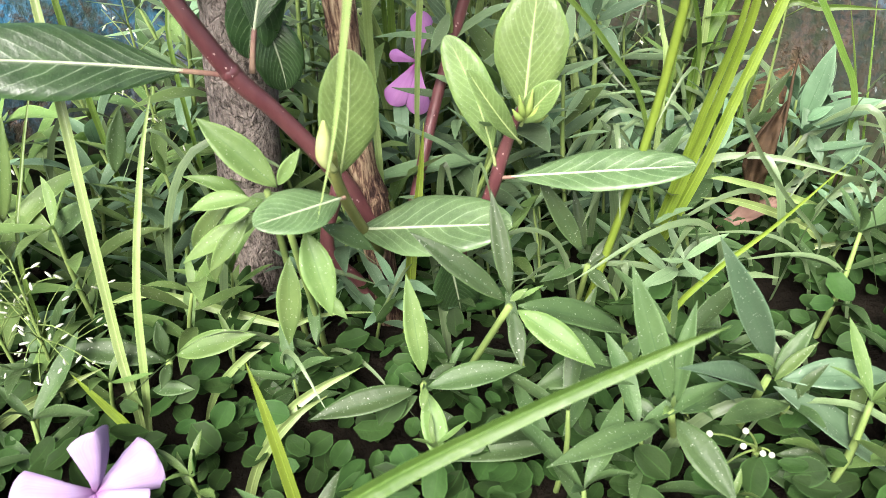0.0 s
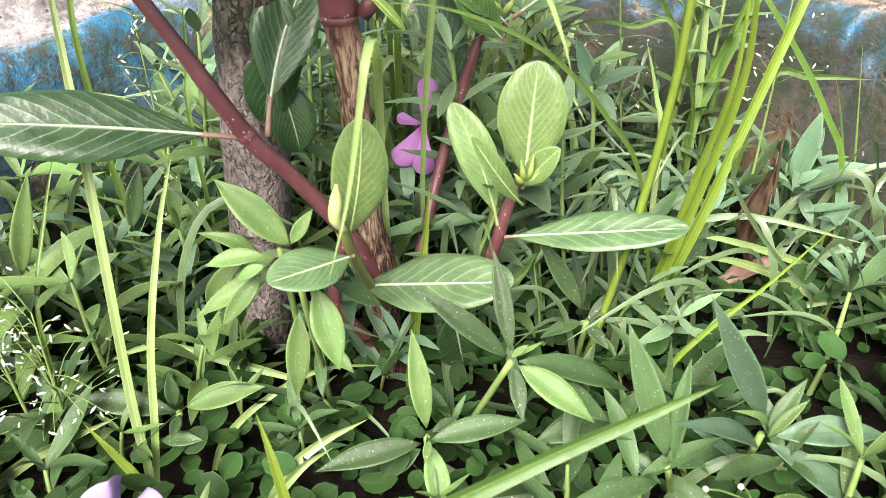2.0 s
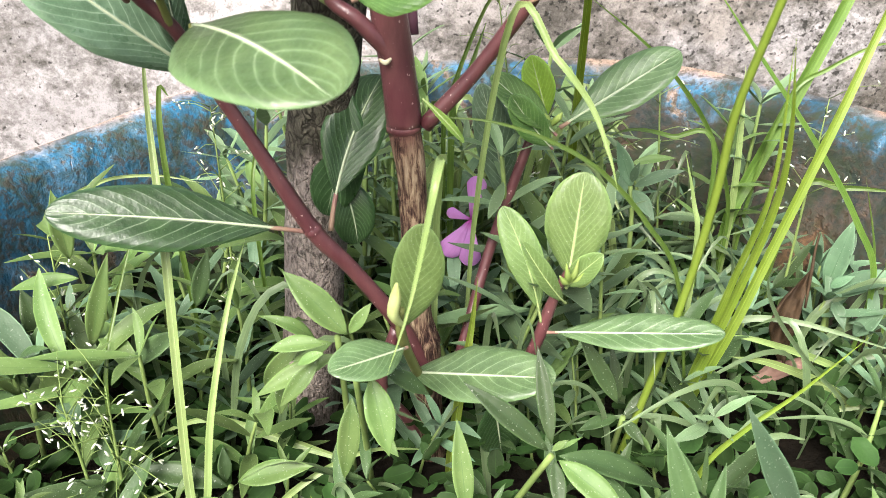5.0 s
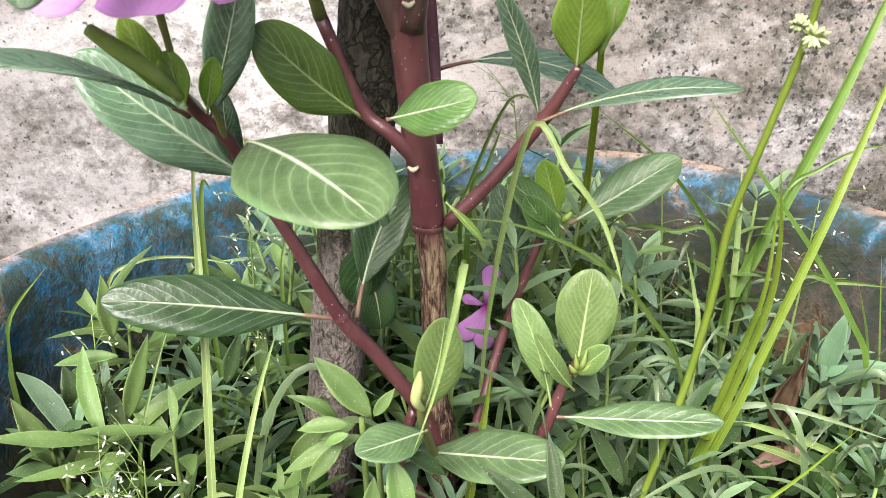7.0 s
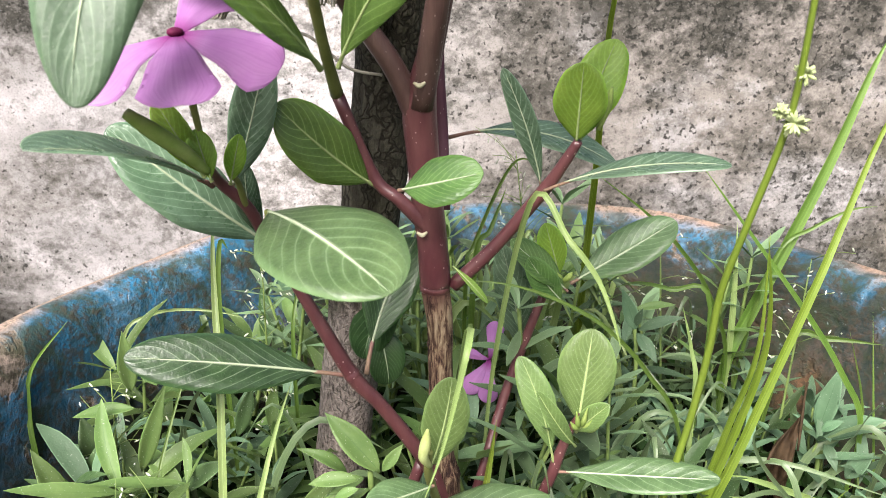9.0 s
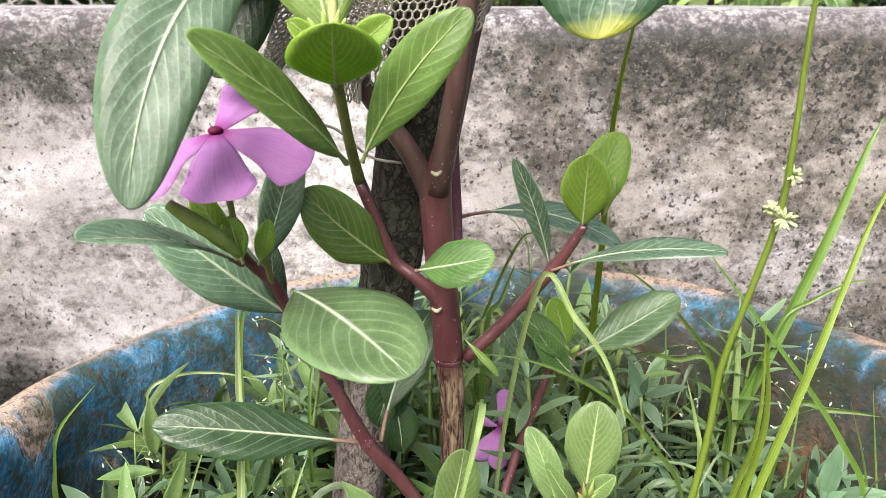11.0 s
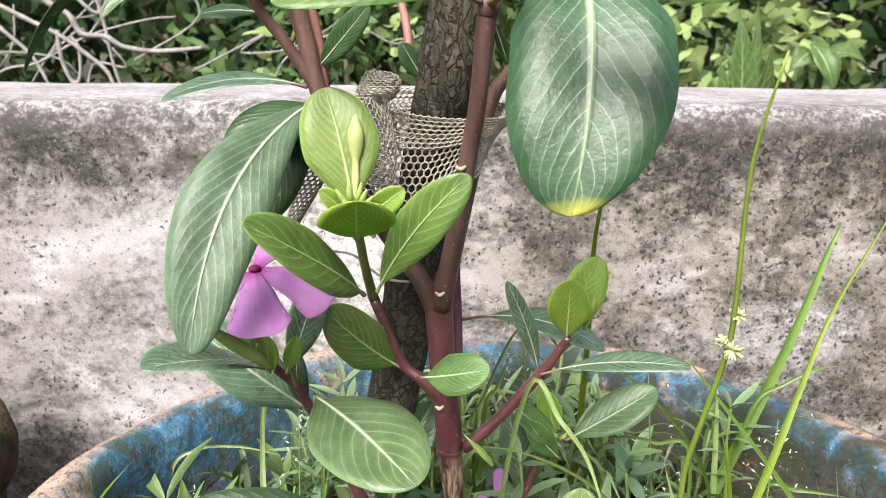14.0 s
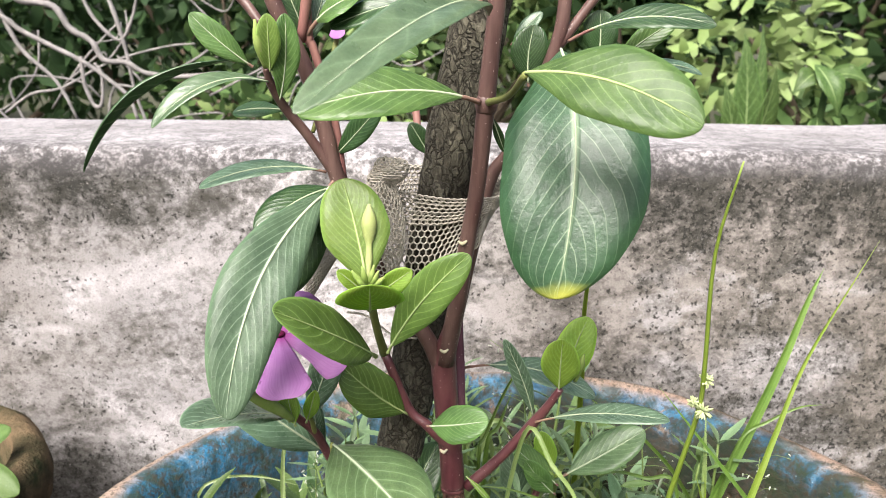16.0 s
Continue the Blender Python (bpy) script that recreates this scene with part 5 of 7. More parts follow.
for p, q in (((0.135, 0.018, 0.226), (0.163, 0.024, 0.229)), ((0.112, -0.005, 0.222), (0.120, 0.012, 0.226))):
    ob = thing("dry_leaf_scrap", p, "small dry pinkish-brown leaf scrap lying on the soil", "leaf")
    bm = bmesh.new()
    blade_into(bm, p, q, 0.007, (0, -0.3, 1), 0.1, 20, 0, 0, "round", 12, 6, 0.0004, 0.6)
    part("blade", bm, LITTER, ob)


# ---- weeds and grasses in the pot ----
LABEL_SPRIG = "green weed sprig with narrow pointed leaves growing in the pot"


def new_sprig(top, foot):
    """A weed whose stem runs from the soil through foot to the node at top."""
    top, foot = Vector(top), Vector(foot)
    d = foot - top
    root = foot + Vector((d.x, d.y, -abs(d.z))) * 0.5
    root.z = min(SOIL_Z - 0.003, root.z)
    ob = thing("weed_sprig", root, LABEL_SPRIG, "weed", "weeds in the pot")
    bm = bmesh.new()
    tube_into(bm, [(*root, 0.0011), (*foot, 0.0011), (*top, 0.001)], 7, 5)
    part("stem", bm, WEEDSTEM, ob)
    return ob


def sprig_leaf(parent, kind, base, tip, width, normal, bend):
    bm = bmesh.new()
    blade_into(bm, base, tip, width, normal, bend, 22, 0.0, 0.0, "willow", 14, 6, 0.0003, 0.05)
    return part("leaf", bm, LEAF[kind], parent)


sprig = new_sprig((0.0429, -0.052, 0.2652), (0.0329, -0.04, 0.2286))
sprig_leaf(sprig, "weed", (0.0418, -0.052, 0.2671), (0.018, -0.042, 0.2859), 0.0070, (0.2199, -0.7182, 0.6602), 0.05)
sprig_leaf(sprig, "weed", (0.0436, -0.048, 0.2652), (0.0412, -0.03, 0.2884), 0.0058, (-0.096, -0.7915, 0.6036), 0.03)
sprig_leaf(sprig, "weed", (0.0446, -0.054, 0.267), (0.0788, -0.05, 0.2464), 0.0093, (0.5176, -0.2862, 0.8063), 0.06)
sprig_leaf(sprig, "weedlight", (0.0444, -0.055, 0.2663), (0.0622, -0.07, 0.2577), 0.0084, (-0.0222, -0.5129, 0.8581), 0.05)
sprig_leaf(sprig, "weed", (0.046, -0.053, 0.2625), (0.0709, -0.06, 0.245), 0.0087, (0.3241, -0.6237, 0.7113), 0.04)
sprig_leaf(sprig, "weed", (0.0432, -0.055, 0.2664), (0.0433, -0.068, 0.2583), 0.0050, (-0.1031, -0.5287, 0.8425), 0.03)
sprig_leaf(sprig, "weedlight", (0.0444, -0.05, 0.2649), (0.0535, -0.045, 0.2649), 0.0015, (0.2085, -0.3836, 0.8996), 0.03)
sprig_leaf(sprig, "weedlight", (0.0433, -0.05, 0.265), (0.048, -0.05, 0.2691), 0.0023, (-0.5285, -0.6039, 0.5966), 0.03)
sprig = new_sprig((0.0178, -0.056, 0.2425), (0.0179, -0.05, 0.2084))
sprig_leaf(sprig, "weedlight", (0.018, -0.055, 0.2448), (0.0161, -0.04, 0.27), 0.0069, (0.018, -0.8593, 0.5111), 0.03)
sprig_leaf(sprig, "weed", (0.0189, -0.057, 0.2416), (0.0473, -0.055, 0.2436), 0.0083, (-0.0415, -0.342, 0.9388), 0.04)
sprig_leaf(sprig, "weed", (0.016, -0.057, 0.2408), (-0.0144, -0.062, 0.2393), 0.0082, (0.0114, -0.3371, 0.9414), 0.04)
sprig_leaf(sprig, "weedlight", (0.0187, -0.058, 0.2408), (0.0208, -0.075, 0.2279), 0.0078, (0.0024, -0.6035, 0.7974), 0.04)
sprig_leaf(sprig, "weed", (0.0196, -0.054, 0.2416), (0.0279, -0.05, 0.2425), 0.0035, (0.0816, -0.3682, 0.9261), 0.03)
sprig_leaf(sprig, "weed", (0.0174, -0.056, 0.2431), (0.0121, -0.058, 0.2498), 0.0037, (0.7543, -0.4861, 0.4413), 0.03)
sprig_leaf(sprig, "weed", (0.0159, -0.055, 0.2358), (0.0055, -0.055, 0.2251), 0.0063, (-0.6413, -0.4511, 0.6207), 0.04)
sprig_leaf(sprig, "weedlight", (0.0184, -0.06, 0.2452), (0.0166, -0.066, 0.2432), 0.0028, (0.0316, -0.334, 0.942), 0.05)
sprig = new_sprig((0.0798, -0.08, 0.2494), (0.091, -0.068, 0.2128))
sprig_leaf(sprig, "weed", (0.0796, -0.079, 0.2518), (0.0709, -0.062, 0.2852), 0.0079, (-0.2781, -0.581, 0.7649), 0.03)
sprig_leaf(sprig, "weed", (0.0815, -0.079, 0.2508), (0.0865, -0.068, 0.2762), 0.0054, (-0.5407, -0.4428, 0.7152), 0.04)
sprig_leaf(sprig, "weed", (0.0773, -0.082, 0.2469), (0.0442, -0.095, 0.2538), 0.0069, (-0.1352, -0.3199, 0.9378), 0.05)
sprig_leaf(sprig, "weed", (0.08, -0.083, 0.25), (0.0888, -0.104, 0.2428), 0.0086, (-0.2338, -0.3438, 0.9094), 0.06)
sprig_leaf(sprig, "weed", (0.0787, -0.078, 0.2424), (0.0709, -0.07, 0.2451), 0.0054, (-0.1651, -0.3376, 0.9267), 0.05)
sprig_leaf(sprig, "weed", (0.0849, -0.076, 0.2425), (0.1099, -0.062, 0.2312), 0.0079, (-0.1999, -0.3072, 0.9304), 0.04)
sprig_leaf(sprig, "weed", (0.0812, -0.07, 0.2654), (0.0811, -0.066, 0.2815), 0.0018, (-0.2805, -0.5435, 0.7912), 0.03)
sprig_leaf(sprig, "weedlight", (0.0789, -0.081, 0.2522), (0.0751, -0.085, 0.2551), 0.0020, (-0.1819, -0.3317, 0.9257), 0.10)
sprig_leaf(sprig, "weedlight", (0.0795, -0.081, 0.2521), (0.0797, -0.08, 0.2562), 0.0013, (-0.2395, -0.4282, 0.8714), 0.10)
sprig = new_sprig((0.1073, -0.0745, 0.2517), (0.1087, -0.066, 0.211))
sprig_leaf(sprig, "weedblue", (0.1077, -0.073, 0.2561), (0.0894, -0.066, 0.2945), 0.0078, (-0.3495, -0.5275, 0.7743), 0.05)
sprig_leaf(sprig, "weedblue", (0.1065, -0.076, 0.2477), (0.0743, -0.088, 0.2758), 0.0069, (-0.2102, -0.3166, 0.925), 0.07)
sprig_leaf(sprig, "weedblue", (0.1115, -0.0745, 0.2501), (0.1425, -0.076, 0.2476), 0.0095, (-0.2967, -0.3173, 0.9007), 0.06)
sprig_leaf(sprig, "weedblue", (0.1085, -0.076, 0.2496), (0.1403, -0.09, 0.2248), 0.0093, (-0.0497, -0.3266, 0.9439), 0.05)
sprig_leaf(sprig, "weed", (0.1099, -0.073, 0.2495), (0.1219, -0.066, 0.2619), 0.0051, (-0.3217, -0.401, 0.8577), 0.04)
sprig_leaf(sprig, "weedlight", (0.1094, -0.0745, 0.25), (0.1198, -0.072, 0.2604), 0.0035, (-0.5029, -0.328, 0.7997), 0.04)
sprig_leaf(sprig, "weedlight", (0.1077, -0.075, 0.2522), (0.0935, -0.08, 0.2689), 0.0031, (-0.2317, -0.3192, 0.9189), 0.16)
sprig_leaf(sprig, "weedblue", (0.0898, -0.071, 0.2518), (0.107, -0.072, 0.2327), 0.0034, (-0.2226, -0.3312, 0.9169), 0.12)
sprig_leaf(sprig, "weedblue", (0.11, -0.068, 0.233), (0.1414, -0.062, 0.2067), 0.0112, (-0.2266, -0.2665, 0.9368), 0.04)
sprig = new_sprig((0.1075, -0.08, 0.2267), (0.1168, -0.07, 0.1989))
sprig_leaf(sprig, "weed", (0.111, -0.083, 0.2289), (0.1356, -0.088, 0.228), 0.0064, (-0.2534, -0.2561, 0.9328), 0.04)
sprig_leaf(sprig, "weed", (0.1051, -0.083, 0.2298), (0.0987, -0.094, 0.2249), 0.0057, (-0.2421, -0.2974, 0.9235), 0.05)
sprig_leaf(sprig, "weed", (0.1081, -0.083, 0.2229), (0.1277, -0.094, 0.2167), 0.0068, (-0.2531, -0.262, 0.9313), 0.05)
sprig_leaf(sprig, "weed", (0.1055, -0.08, 0.2239), (0.096, -0.08, 0.2124), 0.0054, (-0.1966, -0.2646, 0.9441), 0.05)
sprig = new_sprig((-0.0135, -0.035, 0.2864), (-0.0138, -0.02, 0.2381))
sprig_leaf(sprig, "weedlight", (-0.0151, -0.03, 0.2954), (-0.033, -0.022, 0.3135), 0.0095, (0.2498, -0.7694, 0.588), 0.04)
sprig_leaf(sprig, "weedlight", (-0.0143, -0.032, 0.2974), (-0.0073, -0.03, 0.3065), 0.0042, (-0.189, -0.9174, 0.3503), 0.03)
sprig_leaf(sprig, "weedlight", (-0.0223, -0.03, 0.2926), (-0.0389, -0.03, 0.2909), 0.0060, (-0.09, -0.4656, 0.8804), 0.08)
sprig_leaf(sprig, "weedlight", (-0.0149, -0.036, 0.2766), (-0.0189, -0.044, 0.2508), 0.0074, (0.0578, -0.9563, 0.2866), 0.04)
sprig_leaf(sprig, "weedlight", (-0.0083, -0.042, 0.2893), (-0.0038, -0.055, 0.2711), 0.0091, (0.1463, -0.7867, 0.5998), 0.05)
sprig_leaf(sprig, "weed", (-0.0052, -0.034, 0.2846), (0.0082, -0.032, 0.2727), 0.0060, (0.5941, -0.5616, 0.5759), 0.04)
sprig_leaf(sprig, "weedlight", (-0.0243, -0.03, 0.2867), (-0.0367, -0.036, 0.2741), 0.0059, (-0.1474, -0.83, 0.538), 0.05)
sprig_leaf(sprig, "weedlight", (-0.0091, -0.03, 0.2566), (-0.0023, -0.036, 0.251), 0.0045, (0.1294, -0.5955, 0.7929), 0.04)
sprig_leaf(sprig, "weedlight", (-0.022, -0.034, 0.2922), (-0.0302, -0.034, 0.2881), 0.0039, (-0.3867, -0.5197, 0.7618), 0.05)
sprig_leaf(sprig, "weedlight", (-0.0277, -0.022, 0.2889), (-0.0449, -0.018, 0.2655), 0.0058, (-0.5925, -0.7444, 0.3081), 0.16)
sprig = new_sprig((-0.0571, -0.035, 0.2402), (-0.0719, -0.025, 0.1964))
sprig_leaf(sprig, "weedlight", (-0.0545, -0.035, 0.2423), (-0.0295, -0.035, 0.2477), 0.0088, (-0.1902, -0.4332, 0.881), 0.04)
sprig_leaf(sprig, "weed", (-0.0584, -0.034, 0.2393), (-0.0911, -0.03, 0.2456), 0.0092, (0.1353, -0.3524, 0.926), 0.05)
sprig_leaf(sprig, "weed", (-0.0602, -0.03, 0.2372), (-0.0605, -0.025, 0.248), 0.0050, (0.3094, -0.8598, 0.4062), 0.03)
sprig_leaf(sprig, "weed", (-0.057, -0.036, 0.24), (-0.058, -0.045, 0.2392), 0.0038, (0.3485, -0.1211, 0.9295), 0.03)
sprig_leaf(sprig, "weed", (-0.0629, -0.04, 0.234), (-0.05, -0.042, 0.2343), 0.0055, (-0.0646, -0.3168, 0.9463), 0.03)
sprig = new_sprig((0.0738, -0.02, 0.248), (0.0739, -0.01, 0.2154))
sprig_leaf(sprig, "weed", (0.0727, -0.016, 0.2507), (0.0592, -0.006, 0.2749), 0.0065, (0.0332, -0.9169, 0.3977), 0.04)
sprig_leaf(sprig, "weed", (0.0755, -0.01, 0.2466), (0.073, 0, 0.2638), 0.0045, (-0.1677, -0.863, 0.4765), 0.04)
sprig_leaf(sprig, "weed", (0.0751, -0.016, 0.2444), (0.088, -0.01, 0.2533), 0.0050, (-0.2593, -0.5844, 0.7689), 0.04)
sprig_leaf(sprig, "weed", (0.0719, -0.02, 0.2482), (0.057, -0.026, 0.2484), 0.0052, (0.1087, -0.242, 0.9642), 0.05)
sprig_leaf(sprig, "weed", (0.0739, -0.02, 0.2468), (0.0787, -0.03, 0.2443), 0.0048, (-0.2269, -0.3377, 0.9135), 0.05)
sprig = new_sprig((0.0774, -0.05, 0.2353), (0.0854, -0.045, 0.1943))
sprig_leaf(sprig, "weed", (0.0757, -0.052, 0.2378), (0.0492, -0.056, 0.2343), 0.0105, (-0.0831, -0.2971, 0.9512), 0.05)
sprig_leaf(sprig, "weed", (0.0778, -0.05, 0.2315), (0.0837, -0.046, 0.2423), 0.0055, (-0.4851, -0.7009, 0.5229), 0.04)
sprig_leaf(sprig, "weed", (0.0755, -0.052, 0.2316), (0.0827, -0.055, 0.2351), 0.0036, (-0.4992, -0.2096, 0.8408), 0.05)
sprig_leaf(sprig, "weed", (0.053, -0.075, 0.2326), (0.0189, -0.075, 0.2327), 0.0068, (0.0024, -0.2366, 0.9716), 0.03)
sprig_leaf(sprig, "weed", (0.0298, -0.06, 0.2161), (0.0208, -0.05, 0.2239), 0.0053, (0.1146, -0.5463, 0.8297), 0.04)
sprig = new_sprig((-0.1327, 0, 0.2487), (-0.1394, 0.005, 0.218))
sprig_leaf(sprig, "weedlight", (-0.1374, 0.002, 0.2503), (-0.1504, 0.008, 0.2783), 0.0093, (0.5697, -0.7084, 0.4166), 0.04)
sprig_leaf(sprig, "weedlight", (-0.1347, 0.004, 0.252), (-0.1526, 0.012, 0.2675), 0.0076, (0.413, -0.5215, 0.7466), 0.06)
sprig_leaf(sprig, "weedlight", (-0.1303, 0, 0.2499), (-0.1058, -0.002, 0.2707), 0.0105, (-0.5141, -0.6641, 0.5429), 0.05)
sprig_leaf(sprig, "weed", (-0.1343, -0.002, 0.2519), (-0.1483, -0.01, 0.2584), 0.0073, (0.5183, -0.247, 0.8188), 0.05)
sprig_leaf(sprig, "weed", (-0.1322, 0.02, 0.2592), (-0.1381, 0.025, 0.2812), 0.0098, (0.514, -0.7961, 0.3194), 0.04)
sprig_leaf(sprig, "weedlight", (-0.1111, 0.01, 0.2651), (-0.0986, 0.015, 0.3005), 0.0074, (0.1244, -0.9876, 0.0957), 0.06)
sprig_leaf(sprig, "weedlight", (-0.1102, 0.012, 0.3003), (-0.1103, 0.014, 0.3252), 0.0075, (0.4198, -0.9045, 0.0746), 0.05)
sprig_leaf(sprig, "weedlight", (-0.1135, 0.02, 0.2877), (-0.1386, 0.02, 0.2838), 0.0068, (-0.1356, -0.4709, 0.8717), 0.05)
sprig_leaf(sprig, "weedlight", (-0.1226, -0.006, 0.2457), (-0.1018, -0.01, 0.2671), 0.0127, (-0.6664, -0.4969, 0.5559), 0.05)
sprig_leaf(sprig, "weed", (-0.0945, -0, 0.2635), (-0.073, 0, 0.2777), 0.0089, (-0.4217, -0.6439, 0.6384), 0.04)
sprig_leaf(sprig, "weed", (-0.0751, 0.02, 0.2737), (-0.0679, 0.024, 0.2953), 0.0068, (0.0859, -0.9844, 0.1534), 0.04)
sprig = new_sprig((-0.0188, -0.025, 0.2913), (-0.0198, -0.015, 0.2479))
sprig_leaf(sprig, "weedlight", (-0.0299, -0, 0.2706), (-0.0482, 0, 0.2825), 0.0054, (0.4494, -0.5652, 0.6918), 0.20)
sprig_leaf(sprig, "weedlight", (-0.0214, -0.02, 0.2851), (-0.0341, -0.025, 0.2826), 0.0053, (0.0376, -0.5255, 0.8499), 0.05)
sprig_leaf(sprig, "weedlight", (-0.0193, -0.024, 0.2836), (-0.0453, -0.03, 0.2731), 0.0070, (-0.1863, -0.5807, 0.7925), 0.06)
sprig_leaf(sprig, "weedlight", (-0.0373, -0.02, 0.2736), (-0.0394, -0.026, 0.2618), 0.0056, (0.0438, -0.8942, 0.4454), 0.05)
sprig = new_sprig((0.1755, 0.045, 0.2508), (0.1765, 0.042, 0.2382))
sprig_leaf(sprig, "weedgrey", (0.1751, 0.045, 0.2514), (0.1823, 0.05, 0.2825), 0.0094, (-0.4106, -0.6303, 0.6588), 0.04)
sprig_leaf(sprig, "weedgrey", (0.1773, 0.044, 0.249), (0.1979, 0.035, 0.2651), 0.0108, (-0.2932, -0.4157, 0.8609), 0.08)
sprig_leaf(sprig, "weedgrey", (0.1751, 0.043, 0.254), (0.1824, 0.04, 0.2613), 0.0049, (-0.3243, -0.4866, 0.8112), 0.06)
sprig_leaf(sprig, "weedgrey", (0.174, 0.042, 0.2494), (0.1636, 0.036, 0.2594), 0.0059, (-0.2868, -0.4517, 0.8448), 0.06)
sprig_leaf(sprig, "weedgrey", (0.1772, 0.042, 0.2487), (0.1781, 0.03, 0.2416), 0.0054, (-0.3173, -0.4692, 0.8241), 0.14)
sprig_leaf(sprig, "weedgrey", (0.1824, 0.03, 0.2385), (0.1911, 0.028, 0.2536), 0.0082, (-0.3347, -0.4577, 0.8237), 0.05)
sprig = new_sprig((0.1001, 0.085, 0.2835), (0.101, 0.08, 0.2667))
sprig_leaf(sprig, "weedgrey", (0.1007, 0.085, 0.2829), (0.093, 0.088, 0.304), 0.0074, (-0.2134, -0.7004, 0.6812), 0.04)
sprig_leaf(sprig, "weedgrey", (0.1018, 0.085, 0.2829), (0.1208, 0.078, 0.2933), 0.0063, (-0.1957, -0.5479, 0.8133), 0.06)
sprig_leaf(sprig, "weedgrey", (0.101, 0.084, 0.2822), (0.1076, 0.07, 0.2737), 0.0068, (-0.1954, -0.5762, 0.7936), 0.06)
sprig_leaf(sprig, "weedgrey", (0.1004, 0.085, 0.2853), (0.1025, 0.083, 0.2958), 0.0042, (-0.2231, -0.6926, 0.686), 0.04)
sprig_leaf(sprig, "weedlight", (0.1005, 0.09, 0.2917), (0.1205, 0.09, 0.2938), 0.0048, (-0.18, -0.5218, 0.8339), 0.05)


def grass_blade(kind, points, width):
    """A long grass blade; its foot runs on down into the soil."""
    p = [Vector(q) for q in points]
    foot = p[0].copy()
    ob_points = list(points)
    if foot.z > SOIL_Z + 0.01 and p[0].z < p[-1].z:
        d = (p[0] - p[1])
        foot = Vector((p[0].x + d.x * 0.4, p[0].y + d.y * 0.4, SOIL_Z - 0.004))
        ob_points = [tuple(foot)] + ob_points
    elif foot.z > SOIL_Z + 0.01 and p[-1].z < p[0].z:
        # arching blade that comes down at its far end: turn it round
        q = list(reversed(points))
        foot = Vector((q[0][0], q[0][1], SOIL_Z - 0.004))
        ob_points = ([tuple(foot)] if q[0][2] > SOIL_Z + 0.02 else []) + q
    ob = thing("grass_blade", foot, "long thin green grass blade rising among the weeds", "grass", "grass blades")
    bm = bmesh.new()
    ribbon_into(bm, ob_points, width * 0.8, up=(0, -0.9, 0.45), fold=0.5, twist=0.5)
    blade = part("blade", bm, GRASS[kind], ob)
    if width > 0.0035:
        rib = bmesh.new()
        line = spline(ob_points, 4)
        tube_into(rib, [(*p, 0.00022 * (1.05 - i / len(line))) for i, p in enumerate(line)], 5, 1)
        part("midrib", rib, GRASS[kind], blade)
    return ob


grass_blade("pale", [(-0.0706, -0.05, 0.1968), (-0.0671, -0.045, 0.23), (-0.0692, -0.035, 0.2494), (-0.0712, -0.005, 0.3131), (-0.0742, 0.01, 0.3341), (-0.0754, 0.02, 0.354), (-0.0748, 0.03, 0.3798)], 0.0037)
grass_blade("pale", [(-0.0724, -0.045, 0.1958), (-0.0636, -0.04, 0.2391), (-0.0598, -0.03, 0.2666), (-0.0531, -0.015, 0.2958), (-0.046, -0.006, 0.3162)], 0.0030)
grass_blade("bright", [(0.1012, 0, 0.2325), (0.1083, -0.004, 0.2707), (0.1114, -0.015, 0.3203), (0.1071, -0.024, 0.349), (0.0966, -0.036, 0.3799)], 0.0048)
grass_blade("bright", [(0.1017, 0.0, 0.2364), (0.1091, -0.005, 0.2911), (0.1127, -0.010, 0.3281), (0.1076, -0.015, 0.3721)], 0.0038)
grass_blade("bright", [(0.1058, 0.004, 0.2294), (0.1171, 0.005, 0.2633), (0.1251, 0.008, 0.2868), (0.1432, 0.016, 0.3392), (0.1525, 0.022, 0.3643), (0.1665, 0.03, 0.4001), (0.1927, 0.034, 0.4552)], 0.0052)
grass_blade("mid", [(0.1523, 0.097, 0.2591), (0.1607, 0.1, 0.2808), (0.1776, 0.104, 0.3228), (0.1924, 0.108, 0.3625), (0.2047, 0.113, 0.3986), (0.2131, 0.117, 0.4163)], 0.0086)
grass_blade("mid", [(0.1017, 0.038, 0.3811), (0.1251, 0.036, 0.352), (0.1524, 0.034, 0.3178), (0.1722, 0.034, 0.2896), (0.186, 0.034, 0.2618)], 0.0036)
grass_blade("mid", [(0.108, 0.002, 0.209), (0.0949, 0.002, 0.2843), (0.0805, 0.002, 0.3109), (0.0644, 0, 0.33), (0.0486, 0, 0.3408), (0.0298, 0, 0.3482), (0.0098, 0, 0.3506)], 0.0021)
grass_blade("pale", [(0.022, 0.03, 0.209), (0.026, 0.022, 0.3), (0.0343, -0.004, 0.3794), (0.0444, -0.017, 0.3714), (0.0535, -0.021, 0.3596), (0.0584, -0.026, 0.3473), (0.061, -0.028, 0.338)], 0.0025)
grass_blade("sward", [(-0.050, -0.118, 0.238), (-0.0014, -0.113, 0.2755), (0.0322, -0.110, 0.2931), (0.0591, -0.108, 0.3045), (0.0722, -0.107, 0.3090)], 0.0062)
grass_blade("bright", [(-0.0163, -0.088, 0.2243), (-0.0186, -0.082, 0.2465), (-0.021, -0.076, 0.2617), (-0.0239, -0.07, 0.2738)], 0.0043)
grass_blade("pale", [(-0.1178, -0.05, 0.2246), (-0.1014, -0.046, 0.2364), (-0.0867, -0.044, 0.2429), (-0.072, -0.042, 0.2479)], 0.0048)
grass_blade("mid", [(-0.1625, 0.03, 0.2579), (-0.164, 0.035, 0.2764), (-0.1615, 0.04, 0.2943), (-0.1455, 0.045, 0.3135)], 0.0029)
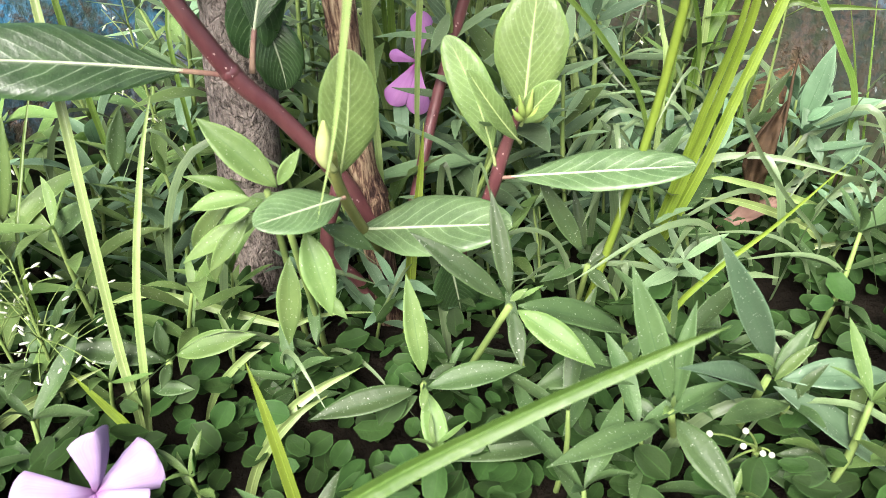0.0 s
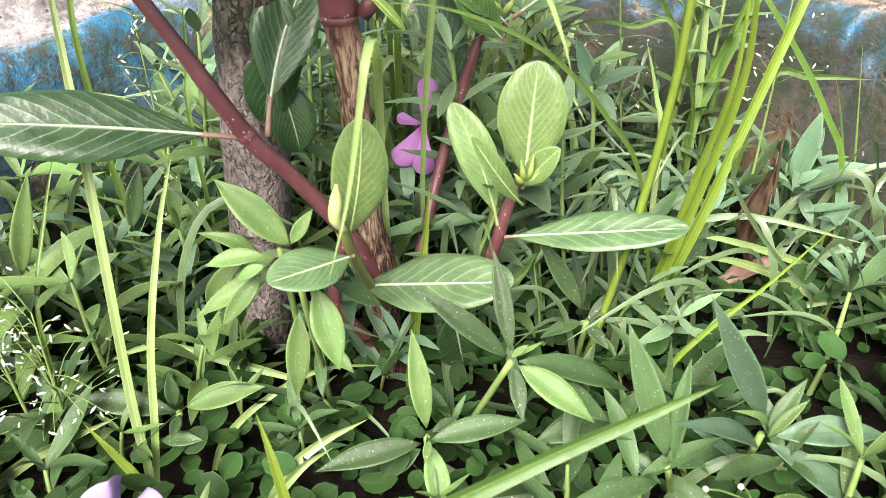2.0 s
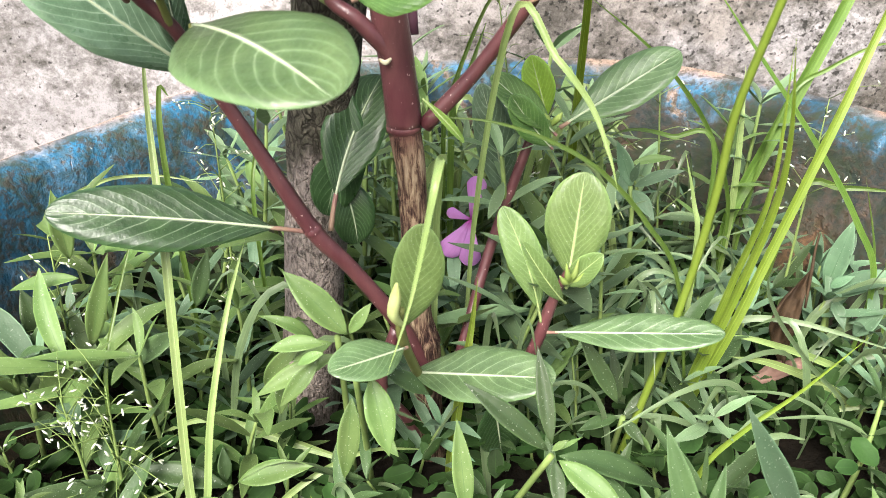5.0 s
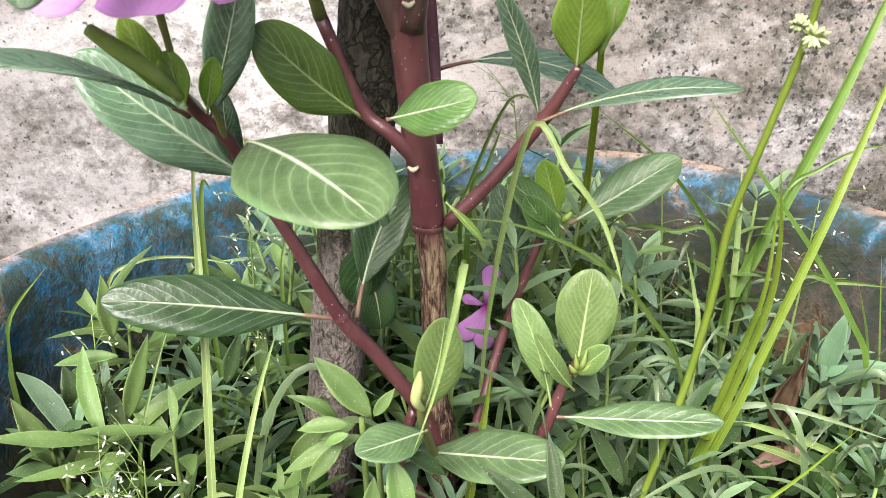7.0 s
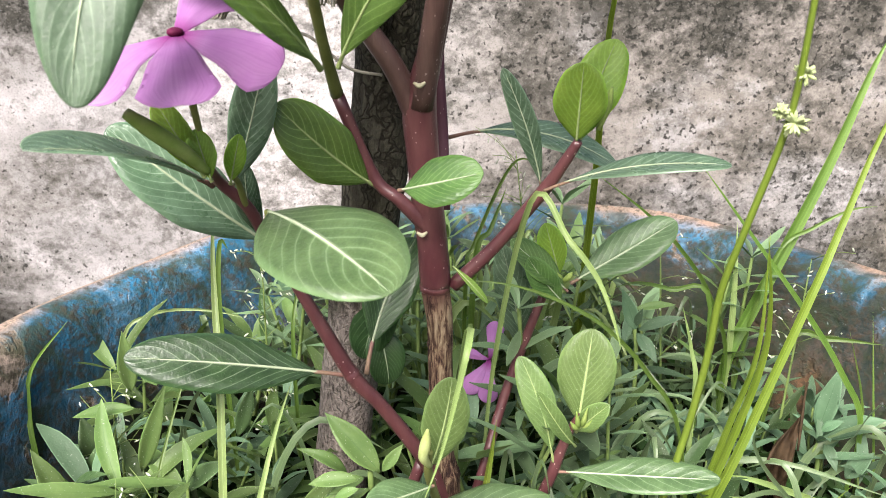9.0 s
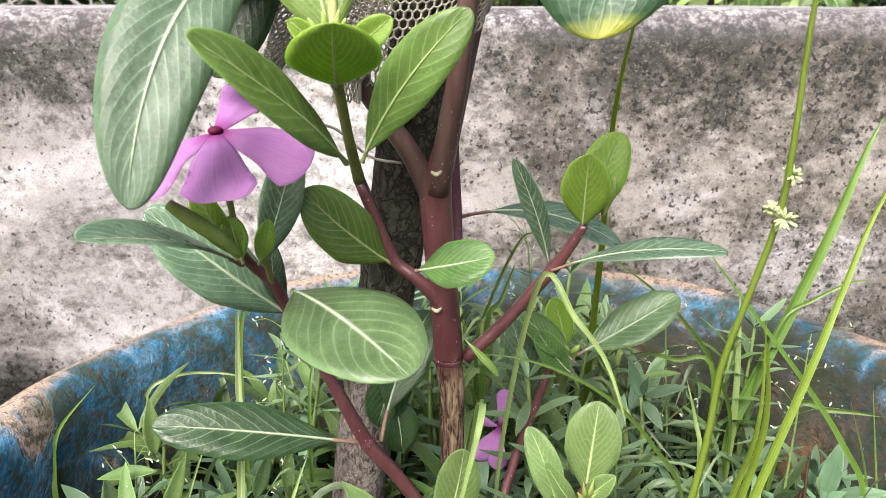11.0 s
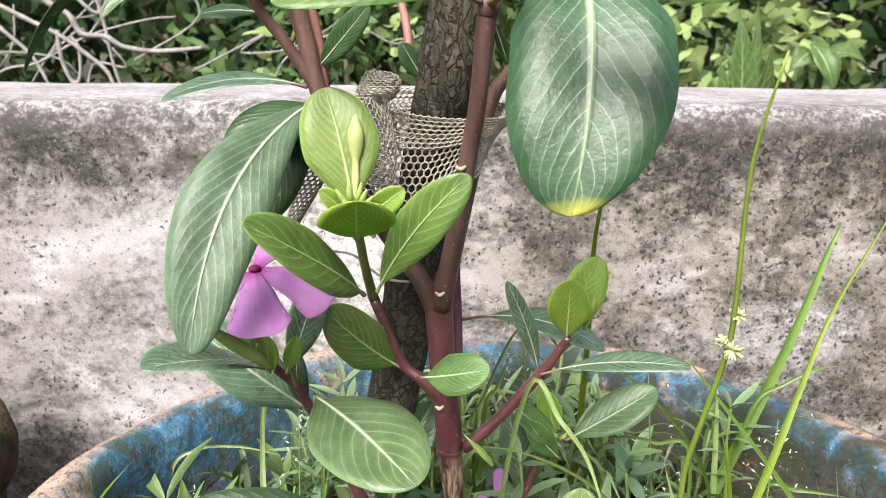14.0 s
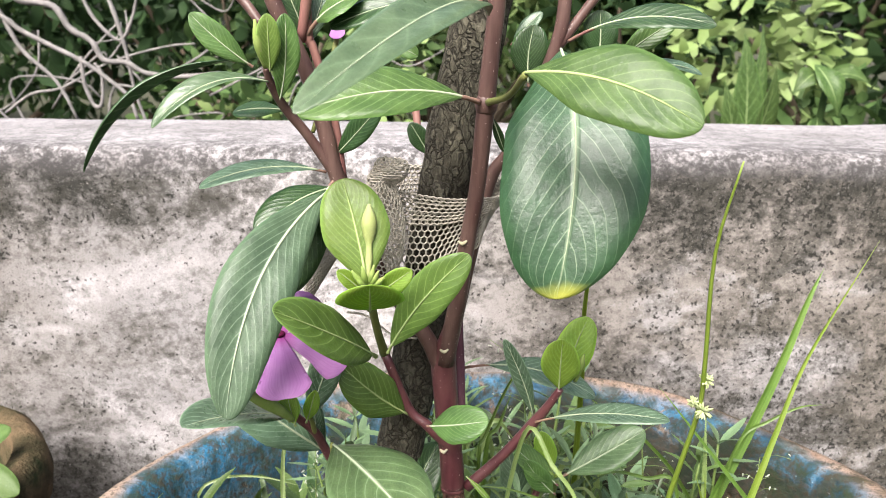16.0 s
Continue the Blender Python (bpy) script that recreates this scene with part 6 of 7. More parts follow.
grass_blade("bright", [(0.0972, -0.035, 0.2377), (0.1082, -0.035, 0.2544), (0.1222, -0.036, 0.2705), (0.1381, -0.038, 0.2937)], 0.0027)
grass_blade("bright", [(0.0153, -0.012, 0.2259), (0.0189, -0.01, 0.2539), (0.0229, -0.004, 0.2735), (0.0258, 0, 0.2938)], 0.0046)
grass_blade("pale", [(0.009, 0.016, 0.1949), (0.0105, 0.014, 0.2444), (0.0118, 0, 0.3018), (0.0132, -0.02, 0.3399), (0.0129, -0.045, 0.3565), (0.0113, -0.058, 0.3572), (0.0091, -0.06, 0.3477), (0.0043, -0.062, 0.3273), (-0.0022, -0.062, 0.3065)], 0.0028)
grass_blade("bright", [(0.0769, 0.105, 0.2483), (0.0723, 0.08, 0.3192), (0.068, 0.055, 0.3717), (0.0614, 0.022, 0.433), (0.0655, 0.003, 0.4856)], 0.0045)
grass_blade("mid", [(0.1614, 0.06, 0.288), (0.1774, 0.055, 0.2937), (0.1991, 0.05, 0.2932)], 0.0038)
grass_blade("mid", [(0.0808, 0.06, 0.3176), (0.0912, 0.06, 0.32), (0.1057, 0.06, 0.3166), (0.122, 0.055, 0.3103)], 0.0025)
grass_blade("pale", [(-0.0544, -0.035, 0.2065), (-0.0475, -0.032, 0.2218), (-0.0337, -0.028, 0.2339), (-0.0138, -0.02, 0.2381), (0.0094, -0.012, 0.229)], 0.0031)
grass_blade("pale", [(-0.0947, 0, 0.2303), (-0.0715, 0, 0.2376), (-0.046, -0.005, 0.2307), (-0.0239, -0.01, 0.2243)], 0.0040)
grass_blade("pale", [(-0.0376, -0.06, 0.2089), (-0.0237, -0.055, 0.2315), (-0.0131, -0.05, 0.2376), (0.0004, -0.045, 0.2396)], 0.0044)
grass_blade("pale", [(-0.0413, -0.07, 0.1948), (-0.0316, -0.065, 0.2239), (-0.019, -0.06, 0.2385), (-0.0093, -0.055, 0.2405)], 0.0039)
grass_blade("bright", [(-0.0689, -0.05, 0.2291), (-0.0731, -0.048, 0.2378), (-0.0794, -0.046, 0.2508)], 0.0040)
grass_blade("mid", [(-0.0073, -0.08, 0.231), (0.006, -0.075, 0.2259), (0.0169, -0.07, 0.2161), (0.0287, -0.065, 0.1968)], 0.0038)
grass_blade("mid", [(0.0209, 0.06, 0.3259), (0.028, 0.065, 0.3435), (0.0349, 0.07, 0.3607)], 0.0032)
grass_blade("mid", [(0.018, 0.07, 0.3166), (0.0218, 0.075, 0.3325), (0.038, 0.08, 0.3672), (0.0519, 0.08, 0.367)], 0.0024)
grass_blade("pale", [(0.154, 0.112, 0.3275), (0.1526, 0.102, 0.2997), (0.1522, 0.096, 0.2644)], 0.0047)
grass_blade("pale", [(0.1861, -0.02, 0.2088), (0.171, -0.015, 0.206), (0.1557, -0.012, 0.1963), (0.1449, -0.01, 0.18)], 0.0057)
grass_blade("pale", [(0.1907, 0, 0.2288), (0.1761, 0, 0.2293), (0.1591, 0.002, 0.2254)], 0.0033)
grass_blade("pale", [(0.1233, 0.02, 0.2503), (0.14, 0.022, 0.2445), (0.1657, 0.024, 0.2324), (0.191, 0.022, 0.2198)], 0.0038)
grass_blade("pale", [(0.1221, 0.01, 0.2475), (0.1407, 0.012, 0.2413), (0.1655, 0.012, 0.2279), (0.1934, 0.01, 0.2062)], 0.0047)
grass_blade("mid", [(-0.1003, -0.01, 0.2604), (-0.0977, 0.01, 0.2841), (-0.0898, 0.03, 0.3112)], 0.0018)
grass_blade("mid", [(-0.0582, 0.06, 0.291), (-0.0565, 0.07, 0.3128), (-0.0531, 0.07, 0.3358)], 0.0022)
grass_blade("mid", [(-0.0822, 0.04, 0.3127), (-0.0802, 0.045, 0.3458), (-0.0771, 0.045, 0.3442)], 0.0027)
grass_blade("pale", [(-0.146, 0.09, 0.2764), (-0.1322, 0.095, 0.2898), (-0.1065, 0.09, 0.2947), (-0.0826, 0.085, 0.2923)], 0.0022)
grass_blade("pale", [(-0.1454, 0.08, 0.261), (-0.1571, 0.085, 0.2765), (-0.1695, 0.1, 0.2896)], 0.0017)
grass_blade("mid", [(0.065, 0.046, 0.3743), (0.0891, 0.05, 0.355), (0.1072, 0.058, 0.3362), (0.1271, 0.07, 0.309), (0.1494, 0.092, 0.2636)], 0.0029)
grass_blade("mid", [(0.1614, 0.098, 0.2772), (0.1712, 0.1, 0.3175), (0.186, 0.102, 0.3276), (0.2037, 0.104, 0.336), (0.2183, 0.106, 0.3372)], 0.0027)
grass_blade("pale", [(0.1103, 0.03, 0.283), (0.1081, 0.034, 0.3015), (0.103, 0.036, 0.3208)], 0.0028)
grass_blade("mid", [(0.2001, 0.05, 0.2409), (0.1976, 0.055, 0.2648), (0.1883, 0.06, 0.2963)], 0.0020)
grass_blade("mid", [(0.204, 0.04, 0.2234), (0.1996, 0.05, 0.268), (0.1972, 0.06, 0.3042)], 0.0017)
grass_blade("fine", [(0.16, 0, 0.209), (0.1566, -0.012, 0.239), (0.1285, -0.028, 0.274), (0.1106, -0.04, 0.2968), (0.0999, -0.048, 0.312), (0.0944, -0.053, 0.3222), (0.0928, -0.056, 0.3282), (0.0942, -0.058, 0.3321)], 0.0019)


# sedge with two star-shaped seed heads
sedge = thing("sedge", (0.076, -0.010, SOIL_Z), "tall thin green sedge culm with pale starry seed heads", "sedge")
bm = bmesh.new()
tube_into(bm, [(0.0735, -0.009, 0.207, 0.0014), (0.0773, -0.012, 0.2217, 0.0014), (0.0863, -0.02, 0.2889, 0.0013), (0.0879, -0.028, 0.3334, 0.0012), (0.0865, -0.034, 0.3611, 0.0011), (0.0879, -0.041, 0.3852, 0.001), (0.0902, -0.0485, 0.4138, 0.0009),
               (0.0886, -0.054, 0.4339, 0.0008), (0.085, -0.062, 0.4753, 0.0006), (0.0882, -0.068, 0.5055, 0.0003)], 6, 4)
part("culm", bm, GRASS["bright"], sedge)


def seed_head(centre, r, parent):
    bm = bmesh.new()
    c = Vector(centre)
    for k in range(46):
        d = Vector((random.gauss(0, 1), random.gauss(0, 1), random.gauss(0, 1))).normalized()
        l = r * random.uniform(0.7, 1.15)
        tube_into(bm, [(*c, 0.0003), (*(c + d * l * 0.65), 0.00045), (*(c + d * l), 0.00015)], 5, 2)
    tagged(part("seed_head", bm, SEED, parent, "pale starry seed head"), kind="stuff")


seed_head((0.0908, -0.0515, 0.4268), 0.0028, sedge)
seed_head((0.0908, -0.0505, 0.4148), 0.0036, sedge)
seed_head((0.0876, -0.0495, 0.4172), 0.0022, sedge)


def panicle(foot, top, spread, count, label):
    """Airy grass head: hair-thin branches that end in tiny pale spikelets."""
    ob = thing("panicle_grass", foot, label, "grass", "airy grass heads")
    foot, top = Vector(foot), Vector(top)
    bm, sp = bmesh.new(), bmesh.new()
    tube_into(bm, [(*foot, 0.0007), (*foot.lerp(top, 0.5), 0.0006), (*top, 0.0002)], 5, 3)
    for k in range(count):
        a = foot.lerp(top, random.uniform(0.35, 1.0))
        d = Vector((random.uniform(-1, 1), random.uniform(-1, 1), random.uniform(-0.15, 0.9))) * spread
        b = a + d
        tube_into(bm, [(*a, 0.00022), (*(a.lerp(b, 0.5) + Vector((0, 0, 0.1 * spread))), 0.00016), (*b, 0.0001)], 4, 2)
        for j in range(random.randint(1, 3)):
            e = a.lerp(b, random.uniform(0.6, 1)) + Vector([random.uniform(-0.12, 0.12) * spread for _ in range(3)])
            f = Vector((random.uniform(-1, 1), random.uniform(-1, 1), random.uniform(-1, 1))).normalized() * 0.0012
            tube_into(sp, [(*(e - f), 0.00015), (*e, 0.0004), (*(e + f), 0.00015)], 5, 2)
    part("stalk", bm, WEEDSTEM, ob)
    part("spikelets", sp, SPIKELET, ob, "tiny white spikelets")


AIRY = "airy grass head with tiny white spikelets in the pot"
panicle((-0.0960, -0.032, 0.210), (-0.0880, -0.032, 0.282), 0.022, 30, AIRY)
panicle((-0.1050, -0.030, 0.210), (-0.1060, -0.026, 0.276), 0.016, 16, AIRY)
panicle((-0.072, 0.055, 0.210), (-0.068, 0.060, 0.335), 0.016, 24, AIRY)
panicle((0.060, 0.075, 0.210), (0.040, 0.085, 0.372), 0.018, 30, AIRY)
panicle((0.125, 0.10, 0.210), (0.115, 0.11, 0.330), 0.02, 16, AIRY)
panicle((0.16, 0.05, 0.210), (0.165, 0.06, 0.330), 0.02, 12, AIRY)
panicle((-0.13, 0.02, 0.210), (-0.125, 0.03, 0.30), 0.02, 26, AIRY)

# tiny white capsules on the weed nearest the rim
pods = thing("weed_seed_stalk", (0.1078, -0.08, 0.2266), "thin weed stalk with tiny white capsules", "weed")
a = Vector((0.1075, -0.08, 0.2267))
for q in ((0.0992, -0.084, 0.243), (0.1, -0.084, 0.2363), (0.0964, -0.084, 0.2283), (0.1064, -0.084, 0.2318), (0.1092, -0.084, 0.2305), (0.0895, -0.084, 0.2436)):
    c = Vector(q)
    bm, sp = bmesh.new(), bmesh.new()
    tube_into(bm, [(a.x, a.y, 0.21, 0.0004), (*a, 0.0004), (*(a.lerp(c, 0.6) + Vector((0, 0, 0.002))), 0.0003), (*c, 0.00025)], 5, 3)
    stalk = part("stalk", bm, WEEDSTEM, pods)
    bmesh.ops.create_uvsphere(sp, u_segments=8, v_segments=6, radius=0.0009, matrix=Matrix.Translation(q))
    part("capsule", sp, SPIKELET, stalk, "tiny white capsule")


def sprig_template(kind, height, pairs, leaf, seed):
    """A small weed at the origin: opposite leaf pairs up a leaning stem and a whorl at the top."""
    rnd = random.Random(seed)
    ob = thing("weed_sprig", (0, 0, 0), LABEL_SPRIG, "weed", "weeds in the pot")
    lean = Vector((rnd.uniform(-0.25, 0.25), rnd.uniform(-0.25, 0.25), 1)) * height
    bm = bmesh.new()
    tube_into(bm, [(0, 0, -0.004, 0.0011), (*(lean * 0.5 + Vector((0.002, 0, 0))), 0.001), (*lean, 0.0007)], 6, 3)
    part("stem", bm, WEEDSTEM, ob)
    turn = rnd.uniform(0, 3)
    for i in range(pairs):
        q = 0.35 + 0.65 * i / (pairs - 1)
        node_at = lean * q
        turn += 1.57 + rnd.uniform(-0.4, 0.4)
        blades = 2 if i < pairs - 1 else 4
        for k in range(blades):
            w = turn + 2 * math.pi * k / blades + rnd.uniform(-0.25, 0.25)
            rise = rnd.uniform(0.1, 0.7) if i < pairs - 1 else rnd.uniform(0.35, 1.1)
            l = leaf * rnd.uniform(0.7, 1.15) * (0.65 if i == pairs - 1 and k > 1 else 1)
            d = Vector((math.cos(w), math.sin(w), rise)).normalized()
            n = Vector((-d.x * d.z, -d.y * d.z, 1))
            bm = bmesh.new()
            blade_into(bm, node_at, node_at + d * l, l * rnd.uniform(0.17, 0.23), n, rnd.uniform(-0.03, 0.15), rnd.uniform(4, 20), 0, rnd.uniform(-0.08, 0.08), "oblong", 9, 4, 0.0, 0.05)
            part("leaf", bm, LEAF[kind], ob)
    return ob


TEMPLATES = [sprig_template(k, h, p, l, s) for k, h, p, l, s in (
    ("weed", 0.050, 4, 0.036, 1), ("weed", 0.040, 3, 0.030, 2), ("weedlight", 0.050, 4, 0.034, 3), ("weedlight", 0.060, 4, 0.037, 4), ("weedlight", 0.036, 3, 0.026, 5), ("weed", 0.030, 3, 0.036, 6), ("weedgrey", 0.048, 4, 0.037, 7), ("weedlit", 0.062, 5, 0.034, 8),
    ("weedlight", 0.088, 7, 0.026, 9), ("weedlit", 0.100, 8, 0.024, 10))]
spots = []
rnd = random.Random(11)
tries = 0
while len(spots) < 170 and tries < 9000:
    tries += 1
    r, w = 0.172 * math.sqrt(rnd.random()), rnd.uniform(0, 2 * math.pi)
    x, y = POT_X + r * math.cos(w), POT_Y + r * math.sin(w)
    if math.hypot(x - 0.005, y - 0.01) < 0.016 or math.hypot(x + 0.04, y - 0.03) < 0.016 or y < -0.125:
        continue
    if 0.125 < x < 0.175 and -0.03 < y < 0.035:
        continue
    if (0.055 < x < 0.17 and y < -0.045 and rnd.random() < 0.75) or (x < -0.02 and y < -0.075):
        continue
    if x > 0.10 and -0.03 < y < 0.05 and rnd.random() < 0.6:
        continue
    gap = (0.0185 if x < 0 else 0.0160) if y > -0.012 else (0.023 if y > -0.045 or x > 0.05 else 0.033)
    if any((x - a) ** 2 + (y - b) ** 2 < gap ** 2 for a, b in spots):
        continue
    spots.append((x, y))
for x, y in spots:
    near = y < -0.012
    tall = rnd.uniform(0.6, 0.9) if near else rnd.uniform(0.75, 1.2)
    if near and x > 0.1:
        tall *= 1.3
    if (0.04 < x < 0.12 and -0.05 < y < 0.015) or (-0.05 < x < 0.05 and y < 0):
        tall = min(tall, 0.6)
    # front weeds take darker greens, rear ones paler: shade and light as colour
    if near:
        k = rnd.choice((1, 4, 5, 4, 1))
    elif x < -0.02:
        k = rnd.choice((2, 3, 0, 2, 3, 6))
    else:
        k = rnd.choice((6, 7, 2, 9, 7)) if y > 0.02 else rnd.choice((0, 6, 2, 3, 7, 6))
    if y > 0.05 and -0.08 < x < 0.13 and rnd.random() < 0.55:
        k, tall = rnd.choice((8, 9, 9)), rnd.uniform(0.75, 1.1)
    if x > 0.085 and y > 0.0:
        k, tall = rnd.choice((6, 6, 0, 6)), rnd.uniform(0.55, 0.8)
    m = Matrix.LocRotScale((x, y, SOIL_Z), Euler((rnd.uniform(-0.25, 0.25), rnd.uniform(-0.25, 0.25), rnd.uniform(0, 6.28))), (tall, tall, tall))
    copy_thing(TEMPLATES[k], m)
for i, ob in enumerate(TEMPLATES):
    ob.matrix_basis = Matrix.LocRotScale((0.0 + 0.018 * i, 0.135 - 0.004 * i, SOIL_Z), Euler((0, 0, i)), None)

# creeping round-leaved ground cover: the leaves in the open stretch of the pot one by one, the rest joined
cover = thing("ground_cover", (POT_X, POT_Y, SOIL_Z), "low carpet of small round green leaves on the soil", "ground cover")
forms = []
for k in range(8):
    bm = bmesh.new()
    blade_into(bm, (0, 0, 0), (0.009, 0, 0), rnd.uniform(0.0050, 0.0072), (0, 0, 1), -0.08, rnd.uniform(5, 20), 0, rnd.uniform(-0.06, 0.06), "round", 6, 4, 0.0, 0.12)
    form = part("leaf", bm, LEAF["round"], cover)
    forms.append(form)
    form.matrix_basis = Matrix.LocRotScale((0.012 * k - 0.02, -0.10, SOIL_Z + 0.012), Euler((0.2, -0.1, k)), None)
bm = bmesh.new()
single = 0
for k in range(3000):
    r, w = 0.178 * math.sqrt(rnd.random()), rnd.uniform(0, 2 * math.pi)
    p = Vector((POT_X + r * math.cos(w), POT_Y + r * math.sin(w), SOIL_Z + rnd.uniform(0.002, 0.024)))
    d = Vector((rnd.uniform(-1, 1), rnd.uniform(-1, 1), rnd.uniform(-0.2, 0.4))).normalized() * rnd.uniform(0.0055, 0.0125)
    n = Vector((rnd.uniform(-0.5, 0.5), rnd.uniform(-0.7, 0.3), 1))
    if single < 290 and -0.10 < p.x < 0.13 and -0.115 < p.y < -0.03 and p.z > SOIL_Z + 0.008:
        single += 1
        a = d.normalized()
        up = (n - a * n.dot(a)).normalized()
        side = up.cross(a)
        leaf = new("leaf", forms[single % 8].data)
        leaf.parent = cover
        size = d.length / 0.009
        leaf.matrix_basis = Matrix.Translation(p - Vector((POT_X, POT_Y, SOIL_Z))) @ Matrix((a * size, side * size, up * size)).transposed().to_4x4()
        continue
    blade_into(bm, p, p + d, d.length * rnd.uniform(0.5, 0.8), n, -0.08, rnd.uniform(5, 22), 0, rnd.uniform(-0.06, 0.06), "round", 6, 4, 0.0, 0.12)
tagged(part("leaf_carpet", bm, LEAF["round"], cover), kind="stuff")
# fine pale grass between the weeds
bm = bmesh.new()
for k in range(90):
    r, w = 0.17 * math.sqrt(rnd.random()), rnd.uniform(0, 2 * math.pi)
    x, y = POT_X + r * math.cos(w), POT_Y + r * math.sin(w)
    if y < -0.03 and x < 0.07:
        continue
    g = Vector((rnd.uniform(-1, 1), rnd.uniform(-1, 1), 0)) * rnd.uniform(0.02, 0.06)
    h = rnd.uniform(0.035, 0.085) * (0.6 if y < -0.01 else 1)
    p = Vector((x, y, SOIL_Z - 0.003))
    ribbon_into(bm, [tuple(p), tuple(p + g * 0.25 + Vector((0, 0, h * 0.7))), tuple(p + g * 0.65 + Vector((0, 0, h))), tuple(p + g * 1.2 + Vector((0, 0, h * 0.75)))], rnd.uniform(0.0015, 0.0038), steps=4, roll=rnd.uniform(-1, 1))
for k in range(34):
    # arching leaves on the sunny side of the pot
    x, y = rnd.uniform(0.07, 0.185), rnd.uniform(-0.03, 0.09)
    if math.hypot(x - POT_X, y - POT_Y) > 0.168:
        continue
    side = -1 if rnd.random() < 0.55 else 1
    g = Vector((side * rnd.uniform(0.6, 1), rnd.uniform(-0.5, 0.5), 0)) * rnd.uniform(0.03, 0.07)
    h = rnd.uniform(0.03, 0.06)
    p = Vector((x, y, SOIL_Z - 0.003))
    ribbon_into(bm, [tuple(p), tuple(p + g * 0.2 + Vector((0, 0, h * 0.75))), tuple(p + g * 0.6 + Vector((0, 0, h))), tuple(p + g * 1.25 + Vector((0, 0, h * 0.85)))], rnd.uniform(0.002, 0.0036), steps=4, roll=rnd.uniform(-0.6, 0.2))
tagged(part("fine_grass", bm, GRASS["fine"]), "fine pale grass growing between the weeds", "grass", kind="stuff")
# taller yellowish grass along the pot's far side
bm = bmesh.new()
for k in range(46):
    x, y = rnd.uniform(-0.01, 0.10), rnd.uniform(0.06, 0.15)
    if math.hypot(x - POT_X, y - POT_Y) > 0.165:
        continue
    g = Vector((rnd.uniform(-1, 1), rnd.uniform(-0.6, 0.6), 0)) * rnd.uniform(0.02, 0.05)
    h = rnd.uniform(0.06, 0.11)
    p = Vector((x, y, SOIL_Z - 0.003))
    ribbon_into(bm, [tuple(p), tuple(p + g * 0.2 + Vector((0, 0, h * 0.7))), tuple(p + g * 0.6 + Vector((0, 0, h))), tuple(p + g * 1.2 + Vector((0, 0, h * 0.85)))], rnd.uniform(0.0022, 0.0045), fold=0.4, steps=4, roll=rnd.uniform(-0.6, 0.3))
tagged(part("tall_grass", bm, GRASS["pale"]), "yellowish grass tufts growing at the back of the pot", "grass", kind="stuff")


# ---- beyond the wall ----
def leaf_cloud(bm, centre, size, count, length, rnd):
    for k in range(count):
        d = Vector((rnd.gauss(0, 1), rnd.gauss(0, 1), rnd.gauss(0, 1))).normalized() * rnd.uniform(0.35, 1.0) ** 0.6
        p = Vector(centre) + Vector((d.x * size[0], d.y * size[1], d.z * size[2]))
        if p.z < 0.02:
            continue
        a = (d + Vector((rnd.uniform(-1, 1), rnd.uniform(-1, 1), rnd.uniform(-1.0, 0.5)))).normalized()
        l = length * rnd.uniform(0.6, 1.3)
        s = a.orthogonal().normalized()
        s.rotate(Matrix.Rotation(rnd.uniform(0, 6.28), 3, a))
        n = a.cross(s)
        w = l * rnd.uniform(0.16, 0.26)
        v = [bm.verts.new(q) for q in (p, p + a * l * 0.35 + s * w, p + a * l * 0.75 + s * w * 0.7 - n * l * 0.06, p + a * l - n * l * 0.15, p + a * l * 0.75 - s * w * 0.7 - n * l * 0.06, p + a * l * 0.35 - s * w, p + a * l * 0.5 + n * l * 0.03)]
        for i in range(6):
            bm.faces.new((v[i], v[(i + 1) % 6], v[6]))


def bush(at, height, width, length, tones, label, seed, count=5200):
    rnd = random.Random(seed)
    ob = thing("bush", (at[0], at[1], 0), label, "bush", "greenery beyond the wall")
    bm = bmesh.new()
    clumps = []
    for k in range(9):
        c = Vector((at[0] + rnd.uniform(-1, 1) * width, at[1] + rnd.uniform(-0.5, 0.5) * width, height * rnd.uniform(0.3, 0.95)))
        clumps.append(c)
        tube_into(bm, [(at[0] + rnd.uniform(-0.1, 0.1), at[1], -0.02, 0.02), (*(Vector((at[0], at[1], 0)).lerp(c, 0.5) + Vector((rnd.uniform(-0.1, 0.1), 0, 0.05))), 0.012), (*c, 0.005)], 6, 3)
    part("stem", bm, TREEBARK, ob)
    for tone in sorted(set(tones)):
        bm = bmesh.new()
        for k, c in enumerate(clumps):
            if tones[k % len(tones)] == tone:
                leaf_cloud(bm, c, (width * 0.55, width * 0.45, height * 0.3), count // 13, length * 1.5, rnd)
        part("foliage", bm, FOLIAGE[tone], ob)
    return ob


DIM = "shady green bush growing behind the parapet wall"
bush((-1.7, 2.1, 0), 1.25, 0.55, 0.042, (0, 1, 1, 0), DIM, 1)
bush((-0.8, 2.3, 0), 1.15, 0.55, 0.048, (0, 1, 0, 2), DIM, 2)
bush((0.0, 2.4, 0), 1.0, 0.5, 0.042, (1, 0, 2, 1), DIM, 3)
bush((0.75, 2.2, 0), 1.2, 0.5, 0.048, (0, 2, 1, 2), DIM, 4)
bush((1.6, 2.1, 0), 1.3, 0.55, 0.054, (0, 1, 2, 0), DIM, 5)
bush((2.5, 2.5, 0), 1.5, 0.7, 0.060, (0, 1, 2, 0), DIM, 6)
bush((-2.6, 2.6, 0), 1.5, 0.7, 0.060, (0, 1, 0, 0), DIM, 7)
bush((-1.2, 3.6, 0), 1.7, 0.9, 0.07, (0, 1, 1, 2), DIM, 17)
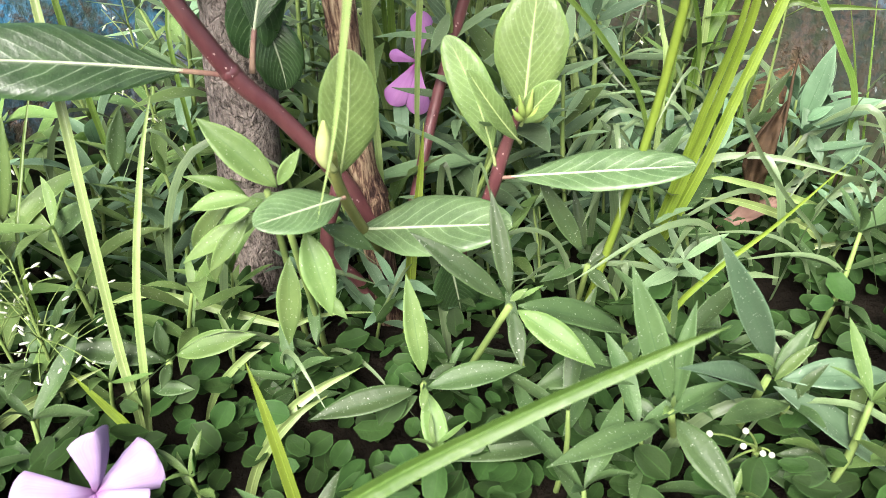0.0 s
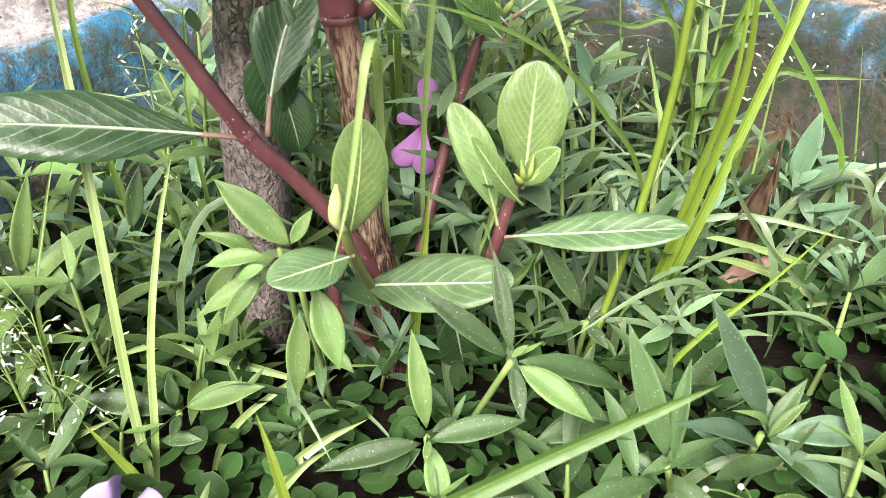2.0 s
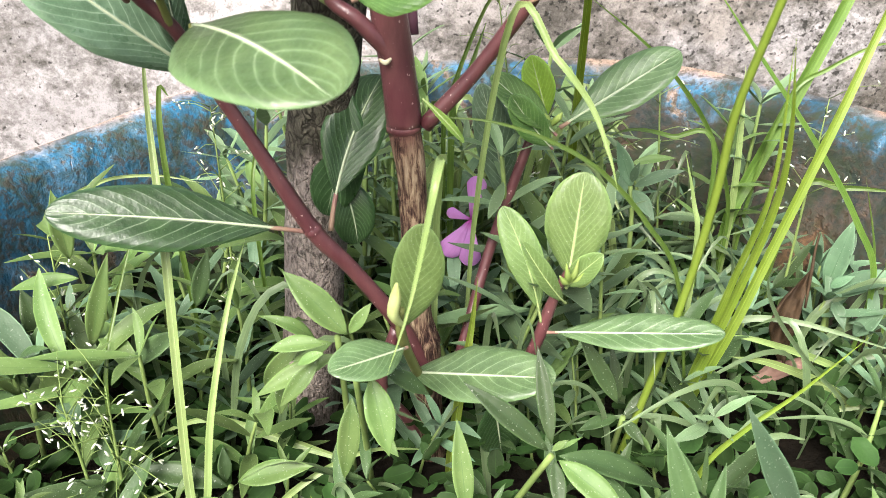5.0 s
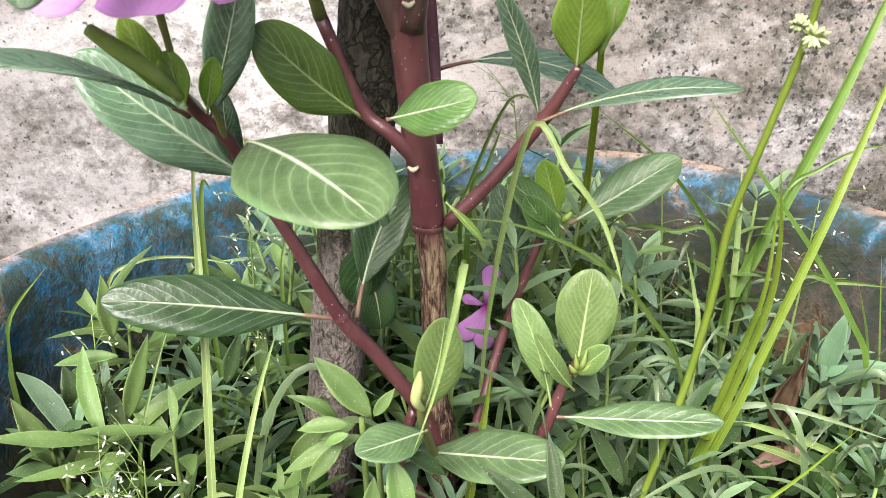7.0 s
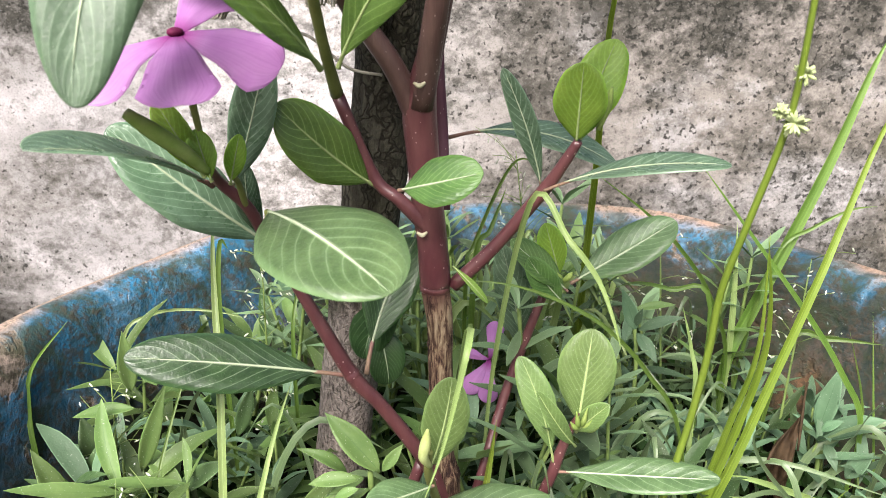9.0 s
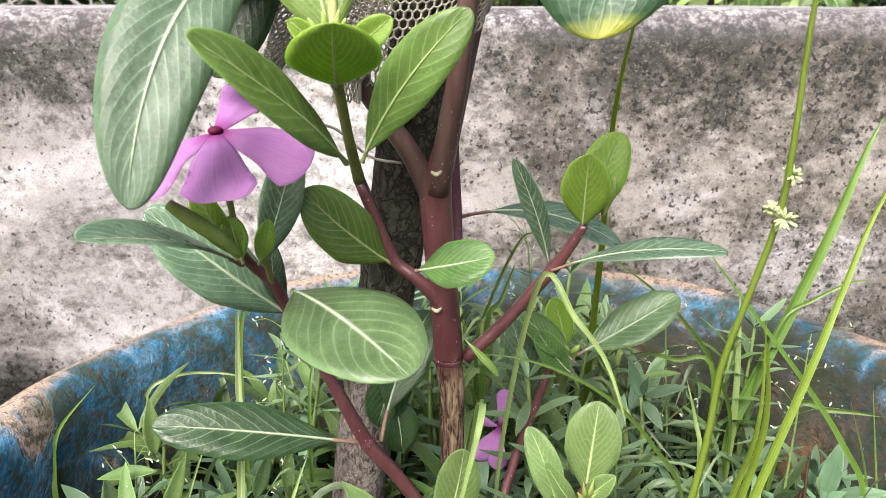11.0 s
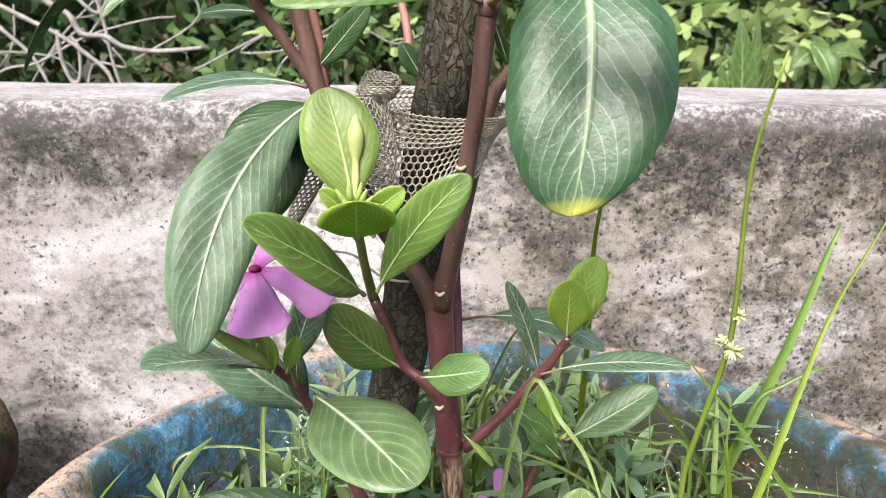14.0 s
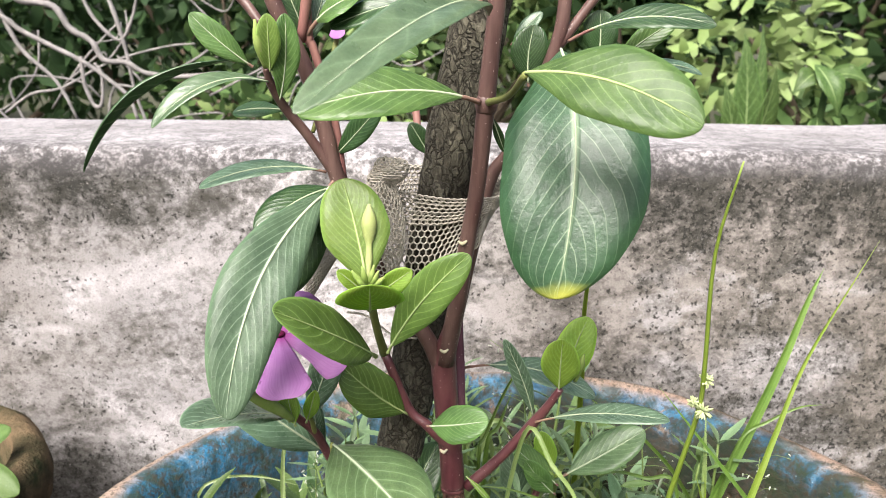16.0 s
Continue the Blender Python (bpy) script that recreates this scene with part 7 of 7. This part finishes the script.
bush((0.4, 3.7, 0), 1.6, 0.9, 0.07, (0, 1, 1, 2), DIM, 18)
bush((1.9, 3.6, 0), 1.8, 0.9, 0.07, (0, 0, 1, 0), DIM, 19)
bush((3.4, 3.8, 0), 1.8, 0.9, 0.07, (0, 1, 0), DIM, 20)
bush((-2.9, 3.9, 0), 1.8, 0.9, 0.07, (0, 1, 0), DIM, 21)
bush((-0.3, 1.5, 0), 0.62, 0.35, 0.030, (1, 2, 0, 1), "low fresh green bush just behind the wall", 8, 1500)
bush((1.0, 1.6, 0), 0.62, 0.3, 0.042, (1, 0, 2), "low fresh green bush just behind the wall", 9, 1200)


def tree(at, height, seed):
    rnd = random.Random(seed)
    ob = thing("tree", (at[0], at[1], 0), "leafy tree standing some way behind the wall", "tree", "trees beyond the wall")
    bm = bmesh.new()
    tube_into(bm, [(at[0], at[1], -0.05, 0.12), (at[0] + 0.1, at[1], height * 0.35, 0.09), (at[0], at[1] + 0.1, height * 0.7, 0.05)], 10, 4)
    tips = []
    for k in range(8):
        w = rnd.uniform(0, 6.28)
        tip = Vector((at[0] + math.cos(w) * height * 0.3, at[1] + math.sin(w) * height * 0.3, height * rnd.uniform(0.4, 1.0)))
        tips.append(tip)
        tube_into(bm, [(at[0], at[1], height * rnd.uniform(0.2, 0.5), 0.045), (*(Vector((at[0], at[1], height * 0.5)).lerp(tip, 0.6)), 0.025), (*tip, 0.008)], 6, 3)
    part("trunk", bm, TREEBARK, ob)
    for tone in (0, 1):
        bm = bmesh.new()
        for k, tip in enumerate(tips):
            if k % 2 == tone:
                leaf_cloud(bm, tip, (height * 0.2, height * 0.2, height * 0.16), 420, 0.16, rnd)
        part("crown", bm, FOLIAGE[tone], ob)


for k, (x, y, h) in enumerate(((-4.5, 6.5, 4.2), (-1.6, 7.5, 3.8), (1.3, 7.0, 4.0), (4.2, 6.5, 4.5), (-7.5, 8.0, 5.0), (7.5, 8.0, 5.0))):
    tree((x, y), h, 40 + k)

# leafless grey branches behind the wall
bare = thing("bare_shrub", (-0.75, 1.0, 0), "leafless tangled grey branches behind the wall", "shrub")
rnd = random.Random(5)


def bare_branch(points, r):
    bm = bmesh.new()
    pts = [(*p, 0.68 * r * (1 - 0.5 * i / len(points))) for i, p in enumerate(points)]
    tube_into(bm, pts, 7, 5, 0.35)
    part("branch", bm, BRANCH_GREY, bare)


bare_branch([(-0.98, 1.0, -0.02), (-0.99, 0.97, 0.35), (-0.852, 0.93, 0.622), (-0.768, 0.93, 0.594), (-0.712, 0.93, 0.571), (-0.681, 0.93, 0.548), (-0.634, 0.93, 0.524), (-0.587, 0.93, 0.5), (-0.554, 0.93, 0.476), (-0.522, 0.93, 0.447), (-0.511, 0.93, 0.411)], 0.008)
bare_branch([(-0.96, 1.0, -0.02), (-0.9, 0.97, 0.4), (-0.745, 0.93, 0.613), (-0.679, 0.93, 0.595), (-0.626, 0.93, 0.586), (-0.605, 0.93, 0.553), (-0.573, 0.93, 0.534), (-0.556, 0.93, 0.505), (-0.521, 0.93, 0.501), (-0.493, 0.93, 0.486), (-0.443, 0.93, 0.479), (-0.371, 0.93, 0.485)], 0.0095)
bare_branch([(-0.736, 0.93, 0.613), (-0.712, 0.93, 0.576), (-0.685, 0.93, 0.519), (-0.636, 0.93, 0.47), (-0.609, 0.93, 0.408)], 0.006)
bare_branch([(-0.593, 0.93, 0.51), (-0.591, 0.93, 0.466), (-0.58, 0.93, 0.434), (-0.567, 0.93, 0.436), (-0.562, 0.93, 0.481), (-0.572, 0.93, 0.5)], 0.0055)
bare_branch([(-0.543, 0.93, 0.614), (-0.529, 0.93, 0.568), (-0.519, 0.93, 0.52), (-0.511, 0.93, 0.457), (-0.496, 0.93, 0.401)], 0.0055)
bare_branch([(-0.726, 0.93, 0.42), (-0.68, 0.93, 0.45), (-0.628, 0.93, 0.461), (-0.547, 0.93, 0.501), (-0.459, 0.93, 0.525), (-0.408, 0.93, 0.531)], 0.0035)
bare_branch([(-0.583, 0.93, 0.61), (-0.564, 0.93, 0.568), (-0.528, 0.93, 0.535), (-0.504, 0.93, 0.568), (-0.489, 0.93, 0.615)], 0.005)
for k in range(12):
    x = rnd.uniform(-0.95, -0.3)
    p = [Vector((x, 1.0 + rnd.uniform(-0.05, 0.15), rnd.uniform(0.3, 0.5)))]
    for i in range(4):
        p.append(p[-1] + Vector((rnd.uniform(-0.06, 0.13), rnd.uniform(-0.02, 0.02), rnd.uniform(-0.05, 0.09))))
    bare_branch([tuple(q) for q in p], rnd.uniform(0.0015, 0.0045))


def broad_plant(at, leaves, label, tone):
    ob = thing("broadleaf_plant", (at[0], at[1], 0), label, "plant", "broad-leaved plants beyond the wall")
    bm = bmesh.new()
    tube_into(bm, [(at[0], at[1], -0.02, 0.012), (at[0], at[1], 0.25, 0.010), (at[0] + 0.01, at[1], 0.48, 0.006)], 8, 3)
    part("stem", bm, FOLIAGE[1], ob)
    for base, tip, w, n, bend in leaves:
        bm = bmesh.new()
        blade_into(bm, base, tip, w, n, bend, 18, 0, 0.03, "lance", 12, 4, 0.001, 0.05)
        part("leaf", bm, LEAF["lime" if tone == 2 else "blue"], ob)


broad_plant((0.57, 1.2), [((0.58, 1.2, 0.30), (0.555, 1.19, 0.56), 0.06, (-0.2, -1, 0.2), 0.03), ((0.58, 1.2, 0.30), (0.62, 1.18, 0.50), 0.05, (0.3, -1, 0.2), 0.05), ((0.57, 1.2, 0.28), (0.52, 1.17, 0.47), 0.05, (-0.4, -1, 0.2), 0.08), ((0.58, 1.2, 0.3), (0.60, 1.22, 0.58), 0.035, (0.1, -1, 0), 0.02)], "bright yellow-green upright broad leaves behind the wall", 2)
broad_plant((0.72, 1.2), [((0.70, 1.2, 0.50), (0.735, 1.15, 0.40), 0.05, (0.1, -1, 0.3), 0.2), ((0.71, 1.2, 0.48), (0.65, 1.17, 0.44), 0.045, (-0.1, -0.8, 0.6), 0.25), ((0.72, 1.2, 0.47), (0.80, 1.17, 0.46), 0.05, (0.1, -0.6, 0.8), 0.25), ((0.72, 1.2, 0.40), (0.70, 1.16, 0.33), 0.045, (0, -1, 0.2), 0.1)], "pale drooping green leaves behind the wall", 2)
broad_plant((0.92, 1.1), [((0.92, 1.1, 0.5), (0.86, 1.05, 0.60), 0.10, (-0.2, -0.8, 0.5), 0.1), ((0.92, 1.1, 0.45), (1.02, 1.05, 0.52), 0.10, (0.2, -0.8, 0.5), 0.1), ((0.92, 1.1, 0.3), (0.90, 1.02, 0.42), 0.08, (0, -1, 0.3), 0.1)], "large bluish-green leaves behind the wall", 1)

# a sprig over the rim of the second pot
pale = thing("potted_seedling", (-0.3, 0.11, 0.242), "small light green seedling growing in the mossy pot", "plant")
bm = bmesh.new()
tube_into(bm, [(-0.305, 0.11, 0.238, 0.002), (-0.290, 0.100, 0.293, 0.0016)], 6, 4)
part("stem", bm, WEEDSTEM, pale)
for tip, n in (((-0.247, 0.085, 0.284), (0.2, -0.6, 0.8)), ((-0.268, 0.065, 0.298), (0, -0.9, 0.4)), ((-0.32, 0.085, 0.310), (0, -0.6, 0.8)), ((-0.272, 0.125, 0.305), (0, -0.6, 0.8))):
    bm = bmesh.new()
    blade_into(bm, (-0.290, 0.100, 0.293), tip, 0.02, n, 0.1, 12, 0, 0, "oval", 10, 4)
    part("leaf", bm, LEAF["weedlight"], pale)
